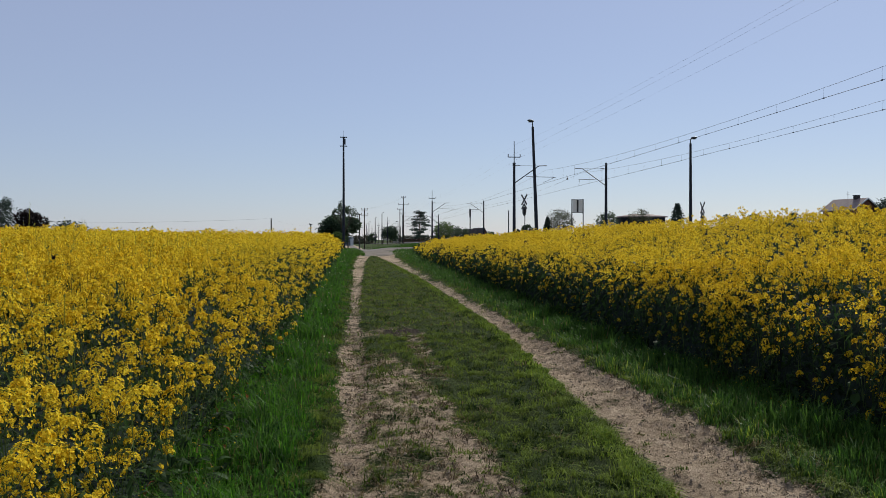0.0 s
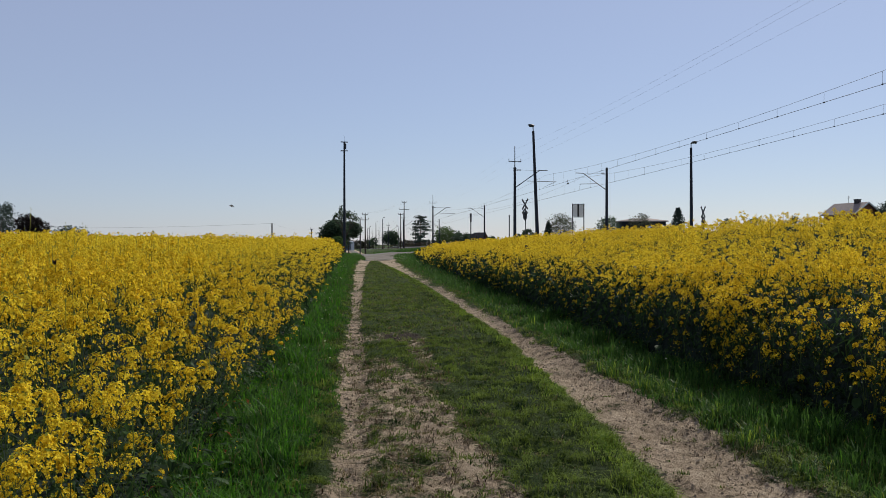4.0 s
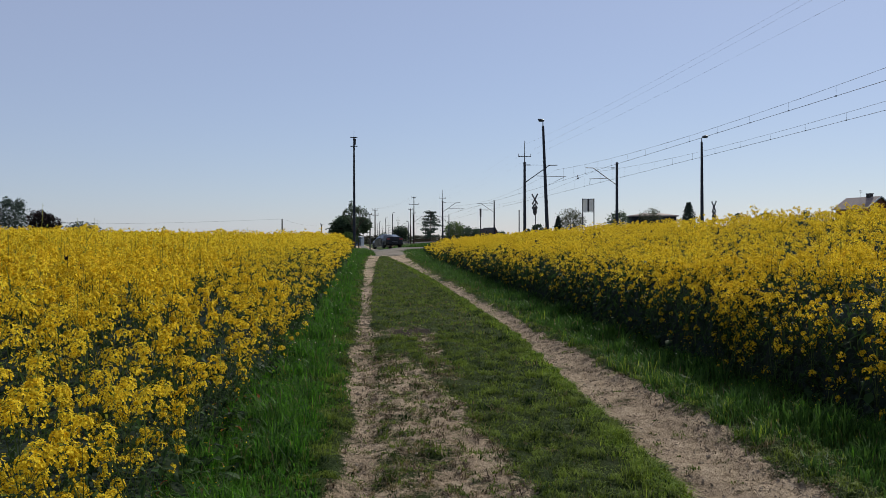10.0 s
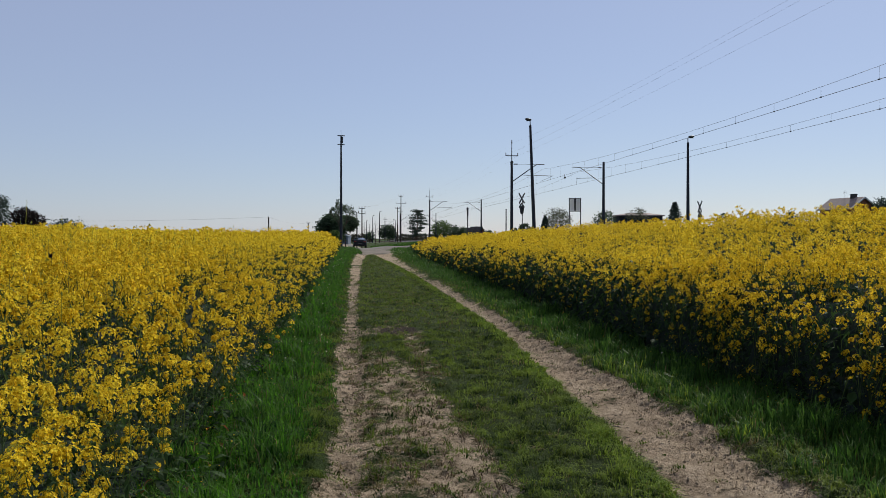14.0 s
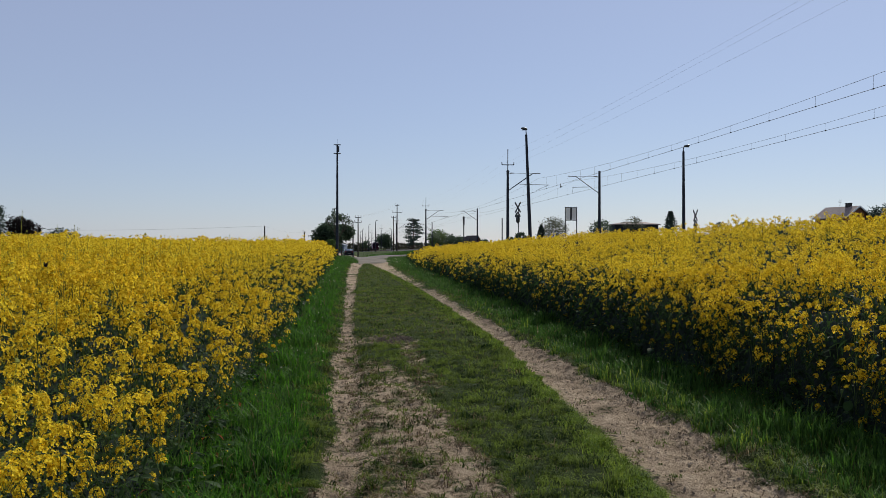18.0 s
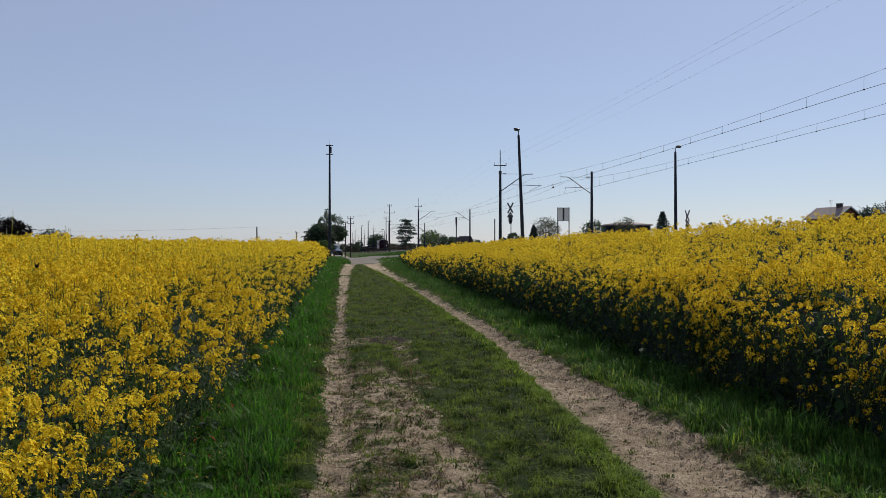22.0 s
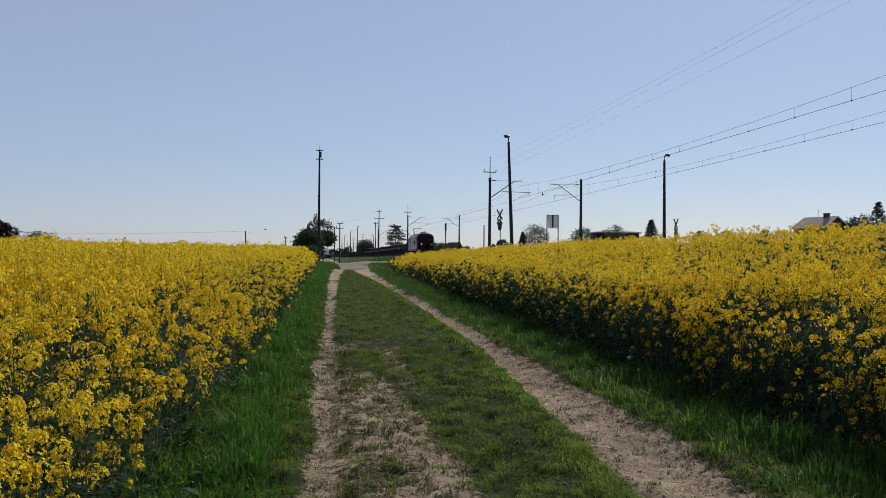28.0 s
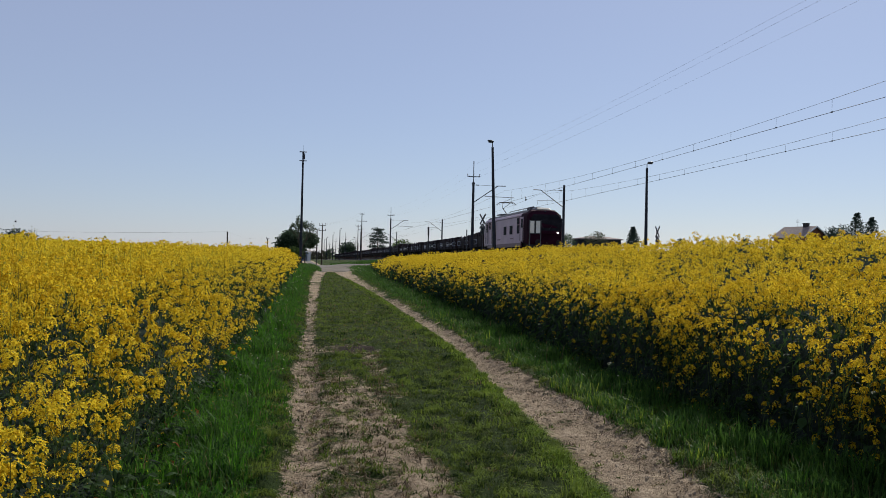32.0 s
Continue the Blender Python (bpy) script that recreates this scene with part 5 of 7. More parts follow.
def crossing_deck():
    """Concrete slabs between the rails where the road crosses."""
    ob = empty("crossing_deck", pose(22.2, CROSS_Y - 3.0, float(rail_z(CROSS_Y - 3.0))), "worn concrete slabs between the rails at the crossing", "crossing")
    for c in (-2.2, 2.2):
        for k in range(6):
            bm = bmesh.new()
            box(bm, c - 0.66, c + 0.66, -3.0 + k, -2.02 + k, -0.16, -0.01, 0.012)
            part("slab", bm, MAT["sleeper"], ob)
    for k in range(6):
        bm = bmesh.new()
        box(bm, -1.30, 1.30, -3.0 + k, -2.02 + k, -0.16, -0.01, 0.012)
        part("slab", bm, MAT["sleeper"], ob)


crossing_deck()

# ---------------------------------------------------------------- trees and shrubs
def limbs_mesh(bm, height_m, r, fork, count, spread, seed):
    rd = random.Random(seed)
    tips = []
    p = Vector((0, 0, -0.3))
    bend = Vector((rd.uniform(-0.05, 0.05), rd.uniform(-0.05, 0.05), 0))
    segs = 4
    pts = [p + Vector((bend.x * k, bend.y * k, (fork + 0.3) * k / segs)) * 1.0 for k in range(segs + 1)]
    for k in range(segs):
        rod(bm, pts[k], pts[k + 1], r * (1 - 0.1 * k), r * (1 - 0.1 * (k + 1)), 7)
    top = pts[-1]
    for k in range(count):
        a = 2 * math.pi * k / count + rd.uniform(-0.4, 0.4)
        up = rd.uniform(0.35, 1.0)
        end = top + Vector((math.cos(a) * spread * rd.uniform(0.5, 0.9), math.sin(a) * spread * rd.uniform(0.5, 0.9), (height_m - fork) * up))
        mid = top.lerp(end, 0.5) + Vector((0, 0, 0.12 * spread))
        rod(bm, top, mid, r * 0.5, r * 0.3, 5)
        rod(bm, mid, end, r * 0.3, r * 0.08, 5)
        tips.append(end)
        for j in range(2):
            e2 = mid + Vector((rd.uniform(-1, 1), rd.uniform(-1, 1), rd.uniform(0.1, 0.9))) * spread * 0.5
            rod(bm, mid, e2, r * 0.2, r * 0.05, 4)
            tips.append(e2)
    return tips


def leaf_cloud(centres, radii, per, size, squash=0.8, gaps=0.0, seed=1):
    """Many small leaves in uneven clumps."""
    g = np.random.default_rng(seed)
    out_v = []
    for c, r in zip(centres, radii):
        n = per
        d = unit(g.normal(size=(n, 3)))
        k = g.uniform(0.35, 1.0, (n, 1)) ** 0.6
        wob = 1 + 0.35 * np.sin(d[:, :1] * 5 + r) * np.cos(d[:, 1:2] * 6 + 2 * r) + 0.2 * np.sin(d[:, 2:3] * 9)
        p = np.asarray(c)[None] + d * k * r * wob * np.array([[1, 1, squash]])
        if gaps:
            p = p[g.uniform(size=len(p)) > gaps]
        n = len(p)
        a, b = frame_of(unit(g.normal(size=(n, 3)) + np.array([[0, 0, 0.4]])))
        L = size * g.uniform(0.6, 1.4, (n, 1))
        V, _ = quads_from(p, a * L, b * L * 0.55)
        out_v.append(V)
    V = np.concatenate(out_v)
    return V, np.arange(len(V)).reshape(-1, 4)


def tree(name, u, s, top, width, mat, label, clumps=14, per=170, leaf=0.16, fork=0.3, gaps=0.0, seed=1, squash=0.8, shape="round", trunk_r=None):
    g = z_at(u, s)
    h = top - g
    ob = empty(name, pose(u, s, g), label, "shrub" if fork < 0.12 else "tree", "")
    rd = random.Random(seed)
    bm = bmesh.new()
    tips = limbs_mesh(bm, h * 0.82, trunk_r or max(0.05, h * 0.025), h * fork, 5, width * 0.36, seed)
    part("trunk", bm, MAT["bark"], ob)
    centres, radii = [], []
    clumps = clumps * 2 if shape == "cone" else clumps
    per = per // 2 if shape == "cone" else per
    for k in range(clumps):
        f = (k + 0.5) / clumps
        if shape == "cone":
            zz = 0.04 * h + f * h * 0.94
            rr = width * 0.5 * (1 - f) ** 0.75 + 0.05 * width
            a = k * 2.4
            centres.append((math.cos(a) * rr * 0.5 * rd.uniform(0.6, 1.1), math.sin(a) * rr * 0.5 * rd.uniform(0.6, 1.1), zz))
            radii.append(max(rr * rd.uniform(0.42, 0.62), 0.12))
        else:
            a, el = k * 2.399, math.asin(-0.75 + 1.7 * f if -0.75 + 1.7 * f < 1 else 1)
            ch = (h - fork * h) * 0.5
            cz = fork * h + ch
            rr = rd.uniform(0.50, 0.78)
            centres.append((math.cos(a) * math.cos(el) * width * 0.5 * rr, math.sin(a) * math.cos(el) * width * 0.5 * rr, cz + math.sin(el) * ch * 0.72 * rd.uniform(0.8, 1.1)))
            radii.append(width * rd.uniform(0.15, 0.25))
    V, Q = leaf_cloud(centres, radii, int(per * 1.7), leaf * 0.72, squash, gaps, seed + 5)
    V[:, 2] = np.clip(V[:, 2], 0.05, h * 1.03)
    part("crown", mesh_np("crown", V, Q, [mat]), None, ob)
    return ob


def pine_tree(u, s, top, width, label, seed=3):
    g = z_at(u, s)
    h = top - g
    ob = empty("pine_tree", pose(u, s, g), label, "tree")
    bm = bmesh.new()
    rod(bm, (0, 0, -0.3), (0, 0, h * 0.97), h * 0.028, h * 0.006, 8)
    rd = random.Random(seed)
    cs, rs = [], []
    for k in range(8):
        f = 0.20 + 0.74 * k / 7
        wide = width * 0.5 * np.interp(f, [0.1, 0.3, 0.55, 0.8, 0.95], [0.75, 0.95, 0.95, 0.78, 0.40])
        for j in range(5 if k < 6 else 4):
            a = j * math.tau / 6 + k * 0.9 + rd.uniform(-0.5, 0.5)
            reach = wide * rd.uniform(0.62, 1.06)
            e = Vector((math.cos(a) * reach, math.sin(a) * reach, h * f + rd.uniform(-0.3, 0.45)))
            rod(bm, (0, 0, h * f - 0.4), e, 0.07, 0.02, 5)
            for q in (0.4, 0.7, 0.95):
                cs.append((e.x * q + rd.uniform(-0.3, 0.3), e.y * q, e.z + rd.uniform(-0.2, 0.3)))
                rs.append(width * rd.uniform(0.06, 0.13))
    part("trunk", bm, MAT["bark"], ob)
    V, Q = leaf_cloud(cs, rs, 44, 0.15, 0.55, 0.05, seed)
    part("crown", mesh_np("crown", V, Q, [MAT["needle"]]), None, ob)


def bare_tree(u, s, top, width, label, seed):
    """A small tree whose limbs show: forks into twigs that carry loose tufts of young leaves."""
    g = z_at(u, s)
    h = top - g
    ob = empty("half_bare_tree", pose(u, s, g), label, "tree")
    rd = random.Random(seed)
    bm = bmesh.new()
    tips = []

    def grow(a, d, length, r, depth):
        b = a + d * length
        b2 = a.lerp(b, 0.5) + Vector((rd.uniform(-1, 1), rd.uniform(-1, 1), 0)) * length * 0.08
        rod(bm, a, b2, r, r * 0.82, 6)
        rod(bm, b2, b, r * 0.82, r * 0.62, 6)
        if depth == 0:
            tips.append(b)
            return
        if depth <= 2:
            tips.append(b)
        for _ in range(3):
            a = rd.uniform(0, math.tau) if depth < 5 else _ * 2.1 + 0.3
            turn = Vector((math.cos(a), math.sin(a) * 0.7, rd.uniform(-0.1, 0.5)))
            grow(b, (d * 0.9 + turn * 0.85).normalized(), length * rd.uniform(0.60, 0.84), r * 0.60, depth - 1)
    grow(Vector((0, 0, -0.3)), Vector((0.06, 0, 1)).normalized(), h * 0.26, 0.15, 5)
    part("trunk", bm, MAT["bark"], ob)
    ok = [t for t in tips if t.z > h * 0.34]
    tall = max(t.z for t in ok)
    V, Q = leaf_cloud([(t.x, t.y, t.z) for t in ok], [rd.uniform(0.12, 0.30) for t in ok], 5, 0.055, 0.8, 0.1, seed)
    part("crown", mesh_np("crown", V, Q, [MAT["leaf_dark"]]), None, ob)
    sx = width / max(0.1, 2 * max(abs(t.x) for t in ok))
    for o in ob.children:
        o.scale = (sx, sx, h / tall)
    return ob


# by the tall mast
tree("dense_bush", -0.75, 120, 5.15, 4.4, MAT["leaf_dark"], "large dense dark green bush beside the road", 26, 260, 0.13, 0.05, seed=11)
tree("leafy_tree", 1.15, 122, 4.75, 3.4, MAT["leaf_dark"], "small dark green tree behind the mast", 22, 240, 0.12, 0.46, seed=13, trunk_r=0.10)
bare_tree(0.42, 112.5, 6.5, 4.1, "half-bare tree with dark limbs and a thin ragged crown", 12)
tree("pale_shrub", -0.4, 113, 2.75, 2.2, MAT["leaf_mid"], "light green shrub at the foot of the mast", 9, 160, 0.10, 0.04, seed=14)
tree("pale_shrub", -1.9, 112, 2.3, 1.8, MAT["leaf_mid"], "light green shrub behind the crop", 8, 140, 0.10, 0.04, seed=15)
# along the railway
pine_tree(28.4, 305, 11.7, 8.2, "dark pine with layered boughs beyond the tracks")
tree("round_tree", 24.9, 425, 8.0, 9.4, MAT["leaf_dark"], "distant round dark tree beside the line", 22, 260, 0.22, 0.05, seed=21)
tree("low_shrub", 16.0, 425, 4.6, 5.4, MAT["leaf_dark"], "distant low dark shrub", 9, 120, 0.2, 0.05, seed=22)
tree("leafy_bush", 32.0, 262, 6.7, 8.2, MAT["leaf_mid"], "broad ragged green bush beyond the tracks", 20, 150, 0.18, 0.10, 0.15, seed=23)
tree("leafy_bush", 36.6, 258, 5.3, 6.4, MAT["leaf_dark"], "dark low bush beyond the tracks", 10, 160, 0.2, 0.04, seed=24)
tree("low_shrub", 46.5, 262, 3.9, 4.0, MAT["leaf_dark"], "distant dark shrub between the houses", 9, 120, 0.18, 0.05, seed=26)
tree("low_shrub", 38.0, 180, 3.6, 3.0, MAT["leaf_dark"], "dark pointed shrub beyond the crossing", 9, 120, 0.14, 0.05, seed=27, shape="cone")
tree("low_shrub", 26.5, 120, 3.8, 2.3, MAT["leaf_dark"], "dark shrub beside the far track", 9, 140, 0.11, 0.05, seed=28)
tree("blossoming_tree", 36.9, 140, 6.8, 4.8, MAT["leaf_pale"], "round pale tree just coming into leaf", 28, 130, 0.085, 0.15, 0.2, seed=31)
tree("small_conifer", 34.6, 140, 5.3, 2.6, MAT["needle"], "small dark conifer beside a pale tree", 22, 130, 0.10, 0.06, seed=32, shape="cone")
tree("leafy_bush", 38.4, 120, 6.0, 3.6, MAT["leaf_dark"], "ragged green bush behind a railway mast", 14, 130, 0.10, 0.08, 0.1, seed=33)
tree("thuja", 53.2, 130, 7.3, 4.4, MAT["needle"], "dark pointed evergreen behind the crop", 24, 110, 0.12, 0.06, 0.1, seed=36, shape="cone")
tree("low_shrub", 52.9, 140, 4.6, 1.4, MAT["needle"], "small dark evergreen beside a shed", 9, 110, 0.09, 0.05, seed=35, shape="cone")
tree("garden_shrub", 53.6, 148, 7.5, 4.6, MAT["leaf_pale"], "light green shrub in front of a low shed", 12, 150, 0.10, 0.1, 0.1, seed=36)
tree("low_shrub", 33.0, 70, 3.95, 1.6, MAT["leaf_dark"], "dark low shrub beside the crossing sign", 8, 120, 0.08, 0.04, seed=37)
tree("low_shrub", 45.4, 90, 4.75, 2.6, MAT["leaf_mid"], "green shrub just above the crop", 9, 130, 0.09, 0.05, seed=38)
tree("low_shrub", 50.2, 90, 4.95, 2.4, MAT["leaf_dark"], "green shrub just above the crop", 9, 130, 0.09, 0.05, seed=39)
# by the house
tree("leafy_bush", 98.4, 143, 9.9, 6.2, MAT["needle"], "dark ragged bush beside the house", 20, 180, 0.14, 0.08, 0.05, seed=41)
tree("dark_conifer", 101.6, 142, 11.7, 7.0, MAT["needle"], "dark spiky conifer beside the house", 24, 130, 0.13, 0.05, 0.05, seed=42, shape="cone")
tree("dark_conifer", 104.6, 142, 11.0, 7.4, MAT["needle"], "dark spiky conifer beside the house", 24, 130, 0.13, 0.05, 0.05, seed=43, shape="cone")
# beyond the level field
tree("birch_tree", -42.3, 112, 7.4, 4.4, MAT["needle"], "slender tree with hanging dark foliage", 18, 170, 0.10, 0.12, 0.05, seed=51)
tree("copper_conifer", -38.4, 112, 5.7, 3.9, MAT["leaf_red"], "dark reddish spreading conifer", 16, 200, 0.12, 0.06, 0.0, seed=52)
tree("leafy_bush", -36.2, 120, 3.95, 5.6, MAT["needle"], "low ragged dark bush behind the crop", 16, 130, 0.11, 0.05, 0.1, seed=53)


def far_hedge():
    """A low uneven line of bushes where the land falls away."""
    g = np.random.default_rng(77)
    cs, rs = [], []
    for k in range(72):
        u = -6 + 0.86 * k + g.uniform(-0.4, 0.4)
        s = 445 + g.uniform(-6, 6)
        if TRACKS[0] - 3.2 < u < TRACKS[1] + 3.2:
            continue
        base = z_at(u, s)
        top = 2.5 + 0.45 * math.sin(k * 0.9) * math.sin(k * 0.37) + g.uniform(-0.2, 0.3)
        for f in (0.25, 0.6, 0.9):
            cs.append((u, s, base + (top - base) * f))
            rs.append(0.75 + g.uniform(0, 0.4))
    V, Q = leaf_cloud(cs, rs, 90, 0.20, 0.9, 0.0, 78)
    tagged(new("far_hedge", mesh_np("far_hedge", V, Q, [MAT["leaf_brown"]])), "low dark brownish hedge far along the railway", "hedge", kind="stuff")


far_hedge()


def verge_tussocks():
    """Rough grass between the road and the rails, and on the far verges."""
    heap = Heap()
    for u0, u1, s0, s1, n, L, half in ((6.0, 17.0, 82, 150, 9000, 0.3, 0.03), (-1.2, 1.7, 58, 112, 6000, 0.3, 0.02), (9.0, 15.5, 73, 74.2, 500, 0.25, 0.02), (3.6, 11.0, 79.5, 98, 6500, 0.42, 0.022)):
        u, s = scatter(n, u0, u1, s0, s1)
        keep = bumps2(u, s, 0.5) + 0.4 * bumps2(u, s, 1.7) > -0.5
        if u0 == 3.6:
            keep &= np.where(s < 82.5, np.hypot(u - 8.4, s - 82.5) < 2.6, u > np.interp(s, [82.5, 86], [5.6, 3.65]))
        u, s = u[keep], s[keep]
        blades(heap, u, s, land(u, s) - 0.01, L * rng.uniform(0.4, 1.2, len(u)), half, 0, 0.6)
    tagged(new("rough_grass", heap.mesh("rough_grass", GRASS_MATS)), "rough green grass between road and railway", "grass", kind="stuff")


verge_tussocks()

# ---------------------------------------------------------------- buildings
def gable_house(u, s, turn, length, width, wall_h, roof_h, label, roof="roof_tile", wall="plaster", chimney=True, windows=True, name="house", top=None):
    """A house; its ridge runs along local y."""
    g = z_at(u, s)
    if top:
        wall_h = top - g - roof_h + 0.1
    ob = empty(name, pose(u, s, g - 0.1, 0, 0, turn), label, "house", "")
    w, l = width / 2, length / 2
    bm = bmesh.new()
    prof = [(-w, 0), (w, 0), (w, wall_h), (0, wall_h + roof_h - 0.12), (-w, wall_h)]
    loft(bm, [[(x, y, z) for x, z in prof] for y in (-l, l)])
    part("wall", bm, MAT[wall], ob)
    for sx in (-1, 1):
        bm = bmesh.new()
        o = 0.45
        k = roof_h / w
        a = [(sx * 0.0, wall_h + roof_h), (sx * (w + o), wall_h - o * k), (sx * (w + o), wall_h - o * k - 0.14), (0.0, wall_h + roof_h - 0.14)]
        loft(bm, [[(x, y, z) for x, z in a] for y in (-l - 0.4, l + 0.4)])
        slope = part("roof_slope", bm, MAT[roof], ob)
        for y in (-l - 0.43, l + 0.43):
            bm = bmesh.new()
            loft(bm, [[(x, y + d, z + (0.03 if i < 2 else -0.10)) for i, (x, z) in enumerate(a)] for d in (-0.06, 0.06)])
            part("barge_board", bm, MAT["sign_white" if roof == "roof_tile" else "dark_roof"], slope)
    if chimney:
        bm = bmesh.new()
        box(bm, -0.35, 0.35, -l * 0.40 - 0.5, -l * 0.40 + 0.5, wall_h + roof_h - 0.9, wall_h + roof_h + 0.5, 0.03)
        ch = part("chimney", bm, MAT["dark_roof"], ob)
        bm = bmesh.new()
        box(bm, -0.42, 0.42, -l * 0.40 - 0.57, -l * 0.40 + 0.57, wall_h + roof_h + 0.5, wall_h + roof_h + 0.6, 0.02)
        part("cap", bm, MAT["concrete"], ch)
        bm = bmesh.new()
        y = -l * 0.40 + 2.2
        rod(bm, (0, y, wall_h + roof_h - 0.1), (0, y, wall_h + roof_h + 1.4), 0.03)
        for k in range(4):
            rod(bm, (-0.35, y, wall_h + roof_h + 0.8 + 0.15 * k), (0.35, y, wall_h + roof_h + 0.8 + 0.15 * k), 0.015)
        part("aerial", bm, MAT["steel"], ob)
    if windows:
        for y in np.linspace(-l * 0.6, l * 0.6, 3):
            for sx in (-1, 1):
                bm = bmesh.new()
                box(bm, sx * w - 0.05, sx * w + 0.05, y - 0.6, y + 0.6, 0.95, 2.2, 0.02)
                wnd = part("window", bm, MAT["sign_white"], ob)
                bm = bmesh.new()
                box(bm, sx * (w + 0.02) - 0.05, sx * (w + 0.02) + 0.05, y - 0.5, y + 0.5, 1.05, 2.1)
                part("pane", bm, MAT["glass"], wnd)
        for sy in (1,):
            bm = bmesh.new()
            box(bm, -0.6, 0.6, sy * l - 0.05, sy * l + 0.05, wall_h + 0.3, wall_h + 1.4, 0.02)
            wnd = part("window", bm, MAT["sign_white"], ob)
            bm = bmesh.new()
            box(bm, -0.5, 0.5, sy * (l + 0.02) - 0.05, sy * (l + 0.02) + 0.05, wall_h + 0.4, wall_h + 1.3)
            part("pane", bm, MAT["glass"], wnd)
    return ob


gable_house(94.25, 148.4, 9.5, 7.8, 5.6, 4.4, 1.9, "pale brown-roofed brick house with white gable edges above the crop", wall="brick", top=9.0)
gable_house(39.9, 262, 70, 3.2, 3.0, 1.4, 1.6, "distant dark-roofed house beyond the railway", "dark_roof", "brick", False, False, top=4.5)
aerial_house = gable_house(43.4, 265, 40, 3.8, 3.4, 1.5, 2.0, "distant dark-roofed house with an aerial", "dark_roof", "brick", False, False, top=4.9)
bm = bmesh.new()
for foot in (-0.42, 0.42):
    rod(bm, (foot, 0, 3.35), (foot * 0.12, 0, 5.3), 0.06, 0.05, 6)
rod(bm, (-0.3, 0, 4.1), (0.3, 0, 4.1), 0.04, 0.04, 6)
rod(bm, (-0.2, 0, 4.7), (0.5, 0, 4.9), 0.035, 0.03, 6)
part("aerial", bm, MAT["steel"], aerial_house)
gable_house(28.0, 432, 15, 2.6, 2.2, 1.9, 0.7, "tiny whitewashed hut far along the railway", "dark_roof", "plaster", False, False, name="hut", top=1.9)


def flat_shed():
    u, s = 55.0, 152.0
    g = 6.1 - 4.55
    ob = empty("flat_roofed_shed", pose(u, s, g, 0, 0, -6), "low grey shed with a pale flat roof edge", "shed")
    bm = bmesh.new()
    box(bm, -4.0, 4.0, -2.5, 2.5, -1.2, 3.9, 0.02)
    part("wall", bm, MAT["concrete"], ob)
    bm = bmesh.new()
    loft(bm, [[(-4.4, -2.9, 3.9), (4.4, -2.9, 3.9), (4.4, 2.9, 3.9), (-4.4, 2.9, 3.9)], [(-4.3, -2.8, 4.1), (4.3, -2.8, 4.1), (4.3, 2.8, 4.1), (-4.3, 2.8, 4.1)], [(-1.6, -0.6, 4.55), (1.6, -0.6, 4.55), (1.6, 0.6, 4.55), (-1.6, 0.6, 4.55)]])
    part("roof", bm, MAT["roof_tile"], ob)
    for x in (-2.4, 0.2, 2.4):
        bm = bmesh.new()
        box(bm, x - 0.6, x + 0.6, -2.54, -2.48, 2.0, 3.0, 0.01)
        part("window", bm, MAT["glass"], ob)


flat_shed()


def blue_garage():
    u, s = 2.2, 238.0
    g = z_at(u, s)
    ob = empty("metal_garage", pose(u, s, g, 0, 0, -12), "faded blue grey metal garage beyond the bend", "garage")
    m = surface("blue_grey_paint", (0.07, 0.10, 0.16), (0.10, 0.14, 0.20), 2, 0.6)
    bm = bmesh.new()
    box(bm, -1.1, 1.1, -2.2, 2.2, -0.2, 2.3, 0.03)
    part("body", bm, m, ob)
    for x in (-0.5, 0.5):
        bm = bmesh.new()
        box(bm, x - 0.48, x + 0.48, -2.24, -2.19, 0.05, 2.0, 0.01)
        door = part("door", bm, m, ob)
        bm = bmesh.new()
        box(bm, x - 0.03, x + 0.03, -2.28, -2.23, 0.9, 1.15)
        part("handle", bm, MAT["steel"], door)
    bm = bmesh.new()
    loft(bm, [[(-1.2, y, 2.3), (1.2, y, 2.3), (0, y, 2.65)] for y in (-2.35, 2.35)])
    part("roof", bm, m, ob)


blue_garage()

# ---------------------------------------------------------------- train and car
PAINT = {}
PAINT["pale"] = surface("pale_loco_paint", (0.43, 0.30, 0.35), (0.52, 0.37, 0.43), 0.8, 0.45, fine=30, bumps=0.05)
PAINT["red"] = surface("dark_red_paint", (0.019, 0.004, 0.010), (0.033, 0.006, 0.015), 1.0, 0.7, fine=30, bumps=0.05, gloss=0.05)
PAINT["plum"] = surface("plum_paint", (0.10, 0.03, 0.05), (0.15, 0.05, 0.07), 1.0, 0.4, fine=30, bumps=0.05)
PAINT["roof_pale"] = surface("pale_roof_unit", (0.10, 0.10, 0.105), (0.16, 0.16, 0.16), 2, 0.5)
PAINT["roof"] = surface("grey_roof_paint", (0.05, 0.045, 0.05), (0.10, 0.09, 0.095), 2, 0.6)
PAINT["bogie"] = surface("grimy_bogie", (0.018, 0.016, 0.015), (0.045, 0.04, 0.035), 4, 0.85)
PAINT["wagon"] = surface("grimy_wagon_paint", (0.016, 0.012, 0.014), (0.045, 0.030, 0.030), 1.6, 0.75, fine=18)
PAINT["wagon_blue"] = surface("faded_blue_panel", (0.17, 0.19, 0.26), (0.26, 0.28, 0.35), 2, 0.6)
# pale tone that paints sun glint onto the tops of the loads
PAINT["wagon_glint"] = surface("load_glint", (0.45, 0.45, 0.46), (0.66, 0.65, 0.65), 2, 0.45, 0.1)
PAINT["car_glass"] = glass_mat("coated_car_glass", (0.030, 0.034, 0.038), 0.10)
PAINT["car_glass"].node_tree.nodes["Principled BSDF"].inputs["IOR"].default_value = 2.0
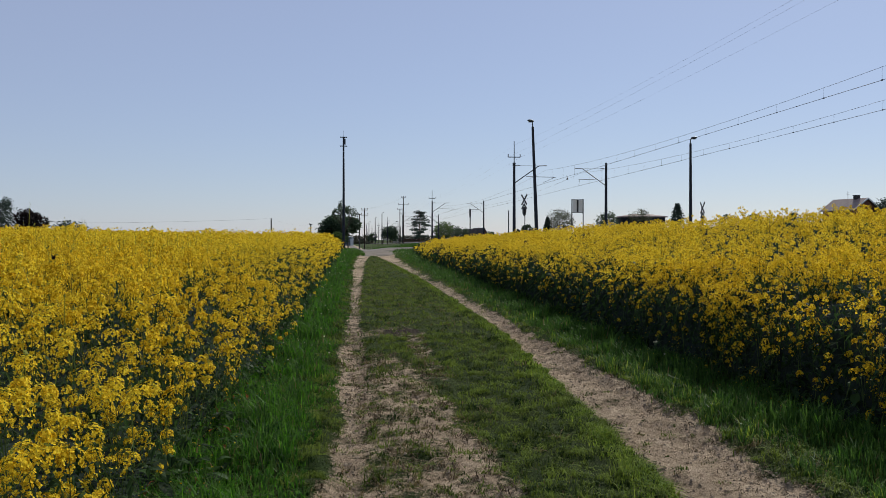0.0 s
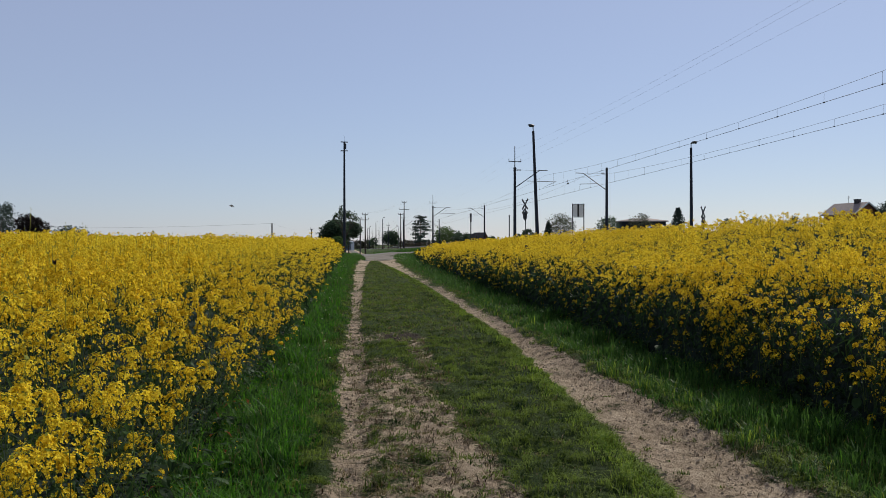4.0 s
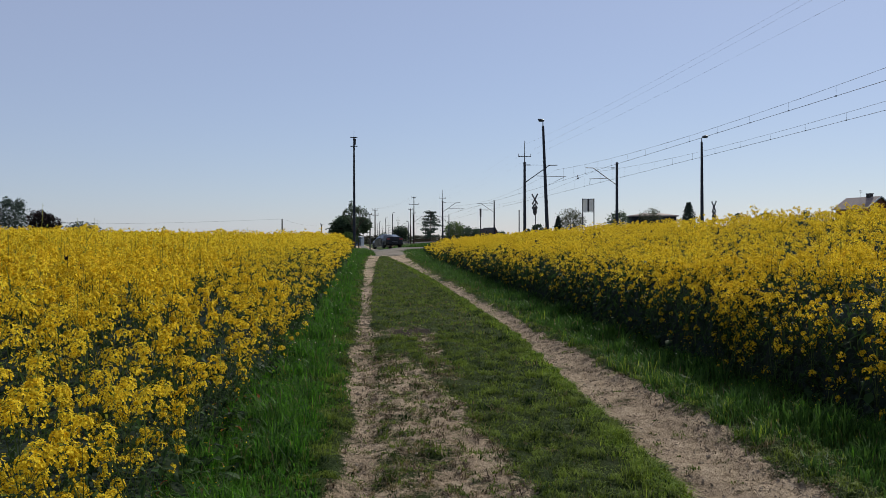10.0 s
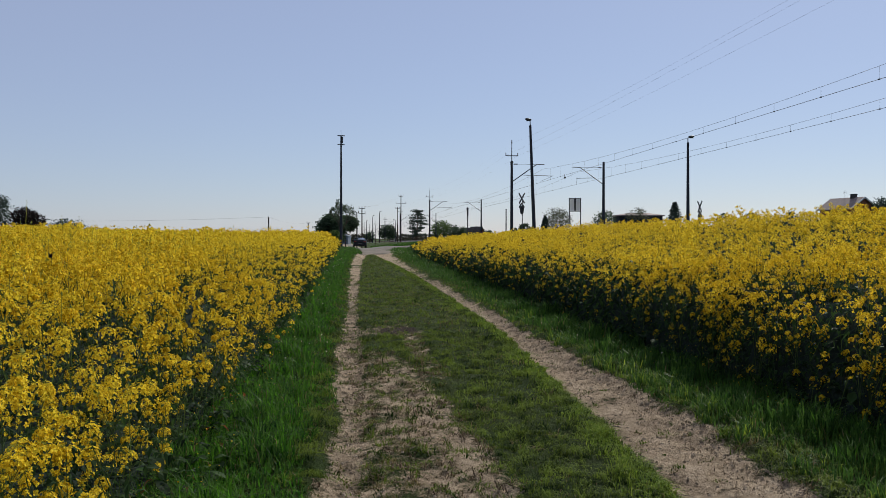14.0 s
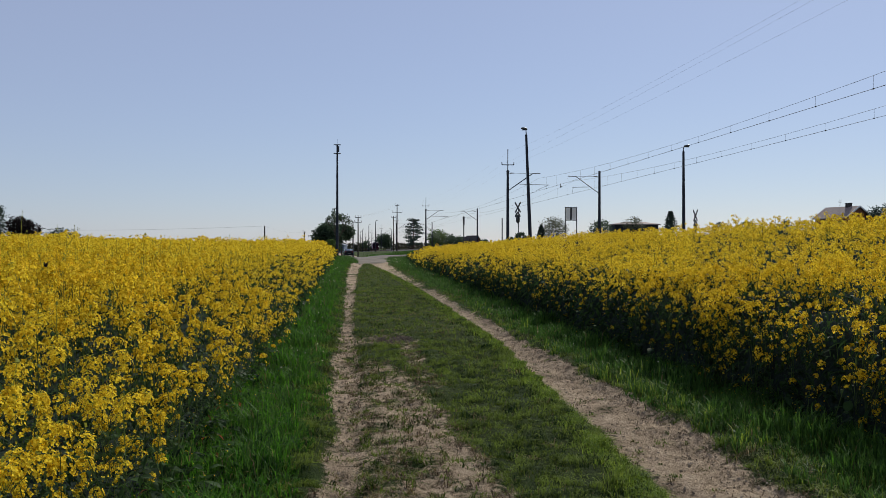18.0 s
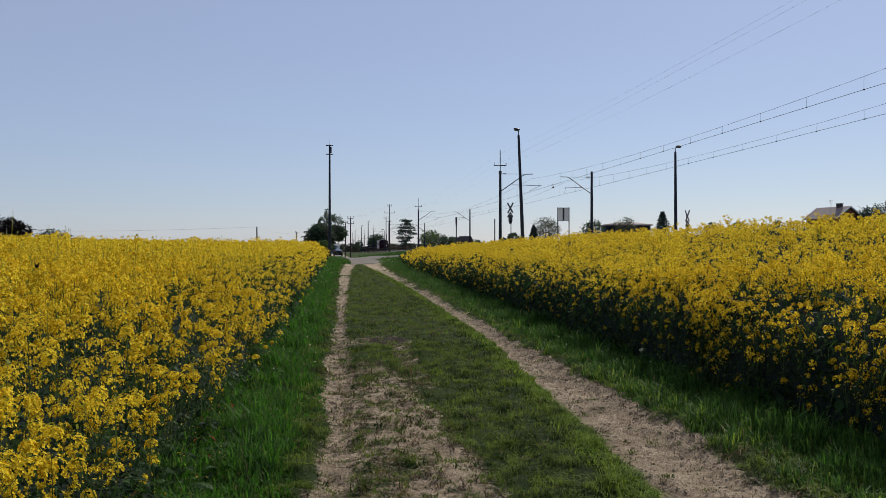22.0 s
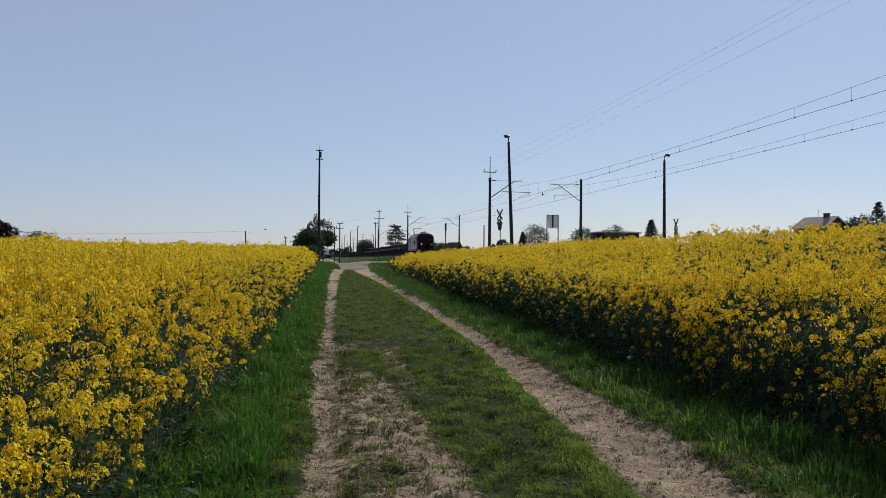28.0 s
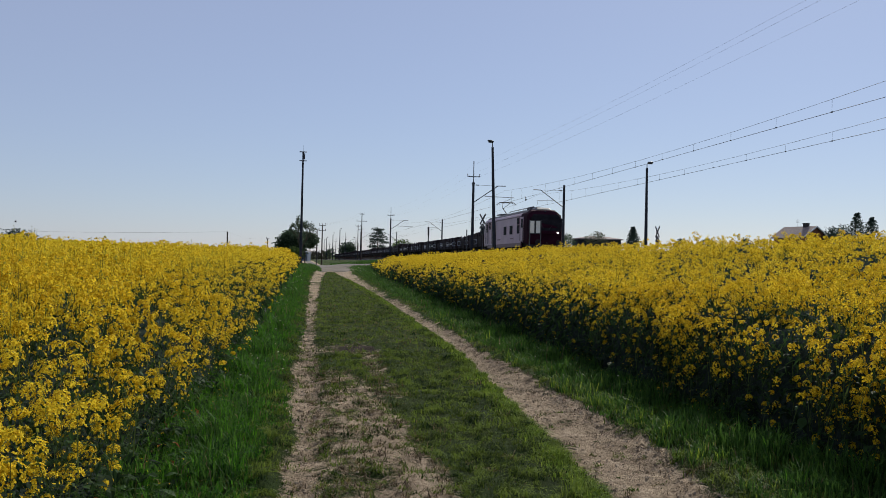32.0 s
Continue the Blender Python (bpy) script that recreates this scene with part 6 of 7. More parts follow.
PAINT["car"] = surface("black_car_paint", (0.006, 0.006, 0.008), (0.011, 0.011, 0.015), 1.0, 0.2, bumps=0, gloss=0.25)
PAINT["lamp_on"] = glow("lit_headlamp", (1.0, 0.94, 0.86), 6.0)
PAINT["tail"] = surface("tail_lamp_red", (0.12, 0.008, 0.008), (0.18, 0.012, 0.012), 5, 0.2, bumps=0)


def rail_wheel(bm, x, y, r):
    for dx, rr, w in ((0, r, 0.13), (-0.08 if x > 0 else 0.08, r + 0.03, 0.03)):
        bmesh.ops.create_cone(bm, cap_ends=True, segments=18, radius1=rr, radius2=rr, depth=w, matrix=Matrix.Translation((x + dx, y, r)) @ pose(0, 0, 0, 0, 90, 0))


def bogie(ob, y, axles, r, half):
    bm = bmesh.new()
    for x in (-1.05, 1.05):
        box(bm, x - 0.07, x + 0.07, y - half, y + half, r - 0.05, r + 0.32, 0.03)
    box(bm, -1.0, 1.0, y - 0.3, y + 0.3, r, r + 0.4, 0.03)
    part("bogie_frame", bm, PAINT["bogie"], ob)
    for ay in axles:
        bm = bmesh.new()
        for x in (-0.76, 0.76):
            rail_wheel(bm, x, y + ay, r)
        rod(bm, (-0.9, y + ay, r), (0.9, y + ay, r), 0.08, 0.08, 8)
        part("wheelset", bm, MAT["rail"], ob)
        for x in (-1.14, 1.14):
            bm = bmesh.new()
            box(bm, x - 0.06, x + 0.06, y + ay - 0.2, y + ay + 0.2, r - 0.16, r + 0.16, 0.04)
            part("axle_box", bm, PAINT["bogie"], ob)


def locomotive():
    """Local origin on the rail under the front end; the body reaches towards +y."""
    L = 17.4
    ob = empty("electric_locomotive", pose(TRACKS[0], 760, RAIL_Z), "modern electric locomotive, pale grey sides, dark red cab, headlamps lit", "locomotive")

    def ring(y, w, z_low, z_eave, z_roof, shrink=1.0):
        w *= shrink
        return [(-w, y, z_low), (w, y, z_low), (w, y, z_eave - 0.25), (w - 0.06, y, z_eave), (w - 0.42, y, z_roof - 0.10), (0.5, y, z_roof), (-0.5, y, z_roof), (-w + 0.42, y, z_roof - 0.10), (-w + 0.06, y, z_eave), (-w, y, z_eave - 0.25)]
    # car body between the cabs
    bm = bmesh.new()
    loft(bm, [ring(y, 1.49, 1.02, 3.45, 3.85) for y in (2.6, L - 2.4)])
    body = part("body", bm, PAINT["pale"], ob, "pale grey body side")
    # cabs
    for front in (True, False):
        bm = bmesh.new()
        ys = [2.6, 1.3, 0.75, 0.35, 0.05]
        lows, eaves, roofs, ws = (1.02, 1.0, 0.95, 0.9, 0.9), (3.45, 3.44, 3.35, 3.0, 2.2), (3.85, 3.85, 3.72, 3.30, 2.4), (1.49, 1.49, 1.47, 1.40, 1.28)
        rings = [ring(y if front else L - y + 0.1, w, a, b, c) for y, w, a, b, c in zip(ys, ws, lows, eaves, roofs)]
        loft(bm, rings)
        cab = part("cab", bm, PAINT["red"] if front else PAINT["pale"], ob, "dark red rounded cab" if front else "pale rear cab")
        if front:
            bm = bmesh.new()
            q = [(-1.24, 0.05, 1.95), (1.24, 0.05, 1.95), (1.34, 0.22, 3.02), (1.02, 0.36, 3.36), (-1.02, 0.36, 3.36), (-1.34, 0.22, 3.02)]
            loft(bm, [[(x, y - 0.05, z) for x, y, z in q], [(x * 0.98, y + 0.02, z) for x, y, z in q]])
            wind = part("windscreen", bm, MAT["dark_window"], cab, "black windscreen band")
            for sx in (-1, 1):
                bm = bmesh.new()
                rod(bm, (sx * 0.2, -0.03, 2.12), (sx * 0.75, 0.16, 2.85), 0.011)
                part("wiper", bm, MAT["black"], cab)
            bm = bmesh.new()
            box(bm, -1.15, 1.15, -0.06, 0.10, 1.72, 2.02, 0.04)
            part("lamp_band", bm, PAINT["red"], cab)
            for sx in (-1, 1):
                bm = bmesh.new()
                bmesh.ops.create_cone(bm, cap_ends=True, segments=14, radius1=0.06, radius2=0.06, depth=0.06, matrix=Matrix.Translation((sx * 0.92, -0.08, 1.87)) @ pose(0, 0, 0, 90))
                part("headlamp", bm, PAINT["lamp_on"], cab, "lit white headlamp")
            bm = bmesh.new()
            bmesh.ops.create_cone(bm, cap_ends=True, segments=12, radius1=0.06, radius2=0.06, depth=0.08, matrix=Matrix.Translation((0, 0.55, 3.60)) @ pose(0, 0, 0, 70))
            part("top_lamp", bm, MAT["glass"], cab, "unlit roof lamp")
        # cab side door and window
        for sx in (-1, 1):
            y0 = 1.75 if front else L - 2.45
            bm = bmesh.new()
            box(bm, sx * 1.50 - 0.02, sx * 1.50 + 0.02, y0, y0 + 0.75, 1.15, 3.2, 0.01)
            door = part("cab_door", bm, PAINT["pale"], ob)
            bm = bmesh.new()
            box(bm, sx * 1.52 - 0.015, sx * 1.52 + 0.015, y0 + 0.12, y0 + 0.63, 2.3, 3.05)
            part("door_window", bm, MAT["dark_window"], door)
            for k in (0.05, 0.70):
                bm = bmesh.new()
                rod(bm, (sx * 1.56, y0 + k - (0.12 if k < 0.3 else -0.12), 1.2), (sx * 1.56, y0 + k - (0.12 if k < 0.3 else -0.12), 2.5), 0.02)
                part("handrail", bm, MAT["steel"], ob)
    # plum blocks, side windows and grilles
    for sx in (-1, 1):
        for y0, y1, z0, z1, mat, nm in ((3.0, 3.85, 2.05, 3.25, "plum", "side_panel"), (11.6, 13.5, 1.15, 3.25, "plum", "side_panel")):
            bm = bmesh.new()
            box(bm, sx * 1.495 - 0.018, sx * 1.495 + 0.018, y0, y1, z0, z1, 0.008)
            part(nm, bm, PAINT[mat], ob, "plum coloured panel")
        for y0, y1, z0, z1 in ((3.05, 3.75, 1.85, 2.55), (3.05, 3.75, 2.65, 3.15), (5.4, 6.3, 1.85, 2.6), (7.6, 8.5, 1.85, 2.6)):
            bm = bmesh.new()
            box(bm, sx * 1.51 - 0.02, sx * 1.51 + 0.02, y0, y1, z0, z1, 0.01)
            part("side_window", bm, MAT["dark_window"], ob)
        for k in range(2):
            bm = bmesh.new()
            y = 13.8 + 1.2 * k
            box(bm, sx * 1.505 - 0.02, sx * 1.505 + 0.02, y, y + 0.8, 2.55, 3.25, 0.01)
            gr = part("grille", bm, PAINT["plum"], ob)
            for j in range(5):
                bm = bmesh.new()
                box(bm, sx * 1.53 - 0.015, sx * 1.53 + 0.015, y + 0.04, y + 0.76, 2.60 + 0.13 * j, 2.66 + 0.13 * j)
                part("louvre", bm, PAINT["bogie"], gr)
        bm = bmesh.new()
        box(bm, sx * 1.46 - 0.06, sx * 1.46 + 0.06, 2.4, L - 2.3, 0.72, 1.06, 0.03)
        part("skirt", bm, PAINT["plum"], ob)
        bm = bmesh.new()
        box(bm, sx * 1.50 - 0.012, sx * 1.50 + 0.012, 2.6, L - 2.4, 3.22, 3.32)
        part("stripe", bm, PAINT["plum"], ob)
        # markings too small to read: plain bars
        for y in (5.0, 9.8):
            bm = bmesh.new()
            box(bm, sx * 1.505 - 0.008, sx * 1.505 + 0.008, y, y + 1.1, 1.42, 1.52)
            part("marking", bm, PAINT["plum"], ob)
    # roof
    bm = bmesh.new()
    cover = [(1.30, 3.56), (1.09, 3.78), (0.5, 3.875), (-0.5, 3.875), (-1.09, 3.78), (-1.30, 3.56), (-1.05, 3.70), (1.05, 3.70)]
    loft(bm, [[(x, y, z) for x, z in cover] for y in (1.35, L - 1.25)])
    part("roof_cover", bm, PAINT["roof"], ob, "dark grimy roof")
    bm = bmesh.new()
    box(bm, -0.62, 0.62, 4.6, 12.6, 3.80, 3.93, 0.05)
    part("roof_hatch", bm, PAINT["roof"], ob)
    bm = bmesh.new()
    loft(bm, [[(-0.70, y, z), (0.70, y, z), (0.52, y, z + k), (-0.52, y, z + k)] for y, z, k in ((0.95, 3.70, 0.12), (1.25, 3.78, 0.20), (2.15, 3.82, 0.20), (2.35, 3.82, 0.06))])
    part("air_conditioner", bm, PAINT["roof_pale"], ob, "pale grey roof unit")
    for y in (3.5, 4.1):
        bm = bmesh.new()
        box(bm, -0.5, 0.5, y, y + 0.4, 3.82, 4.16, 0.05)
        part("roof_box", bm, PAINT["roof"], ob)
    for y in np.arange(5.2, 14.0, 1.7):
        bm = bmesh.new()
        for k in range(3):
            rod(bm, (0.35, y, 4.0 + 0.1 * k), (0.35, y, 4.06 + 0.1 * k), 0.09, 0.06, 8)
        part("insulator", bm, MAT["insulator"], ob)
    bm = bmesh.new()
    rod(bm, (0.35, 5.2, 4.32), (0.35, 13.7, 4.32), 0.03)
    part("busbar", bm, MAT["wire"], ob)
    # pantograph raised at the rear, one folded at the front
    wire = WIRE_Z - RAIL_Z - 0.03
    pan = part("pantograph", (lambda b: (box(b, -0.6, 0.6, 13.4, 15.2, 4.0, 4.10, 0.02), b)[1])(bmesh.new()), MAT["steel"], ob, "raised single-arm pantograph")
    bm = bmesh.new()
    rod(bm, (0, 13.6, 4.1), (0, 15.2, 4.75), 0.05, 0.04, 8)
    part("lower_arm", bm, MAT["steel"], pan)
    bm = bmesh.new()
    for sx in (-1, 1):
        rod(bm, (sx * 0.05, 15.2, 4.75), (sx * 0.35, 13.8, wire - 0.12), 0.028, 0.02, 8)
    part("upper_arm", bm, MAT["steel"], pan)
    bm = bmesh.new()
    for y in (13.55, 14.05):
        rod(bm, (-0.62, y, wire - 0.05), (0.62, y, wire - 0.05), 0.03, 0.03, 6)
        for sx in (-1, 1):
            rod(bm, (sx * 0.62, y, wire - 0.05), (sx * 0.95, y, wire - 0.27), 0.025, 0.02, 6)
    rod(bm, (-0.3, 13.55, wire - 0.10), (-0.3, 14.05, wire - 0.10), 0.025)
    rod(bm, (0.3, 13.55, wire - 0.10), (0.3, 14.05, wire - 0.10), 0.025)
    part("collector_head", bm, MAT["wire"], pan)
    # running gear
    for y in (4.1, L - 3.9):
        bogie(ob, y, (-1.4, 1.4), 0.58, 2.2)
    bm = bmesh.new()
    box(bm, -1.3, 1.3, 0.15, L, 0.75, 1.04, 0.04)
    part("underframe", bm, PAINT["bogie"], ob)
    bm = bmesh.new()
    box(bm, -1.1, 1.1, 7.2, 10.2, 0.35, 0.8, 0.05)
    part("transformer", bm, PAINT["bogie"], ob)
    bm = bmesh.new()
    loft(bm, [[(-1.3, -0.1, 0.22), (1.3, -0.1, 0.22), (1.3, -0.1, 0.75), (-1.3, -0.1, 0.75)], [(-1.35, 0.35, 0.22), (1.35, 0.35, 0.22), (1.35, 0.35, 0.9), (-1.35, 0.35, 0.9)]])
    part("snow_plough", bm, PAINT["bogie"], ob)
    for sx in (-1, 1):
        bm = bmesh.new()
        rod(bm, (sx * 0.875, -0.05, 1.05), (sx * 0.875, -0.5, 1.05), 0.09, 0.09, 10)
        rod(bm, (sx * 0.875, -0.5, 1.05), (sx * 0.875, -0.56, 1.05), 0.23, 0.23, 14)
        part("buffer", bm, PAINT["bogie"], ob)
    bm = bmesh.new()
    rod(bm, (0, -0.02, 1.02), (0, -0.35, 0.98), 0.05)
    part("coupling_hook", bm, PAINT["bogie"], ob)
    return ob


LOCO = locomotive()
WAGON_L = 14.6


def freight_wagon(kind_no):
    """A low-sided wagon of panels between posts; local origin at its front end on the rail."""
    L = WAGON_L - 1.0
    label = ("low dark freight wagon with white side markings", "low dark freight wagon carrying bundles topped with painted glints", "low dark freight wagon with faded blue side panels")[kind_no]
    ob = empty("freight_wagon", pose(TRACKS[0], 800, RAIL_Z), label, "freight wagon", "wagons of the train")
    bm = bmesh.new()
    box(bm, -1.3, 1.3, 0.5, 0.5 + L, 0.95, 1.22, 0.03)
    part("floor_frame", bm, PAINT["wagon"], ob)
    n = 6
    step = L / n
    for sx in (-1, 1):
        for k in range(n):
            bm = bmesh.new()
            y = 0.5 + k * step
            box(bm, sx * 1.34 - 0.03, sx * 1.34 + 0.03, y + 0.09, y + step - 0.09, 1.24, 1.80 if kind_no != 1 else 2.05, 0.012)
            panel = part("side_panel", bm, PAINT["wagon_blue"] if kind_no == 2 and k in (1, 4) else PAINT["wagon"], ob)
            bm = bmesh.new()
            box(bm, sx * 1.375 - 0.01, sx * 1.375 + 0.01, y + 0.12, y + step - 0.12, 1.70, 1.76)
            part("rib", bm, PAINT["wagon"], panel)
            if k % 2 == kind_no % 2:
                bm = bmesh.new()
                for z in (1.27, 1.72):
                    box(bm, sx * 1.385 - 0.008, sx * 1.385 + 0.008, y + 0.22, y + step - 0.22, z, z + 0.06)
                for q in (y + 0.22, y + step - 0.28):
                    box(bm, sx * 1.385 - 0.008, sx * 1.385 + 0.008, q, q + 0.06, 1.33, 1.72)
                part("panel_frame", bm, PAINT["wagon_blue"], panel, "faded pale panel frame")
            if kind_no != 1 and k in (1, 2, 4):
                for j in range(3):
                    bm = bmesh.new()
                    box(bm, sx * 1.38 - 0.006, sx * 1.38 + 0.006, y + 0.38 + 0.52 * j, y + 0.62 + 0.52 * j, 1.42, 1.62)
                    part("marking", bm, MAT["sign_grey"] if kind_no == 2 else MAT["sign_white"], panel)
        for k in range(n + 1):
            bm = bmesh.new()
            y = 0.5 + k * step
            box(bm, sx * 1.36 - 0.06, sx * 1.36 + 0.06, y - 0.04, y + 0.04, 0.98, 2.34 + 0.05 * ((k * 3 + kind_no) % 3 - 1), 0.015)
            part("stake", bm, PAINT["wagon"], ob)
    for y in (0.5, 0.5 + L):
        bm = bmesh.new()
        box(bm, -1.3, 1.3, y - 0.05, y + 0.05, 1.2, 2.32, 0.015)
        part("end_wall", bm, PAINT["wagon"], ob)
        for sx in (-1, 1):
            bm = bmesh.new()
            d = -1 if y < 2 else 1
            rod(bm, (sx * 0.875, y, 1.05), (sx * 0.875, y + d * 0.42, 1.05), 0.08, 0.08, 8)
            rod(bm, (sx * 0.875, y + d * 0.42, 1.05), (sx * 0.875, y + d * 0.48, 1.05), 0.22, 0.22, 12)
            part("buffer", bm, PAINT["bogie"], ob)
    # stacked loads of uneven height between the stakes
    rd = random.Random(kind_no + 4)
    for k in range(6):
        bm = bmesh.new()
        y = 0.75 + k * 2.25
        top = (2.62 - 0.09 * k if kind_no == 1 else 2.20 + rd.uniform(-0.16, 0.14))
        box(bm, -1.12, 1.12, y, y + 2.0, 1.24, top, 0.05)
        bundle = part("load_bundle", bm, PAINT["wagon"], ob)
        # thin pieces; the pale ones paint the sun's glint along the load tops
        for j in range(3):
            bm = bmesh.new()
            x = -0.75 + 0.75 * j + rd.uniform(-0.1, 0.1)
            w = rd.uniform(0.12, 0.30)
            box(bm, x - w, x + w, y + rd.uniform(0.0, 0.5), y + 2.0 - rd.uniform(0.0, 0.5), top + 0.004, top + rd.uniform(0.03, 0.09), 0.012)
            part("glint_piece", bm, PAINT["wagon_glint"] if kind_no == 1 or (j + k) % 3 == 0 else PAINT["wagon"], bundle, "pale piece painting the sun glint on the load" if kind_no == 1 or (j + k) % 3 == 0 else "")
    for y in (2.4, L - 1.4):
        bogie(ob, y, (-0.9, 0.9), 0.46, 1.35)
    bm = bmesh.new()
    box(bm, -0.5, 0.5, 5.6, 8.6, 0.55, 0.95, 0.04)
    part("brake_gear", bm, PAINT["bogie"], ob)
    return ob


WAGONS = []
_kinds = [freight_wagon(k) for k in range(3)]
_order = [1, 0, 0, 2, 0, 1, 2, 0, 0, 1, 0, 2, 0, 0, 1, 0, 2, 0, 1, 0, 0, 2, 0, 1]
_used = set()
for k in _order:
    if k in _used:
        WAGONS.append(copy_thing(_kinds[k], _kinds[k].matrix_world.copy()))
    else:
        _used.add(k)
        WAGONS.append(_kinds[k])


def saloon_car():
    """A dark saloon; the nose points to +y, origin on the road under its middle."""
    ob = empty("saloon_car", pose(40, 80, 2), "black four-door saloon car driving over the crossing", "car")
    # body section half-widths and heights along its length: y, half width, sill, shoulder
    secs = [(-2.25, 0.74, 0.42, 0.80), (-2.15, 0.84, 0.30, 0.98), (-1.4, 0.90, 0.24, 1.00), (0.0, 0.91, 0.22, 0.97), (1.1, 0.90, 0.22, 0.92), (1.9, 0.86, 0.24, 0.80), (2.25, 0.72, 0.34, 0.64)]
    bm = bmesh.new()
    loft(bm, [[(-w, y, lo), (w, y, lo), (w * 1.0, y, (lo + sh) / 2 + 0.08), (w * 0.93, y, sh), (0, y, sh + 0.03), (-w * 0.93, y, sh), (-w, y, (lo + sh) / 2 + 0.08)] for y, w, lo, sh in secs])
    body = part("body", bm, PAINT["car"], ob, smooth=False)
    cab = [(-1.98, 0.71, 0.98, 1.01), (-1.62, 0.69, 0.98, 1.13), (-1.28, 0.68, 0.98, 1.235), (-0.9, 0.66, 0.98, 1.315), (-0.2, 0.64, 0.97, 1.365), (0.45, 0.66, 0.96, 1.32), (1.2, 0.72, 0.92, 0.96)]
    bm = bmesh.new()
    loft(bm, [[(-w - 0.10, y, lo - 0.02), (w + 0.10, y, lo - 0.02), (w, y, hi - 0.06), (w - 0.14, y, hi), (-w + 0.14, y, hi), (-w, y, hi - 0.06)] for y, w, lo, hi in cab])
    part("cabin", bm, PAINT["car"], ob)
    # glass panes laid on the cabin
    def pane(name, q, off):
        b = bmesh.new()
        n = (Vector(q[1]) - Vector(q[0])).cross(Vector(q[2]) - Vector(q[0])).normalized() * off
        loft(b, [[Vector(p) + n for p in q], [Vector(p) - n * 0.5 for p in q]])
        part(name, b, PAINT["car_glass"], ob)
    # the rear window bends over from steep to flat
    bm = bmesh.new()
    curve = [(-1.96, 1.03), (-1.79, 1.09), (-1.62, 1.148), (-1.45, 1.200), (-1.28, 1.250), (-1.08, 1.296), (-0.92, 1.324)]
    loft(bm, [[(-0.58, y, z), (0.58, y, z), (0.57, y + 0.02, z - 0.03), (-0.57, y + 0.02, z - 0.03)] for y, z in curve])
    part("rear_window", bm, PAINT["car_glass"], ob, smooth=True)
    pane("windscreen", [(0.62, 1.10, 1.01), (-0.62, 1.10, 1.01), (-0.54, 0.52, 1.30), (0.54, 0.52, 1.30)], 0.012)
    for sx in (-1, 1):
        for y0, y1, t0, t1 in ((-1.3, -0.25, -0.95, -0.25), (-0.15, 1.0, -0.15, 0.42)):
            q = [(sx * 0.775, y0, 1.03), (sx * 0.775, y1, 1.0), (sx * 0.675, t1, 1.27), (sx * 0.675, t0, 1.27)]
            pane("side_window", q if sx > 0 else q[::-1], 0.012)
        b = bmesh.new()
        box(b, sx * 0.98 - 0.09, sx * 0.98 + 0.09, 0.72, 0.86, 0.96, 1.10, 0.03)
        part("wing_mirror", b, PAINT["car"], ob)
        b = bmesh.new()
        box(b, sx * 0.62 - 0.16, sx * 0.62 + 0.16, -2.26, -2.12, 0.74, 0.92, 0.03)
        part("tail_lamp", b, PAINT["tail"], ob, "red tail lamp")
        b = bmesh.new()
        box(b, sx * 0.60 - 0.17, sx * 0.60 + 0.17, 2.02, 2.22, 0.60, 0.74, 0.03)
        part("headlamp", b, MAT["glass"], ob)
        for y0, y1 in ((-1.05, -0.12), (-0.08, 0.95)):
            b = bmesh.new()
            box(b, sx * 0.915 - 0.012, sx * 0.915 + 0.012, y0, y1, 0.30, 0.93, 0.01)
            d = part("door", b, PAINT["car"], ob)
            b = bmesh.new()
            box(b, sx * 0.935 - 0.012, sx * 0.935 + 0.012, y0 + 0.08, y0 + 0.26, 0.78, 0.82)
            part("door_handle", b, MAT["rim"], d)
    b = bmesh.new()
    box(b, -0.26, 0.26, -2.30, -2.24, 0.52, 0.64)
    part("number_plate", b, MAT["sign_grey"], ob, "plain grey number plate")
    for y, nm in ((-2.24, "rear_bumper"), (2.18, "front_bumper")):
        b = bmesh.new()
        box(b, -0.80, 0.80, y - 0.08, y + 0.08, 0.28, 0.50, 0.05)
        part(nm, b, PAINT["car"], ob)
    wheels = []
    for y in (-1.35, 1.38):
        for sx in (-1, 1):
            b = bmesh.new()
            bmesh.ops.create_cone(b, cap_ends=True, segments=24, radius1=0.325, radius2=0.325, depth=0.21, matrix=pose(0, 0, 0, 0, 90, 0))
            bmesh.ops.bevel(b, geom=[e for e in b.edges if abs(e.verts[0].co.x - e.verts[1].co.x) < 1e-4], offset=0.03, segments=1, affect="EDGES")
            w = part("wheel", b, MAT["rubber"], ob)
            w.location = (sx * 0.79, y, 0.325)
            b = bmesh.new()
            bmesh.ops.create_cone(b, cap_ends=True, segments=20, radius1=0.215, radius2=0.215, depth=0.02, matrix=Matrix.Translation((sx * 0.105, 0, 0)) @ pose(0, 0, 0, 0, 90, 0))
            rim = part("rim", b, MAT["rim"], w)
            for k in range(5):
                b = bmesh.new()
                a = k * math.tau / 5
                rod(b, (sx * 0.12, 0, 0), (sx * 0.12, math.cos(a) * 0.2, math.sin(a) * 0.2), 0.025, 0.02, 5)
                part("spoke", b, MAT["rim"], w)
            wheels.append(w)
    return ob, wheels


CAR, CAR_WHEELS = saloon_car()

# ---------------------------------------------------------------- what moves
TRAIN_END_Y = 67.0      # front of the locomotive at the clip's end
TRAIN_SPEED = 21.6
TRAIN_T = (0, 8, 14, 16, 17, 18, 19, 20, 21, 22, 23, 24, 25, 26, 27, 28, 29, 30, 32)


def road_height(u, s):
    return z_at(u, s) + 0.065


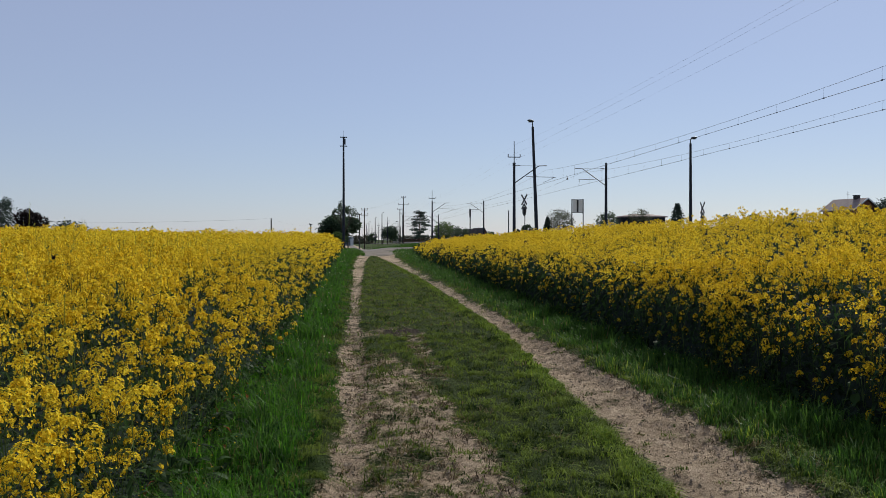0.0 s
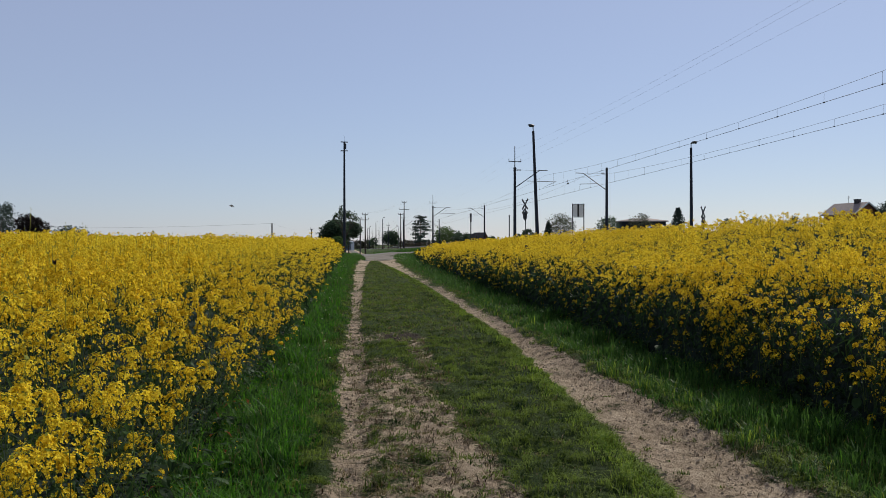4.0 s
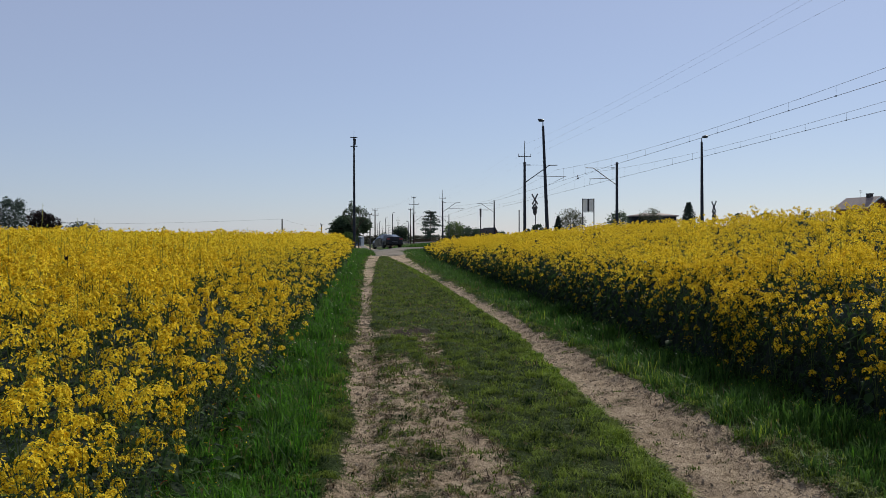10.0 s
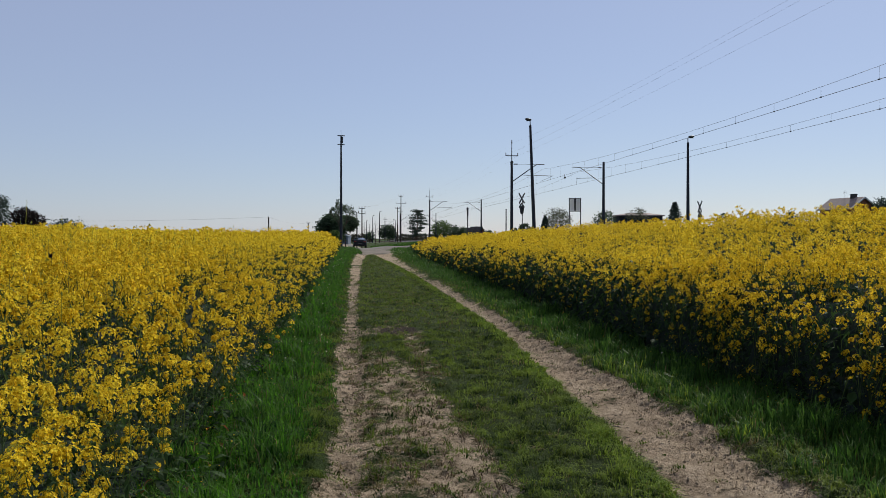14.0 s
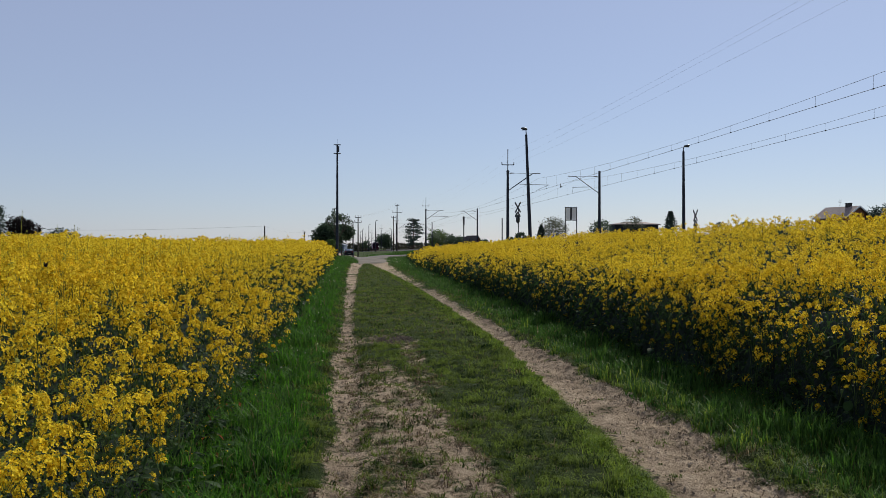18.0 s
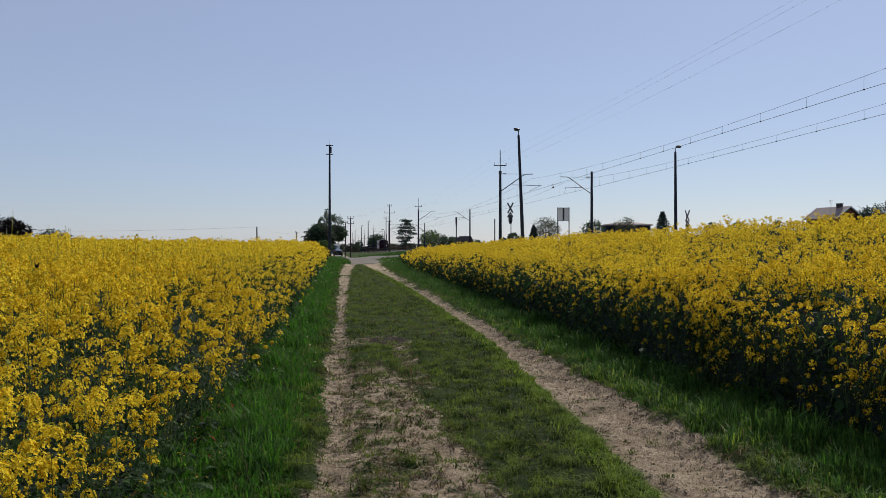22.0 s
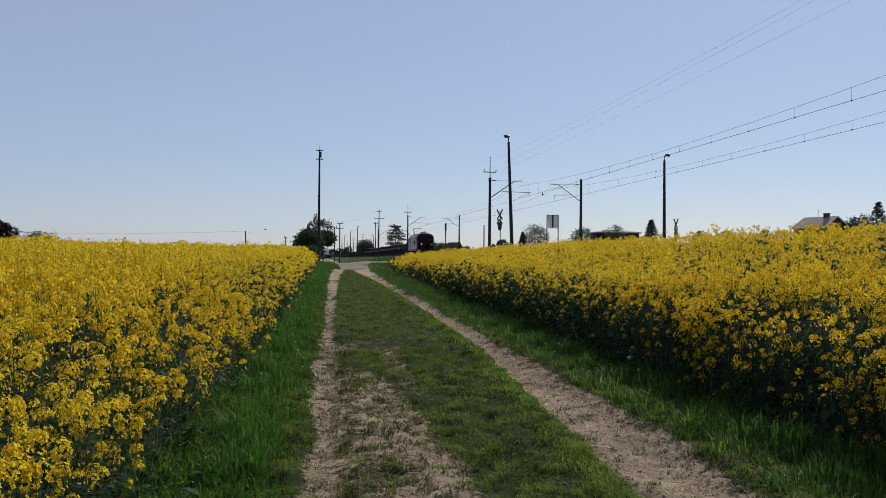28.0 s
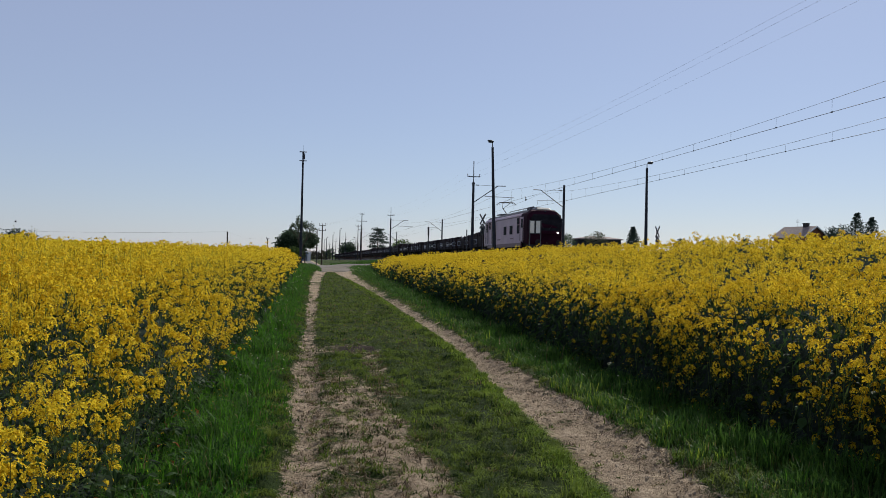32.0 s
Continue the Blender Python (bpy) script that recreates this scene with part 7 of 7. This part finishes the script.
def car_rows():
    """Seconds, place on the road; the heading follows from the places."""
    way = [(0, 47.0, 77.8), (2, 38.0, 77.4), (4, 29.5, 77.2), (5.5, 22.33, 77.1), (6, 20.65, 77), (6.5, 18.24, 77), (7, 15.57, 77), (8, 10.37, 77.1), (8.5, 8.0, 77.5), (9, 6.0, 78.5),
           (9.5, 4.5, 80.2), (10, 3.5, 82.5), (10.5, 3.0, 85.2), (11, 2.75, 88.0), (12, 2.7, 93.5), (13, 2.74, 101), (14, 2.95, 115), (15, 2.93, 124), (16.5, 2.85, 135), (18, 2.5, 147), (19, 2.05, 154), (20, 1.98, 160),
           (21, 2.15, 166), (23, 2.6, 177), (25.5, 3.0, 195), (28, 2.85, 219), (29, 1.6, 224), (30, -1.2, 227), (31, -5.0, 228.5), (32, -9.5, 229)]
    w = np.array(way)
    ts = np.concatenate([np.arange(0, 5.5, 1.0), np.arange(5.5, 12, 0.25), np.arange(12, 28, 1.0), np.arange(28, 32.01, 0.5)])
    tang = np.gradient(w[:, 1:], w[:, 0], axis=0)

    def at(t):
        k = int(np.clip(np.searchsorted(w[:, 0], t) - 1, 0, len(w) - 2))
        h = w[k + 1, 0] - w[k, 0]
        x = (t - w[k, 0]) / h
        a, b, c, d = 2 * x**3 - 3 * x * x + 1, x**3 - 2 * x * x + x, -2 * x**3 + 3 * x * x, x**3 - x * x
        return a * w[k, 1:] + b * h * tang[k] + c * w[k + 1, 1:] + d * h * tang[k + 1]
    rows = []
    for t in ts:
        p, q = at(max(t - 0.05, 0)), at(min(t + 0.05, 32))
        d = q - p
        c = at(t)
        yaw = math.degrees(math.atan2(-d[0], d[1]))
        ahead = road_height(*(c + d / np.linalg.norm(d) * 1.35)) - road_height(*(c - d / np.linalg.norm(d) * 1.35))
        rows.append((float(t), pose(c[0], c[1], road_height(*c)) @ pose(0, 0, 0, 0, 0, yaw) @ pose(0, 0, 0, math.degrees(math.atan2(ahead, 2.7)))))
    run = np.array([at(k / FPS) for k in range(32 * FPS + 1)])
    spin = np.degrees(np.concatenate([[0], np.cumsum(np.linalg.norm(np.diff(run, axis=0), axis=1))]) / 0.325)
    return rows, spin


def butterfly():
    """A small pale brown butterfly; it looks along +y."""
    ob = empty("butterfly", pose(-1.1, 7.9, 1.1), "small pale brown butterfly flying up over the crop", "butterfly")
    wing_mat = leafy("butterfly_wing", (0.16, 0.11, 0.06), (0.34, 0.27, 0.16), 0.35, 0.7, 90.0)
    bm = bmesh.new()
    rod(bm, (0, -0.011, 0), (0, 0.004, 0), 0.0012, 0.0022, 6)
    rod(bm, (0, 0.004, 0), (0, 0.012, 0.001), 0.0024, 0.0014, 6)
    part("body", bm, MAT["bark"], ob)
    for sx in (-1, 1):
        bm = bmesh.new()
        rod(bm, (sx * 0.001, 0.012, 0.001), (sx * 0.006, 0.021, 0.005), 0.0004, 0.0003, 4)
        part("antenna", bm, MAT["bark"], ob)
    wings = []
    for sx in (-1, 1):
        outline = [(0.001, 0.008), (0.012, 0.018), (0.023, 0.020), (0.025, 0.014), (0.020, 0.004), (0.021, -0.006), (0.014, -0.016), (0.005, -0.013), (0.001, -0.005)]
        bm = bmesh.new()
        loft(bm, [[(sx * x, y, z) for x, y in outline] for z in (-0.0003, 0.0003)])
        w = part("wing", bm, wing_mat, ob)
        wings.append((sx, w))
    return ob, wings


BUTTERFLY, WINGS = butterfly()


def small_bird():
    """A dark bird with a half-metre span; it looks along +y."""
    ob = empty("bird", pose(-1.3, 118.4, 3.0), "small dark bird flying low over the far edge of the crop", "bird")
    bm = bmesh.new()
    loft(bm, [[(r * math.cos(a), y, z + 0.8 * r * math.sin(a)) for a in np.linspace(0, math.tau, 9)[:-1]] for y, r, z in ((-0.14, 0.012, 0.0), (-0.07, 0.035, 0.0), (0.02, 0.048, 0.0), (0.09, 0.036, 0.01), (0.14, 0.026, 0.02), (0.17, 0.010, 0.015))])
    part("body", bm, MAT["leaf_red"], ob, smooth=True)
    bm = bmesh.new()
    loft(bm, [[(-0.02, -0.12, 0.004), (0.02, -0.12, 0.004), (0.02, -0.12, -0.004), (-0.02, -0.12, -0.004)], [(-0.05, -0.25, 0.003), (0.05, -0.25, 0.003), (0.05, -0.25, -0.003), (-0.05, -0.25, -0.003)]])
    part("tail", bm, MAT["leaf_red"], ob)
    bm = bmesh.new()
    rod(bm, (0, 0.165, 0.015), (0, 0.195, 0.01), 0.008, 0.002, 6)
    part("beak", bm, MAT["bark"], ob)
    wings = []
    for sx in (-1, 1):
        bm = bmesh.new()
        loft(bm, [[(sx * x, y0, z), (sx * x, y1, z), (sx * x, y1, z - 0.006), (sx * x, y0, z - 0.006)] for x, y0, y1, z in ((0.03, -0.06, 0.07, 0.02), (0.13, -0.07, 0.08, 0.035), (0.24, -0.08, 0.04, 0.03), (0.31, -0.09, -0.05, 0.02))])
        wings.append((sx, part("wing", bm, MAT["leaf_red"], ob)))
    return ob, wings


BIRD, BIRD_WINGS = small_bird()


def dark_butterfly():
    """A dark butterfly with its wings folded up, its head upwards on the stem."""
    ob = empty("dark_butterfly", pose(-1.755, 5.505, 1.53), "dark brown butterfly resting with folded wings on a rape flower", "butterfly")
    bm = bmesh.new()
    rod(bm, (0, -0.014, 0), (0, 0.010, 0), 0.0016, 0.0028, 6)
    part("body", bm, MAT["leaf_red"], ob)
    for sx in (-1, 1):
        outline = [(0.001, 0.007), (0.009, 0.015), (0.018, 0.017), (0.020, 0.012), (0.017, 0.003), (0.018, -0.006), (0.012, -0.015), (0.004, -0.012), (0.001, -0.004)]
        bm = bmesh.new()
        loft(bm, [[(sx * x, y, z) for x, y in outline] for z in (-0.0003, 0.0003)])
        w = part("wing", bm, MAT["leaf_red"], ob)
        w.matrix_local = pose(0, 0, 0, 0, -sx * 55, 0)
    return ob


DARK_BUTTERFLY = dark_butterfly()
BIRD_WAY = [(0, -1.3, 3.0), (27.1, -1.3, 3.0), (27.3, -1.3, 3.0), (27.6, -3.2, 3.7), (28.2, -8.4, 4.8), (29, -15.8, 5.13), (29.4, -19.7, 5.12), (30, -24.3, 5.33), (30.6, -28.2, 5.1), (31, -30.7, 5.04), (31.6, -34.1, 4.8), (32, -36.1, 4.84)]


def motions():
    def along(t, back):
        # brakes gently until three seconds before the end
        left = 32.0 - t
        y = TRAIN_END_Y + TRAIN_SPEED * left + 0.3 * min(max(left - 3.0, 0.0), 12.0) ** 2 + 7.2 * max(left - 15.0, 0.0) + back
        return pose(TRACKS[0], y, RAIL_Z - FALL * (y - 67.0), -math.degrees(math.atan(FALL)))
    walk(LOCO, [(t, along(t, 0.0)) for t in TRAIN_T])
    for k, wagon in enumerate(WAGONS):
        walk(wagon, [(t, along(t, 17.9 + k * WAGON_L)) for t in TRAIN_T])
    rows, spin = car_rows()
    walk(CAR, rows)
    for wheel in CAR_WHEELS:
        hub = Matrix.Translation(wheel.location)
        walk(wheel, [(k / FPS, hub @ pose(0, 0, 0, -(a % 360.0))) for k, a in enumerate(spin)])

    # the butterfly rises out of the crop, turns and drops back into it
    flight = [(0, -1.0, 7.90, 1.08), (2.5, -1.0, 7.90, 1.08), (2.6, -0.90, 7.95, 1.62), (2.7, -0.66, 7.96, 1.90), (2.8, -0.73, 7.95, 2.06), (2.9, -0.77, 7.95, 2.17), (3.0, -0.88, 7.93, 2.35), (3.1, -1.11, 7.88, 2.55), (3.2, -1.29, 7.83, 2.71),
              (3.3, -1.35, 7.80, 2.91), (3.4, -1.15, 7.81, 3.02), (3.5, -0.88, 7.84, 2.95), (3.7, -0.75, 7.9, 2.55), (4.0, -1.0, 8.1, 2.0), (4.3, -1.3, 8.4, 1.45), (4.6, -1.4, 8.6, 1.05), (32, -1.4, 8.6, 1.05)]
    rows, yaw = [], 0.0
    for k, (t, x, y, z) in enumerate(flight):
        nxt = flight[min(k + 1, len(flight) - 1)]
        want = math.degrees(math.atan2(-(nxt[1] - x), 0.25))
        yaw += max(-60, min(60, want - yaw))
        rows.append((t, pose(x, y, z) @ pose(0, 0, 0, 0, 0, yaw) @ pose(0, 0, 0, 25)))
    walk(BUTTERFLY, rows)
    beats = [(2.5 + 0.05 * k, 15 + 50 * math.cos(2.2 * k)) for k in range(42)]
    for sx, wing in WINGS:
        walk(wing, [(t, pose(0, 0, 0, 0, -sx * a, 0)) for t, a in [(0, 65)] + beats + [(32, 65)]])

    # the dark butterfly rests, then flies off over the level field
    rest = pose(-1.755, 5.505, 1.53) @ pose(0, 0, 0, 70, 0, 20)
    walk(DARK_BUTTERFLY, [(0, rest), (25.8, rest), (26.0, rest), (26.3, pose(-1.95, 5.6, 1.75) @ pose(0, 0, 0, 50, 0, 55)), (26.8, pose(-2.6, 5.8, 1.95) @ pose(0, 0, 0, 20, 0, 80)), (27.3, pose(-3.6, 6.0, 1.8) @ pose(0, 0, 0, 10, 0, 80)), (28.2, pose(-5.0, 6.3, 1.35) @ pose(0, 0, 0, 0, 0, 70)), (32, pose(-5.0, 6.3, 1.35) @ pose(0, 0, 0, 0, 0, 70))])
    # the bird leaves the bush by the mast and crosses low over the crop
    heading = pose(0, 0, 0, 0, 0, 88)
    rows = [(t, pose(x, 118.4, z) @ heading) for t, x, z in BIRD_WAY]
    walk(BIRD, rows)
    beats = [(27.0 + 0.1 * k, 5 + 32 * math.cos(2.0 * k)) for k in range(51)]
    for sx, wing in BIRD_WINGS:
        walk(wing, [(t, pose(0, 0, 0, 0, -sx * a, 0)) for t, a in [(0, -20)] + beats])


motions()
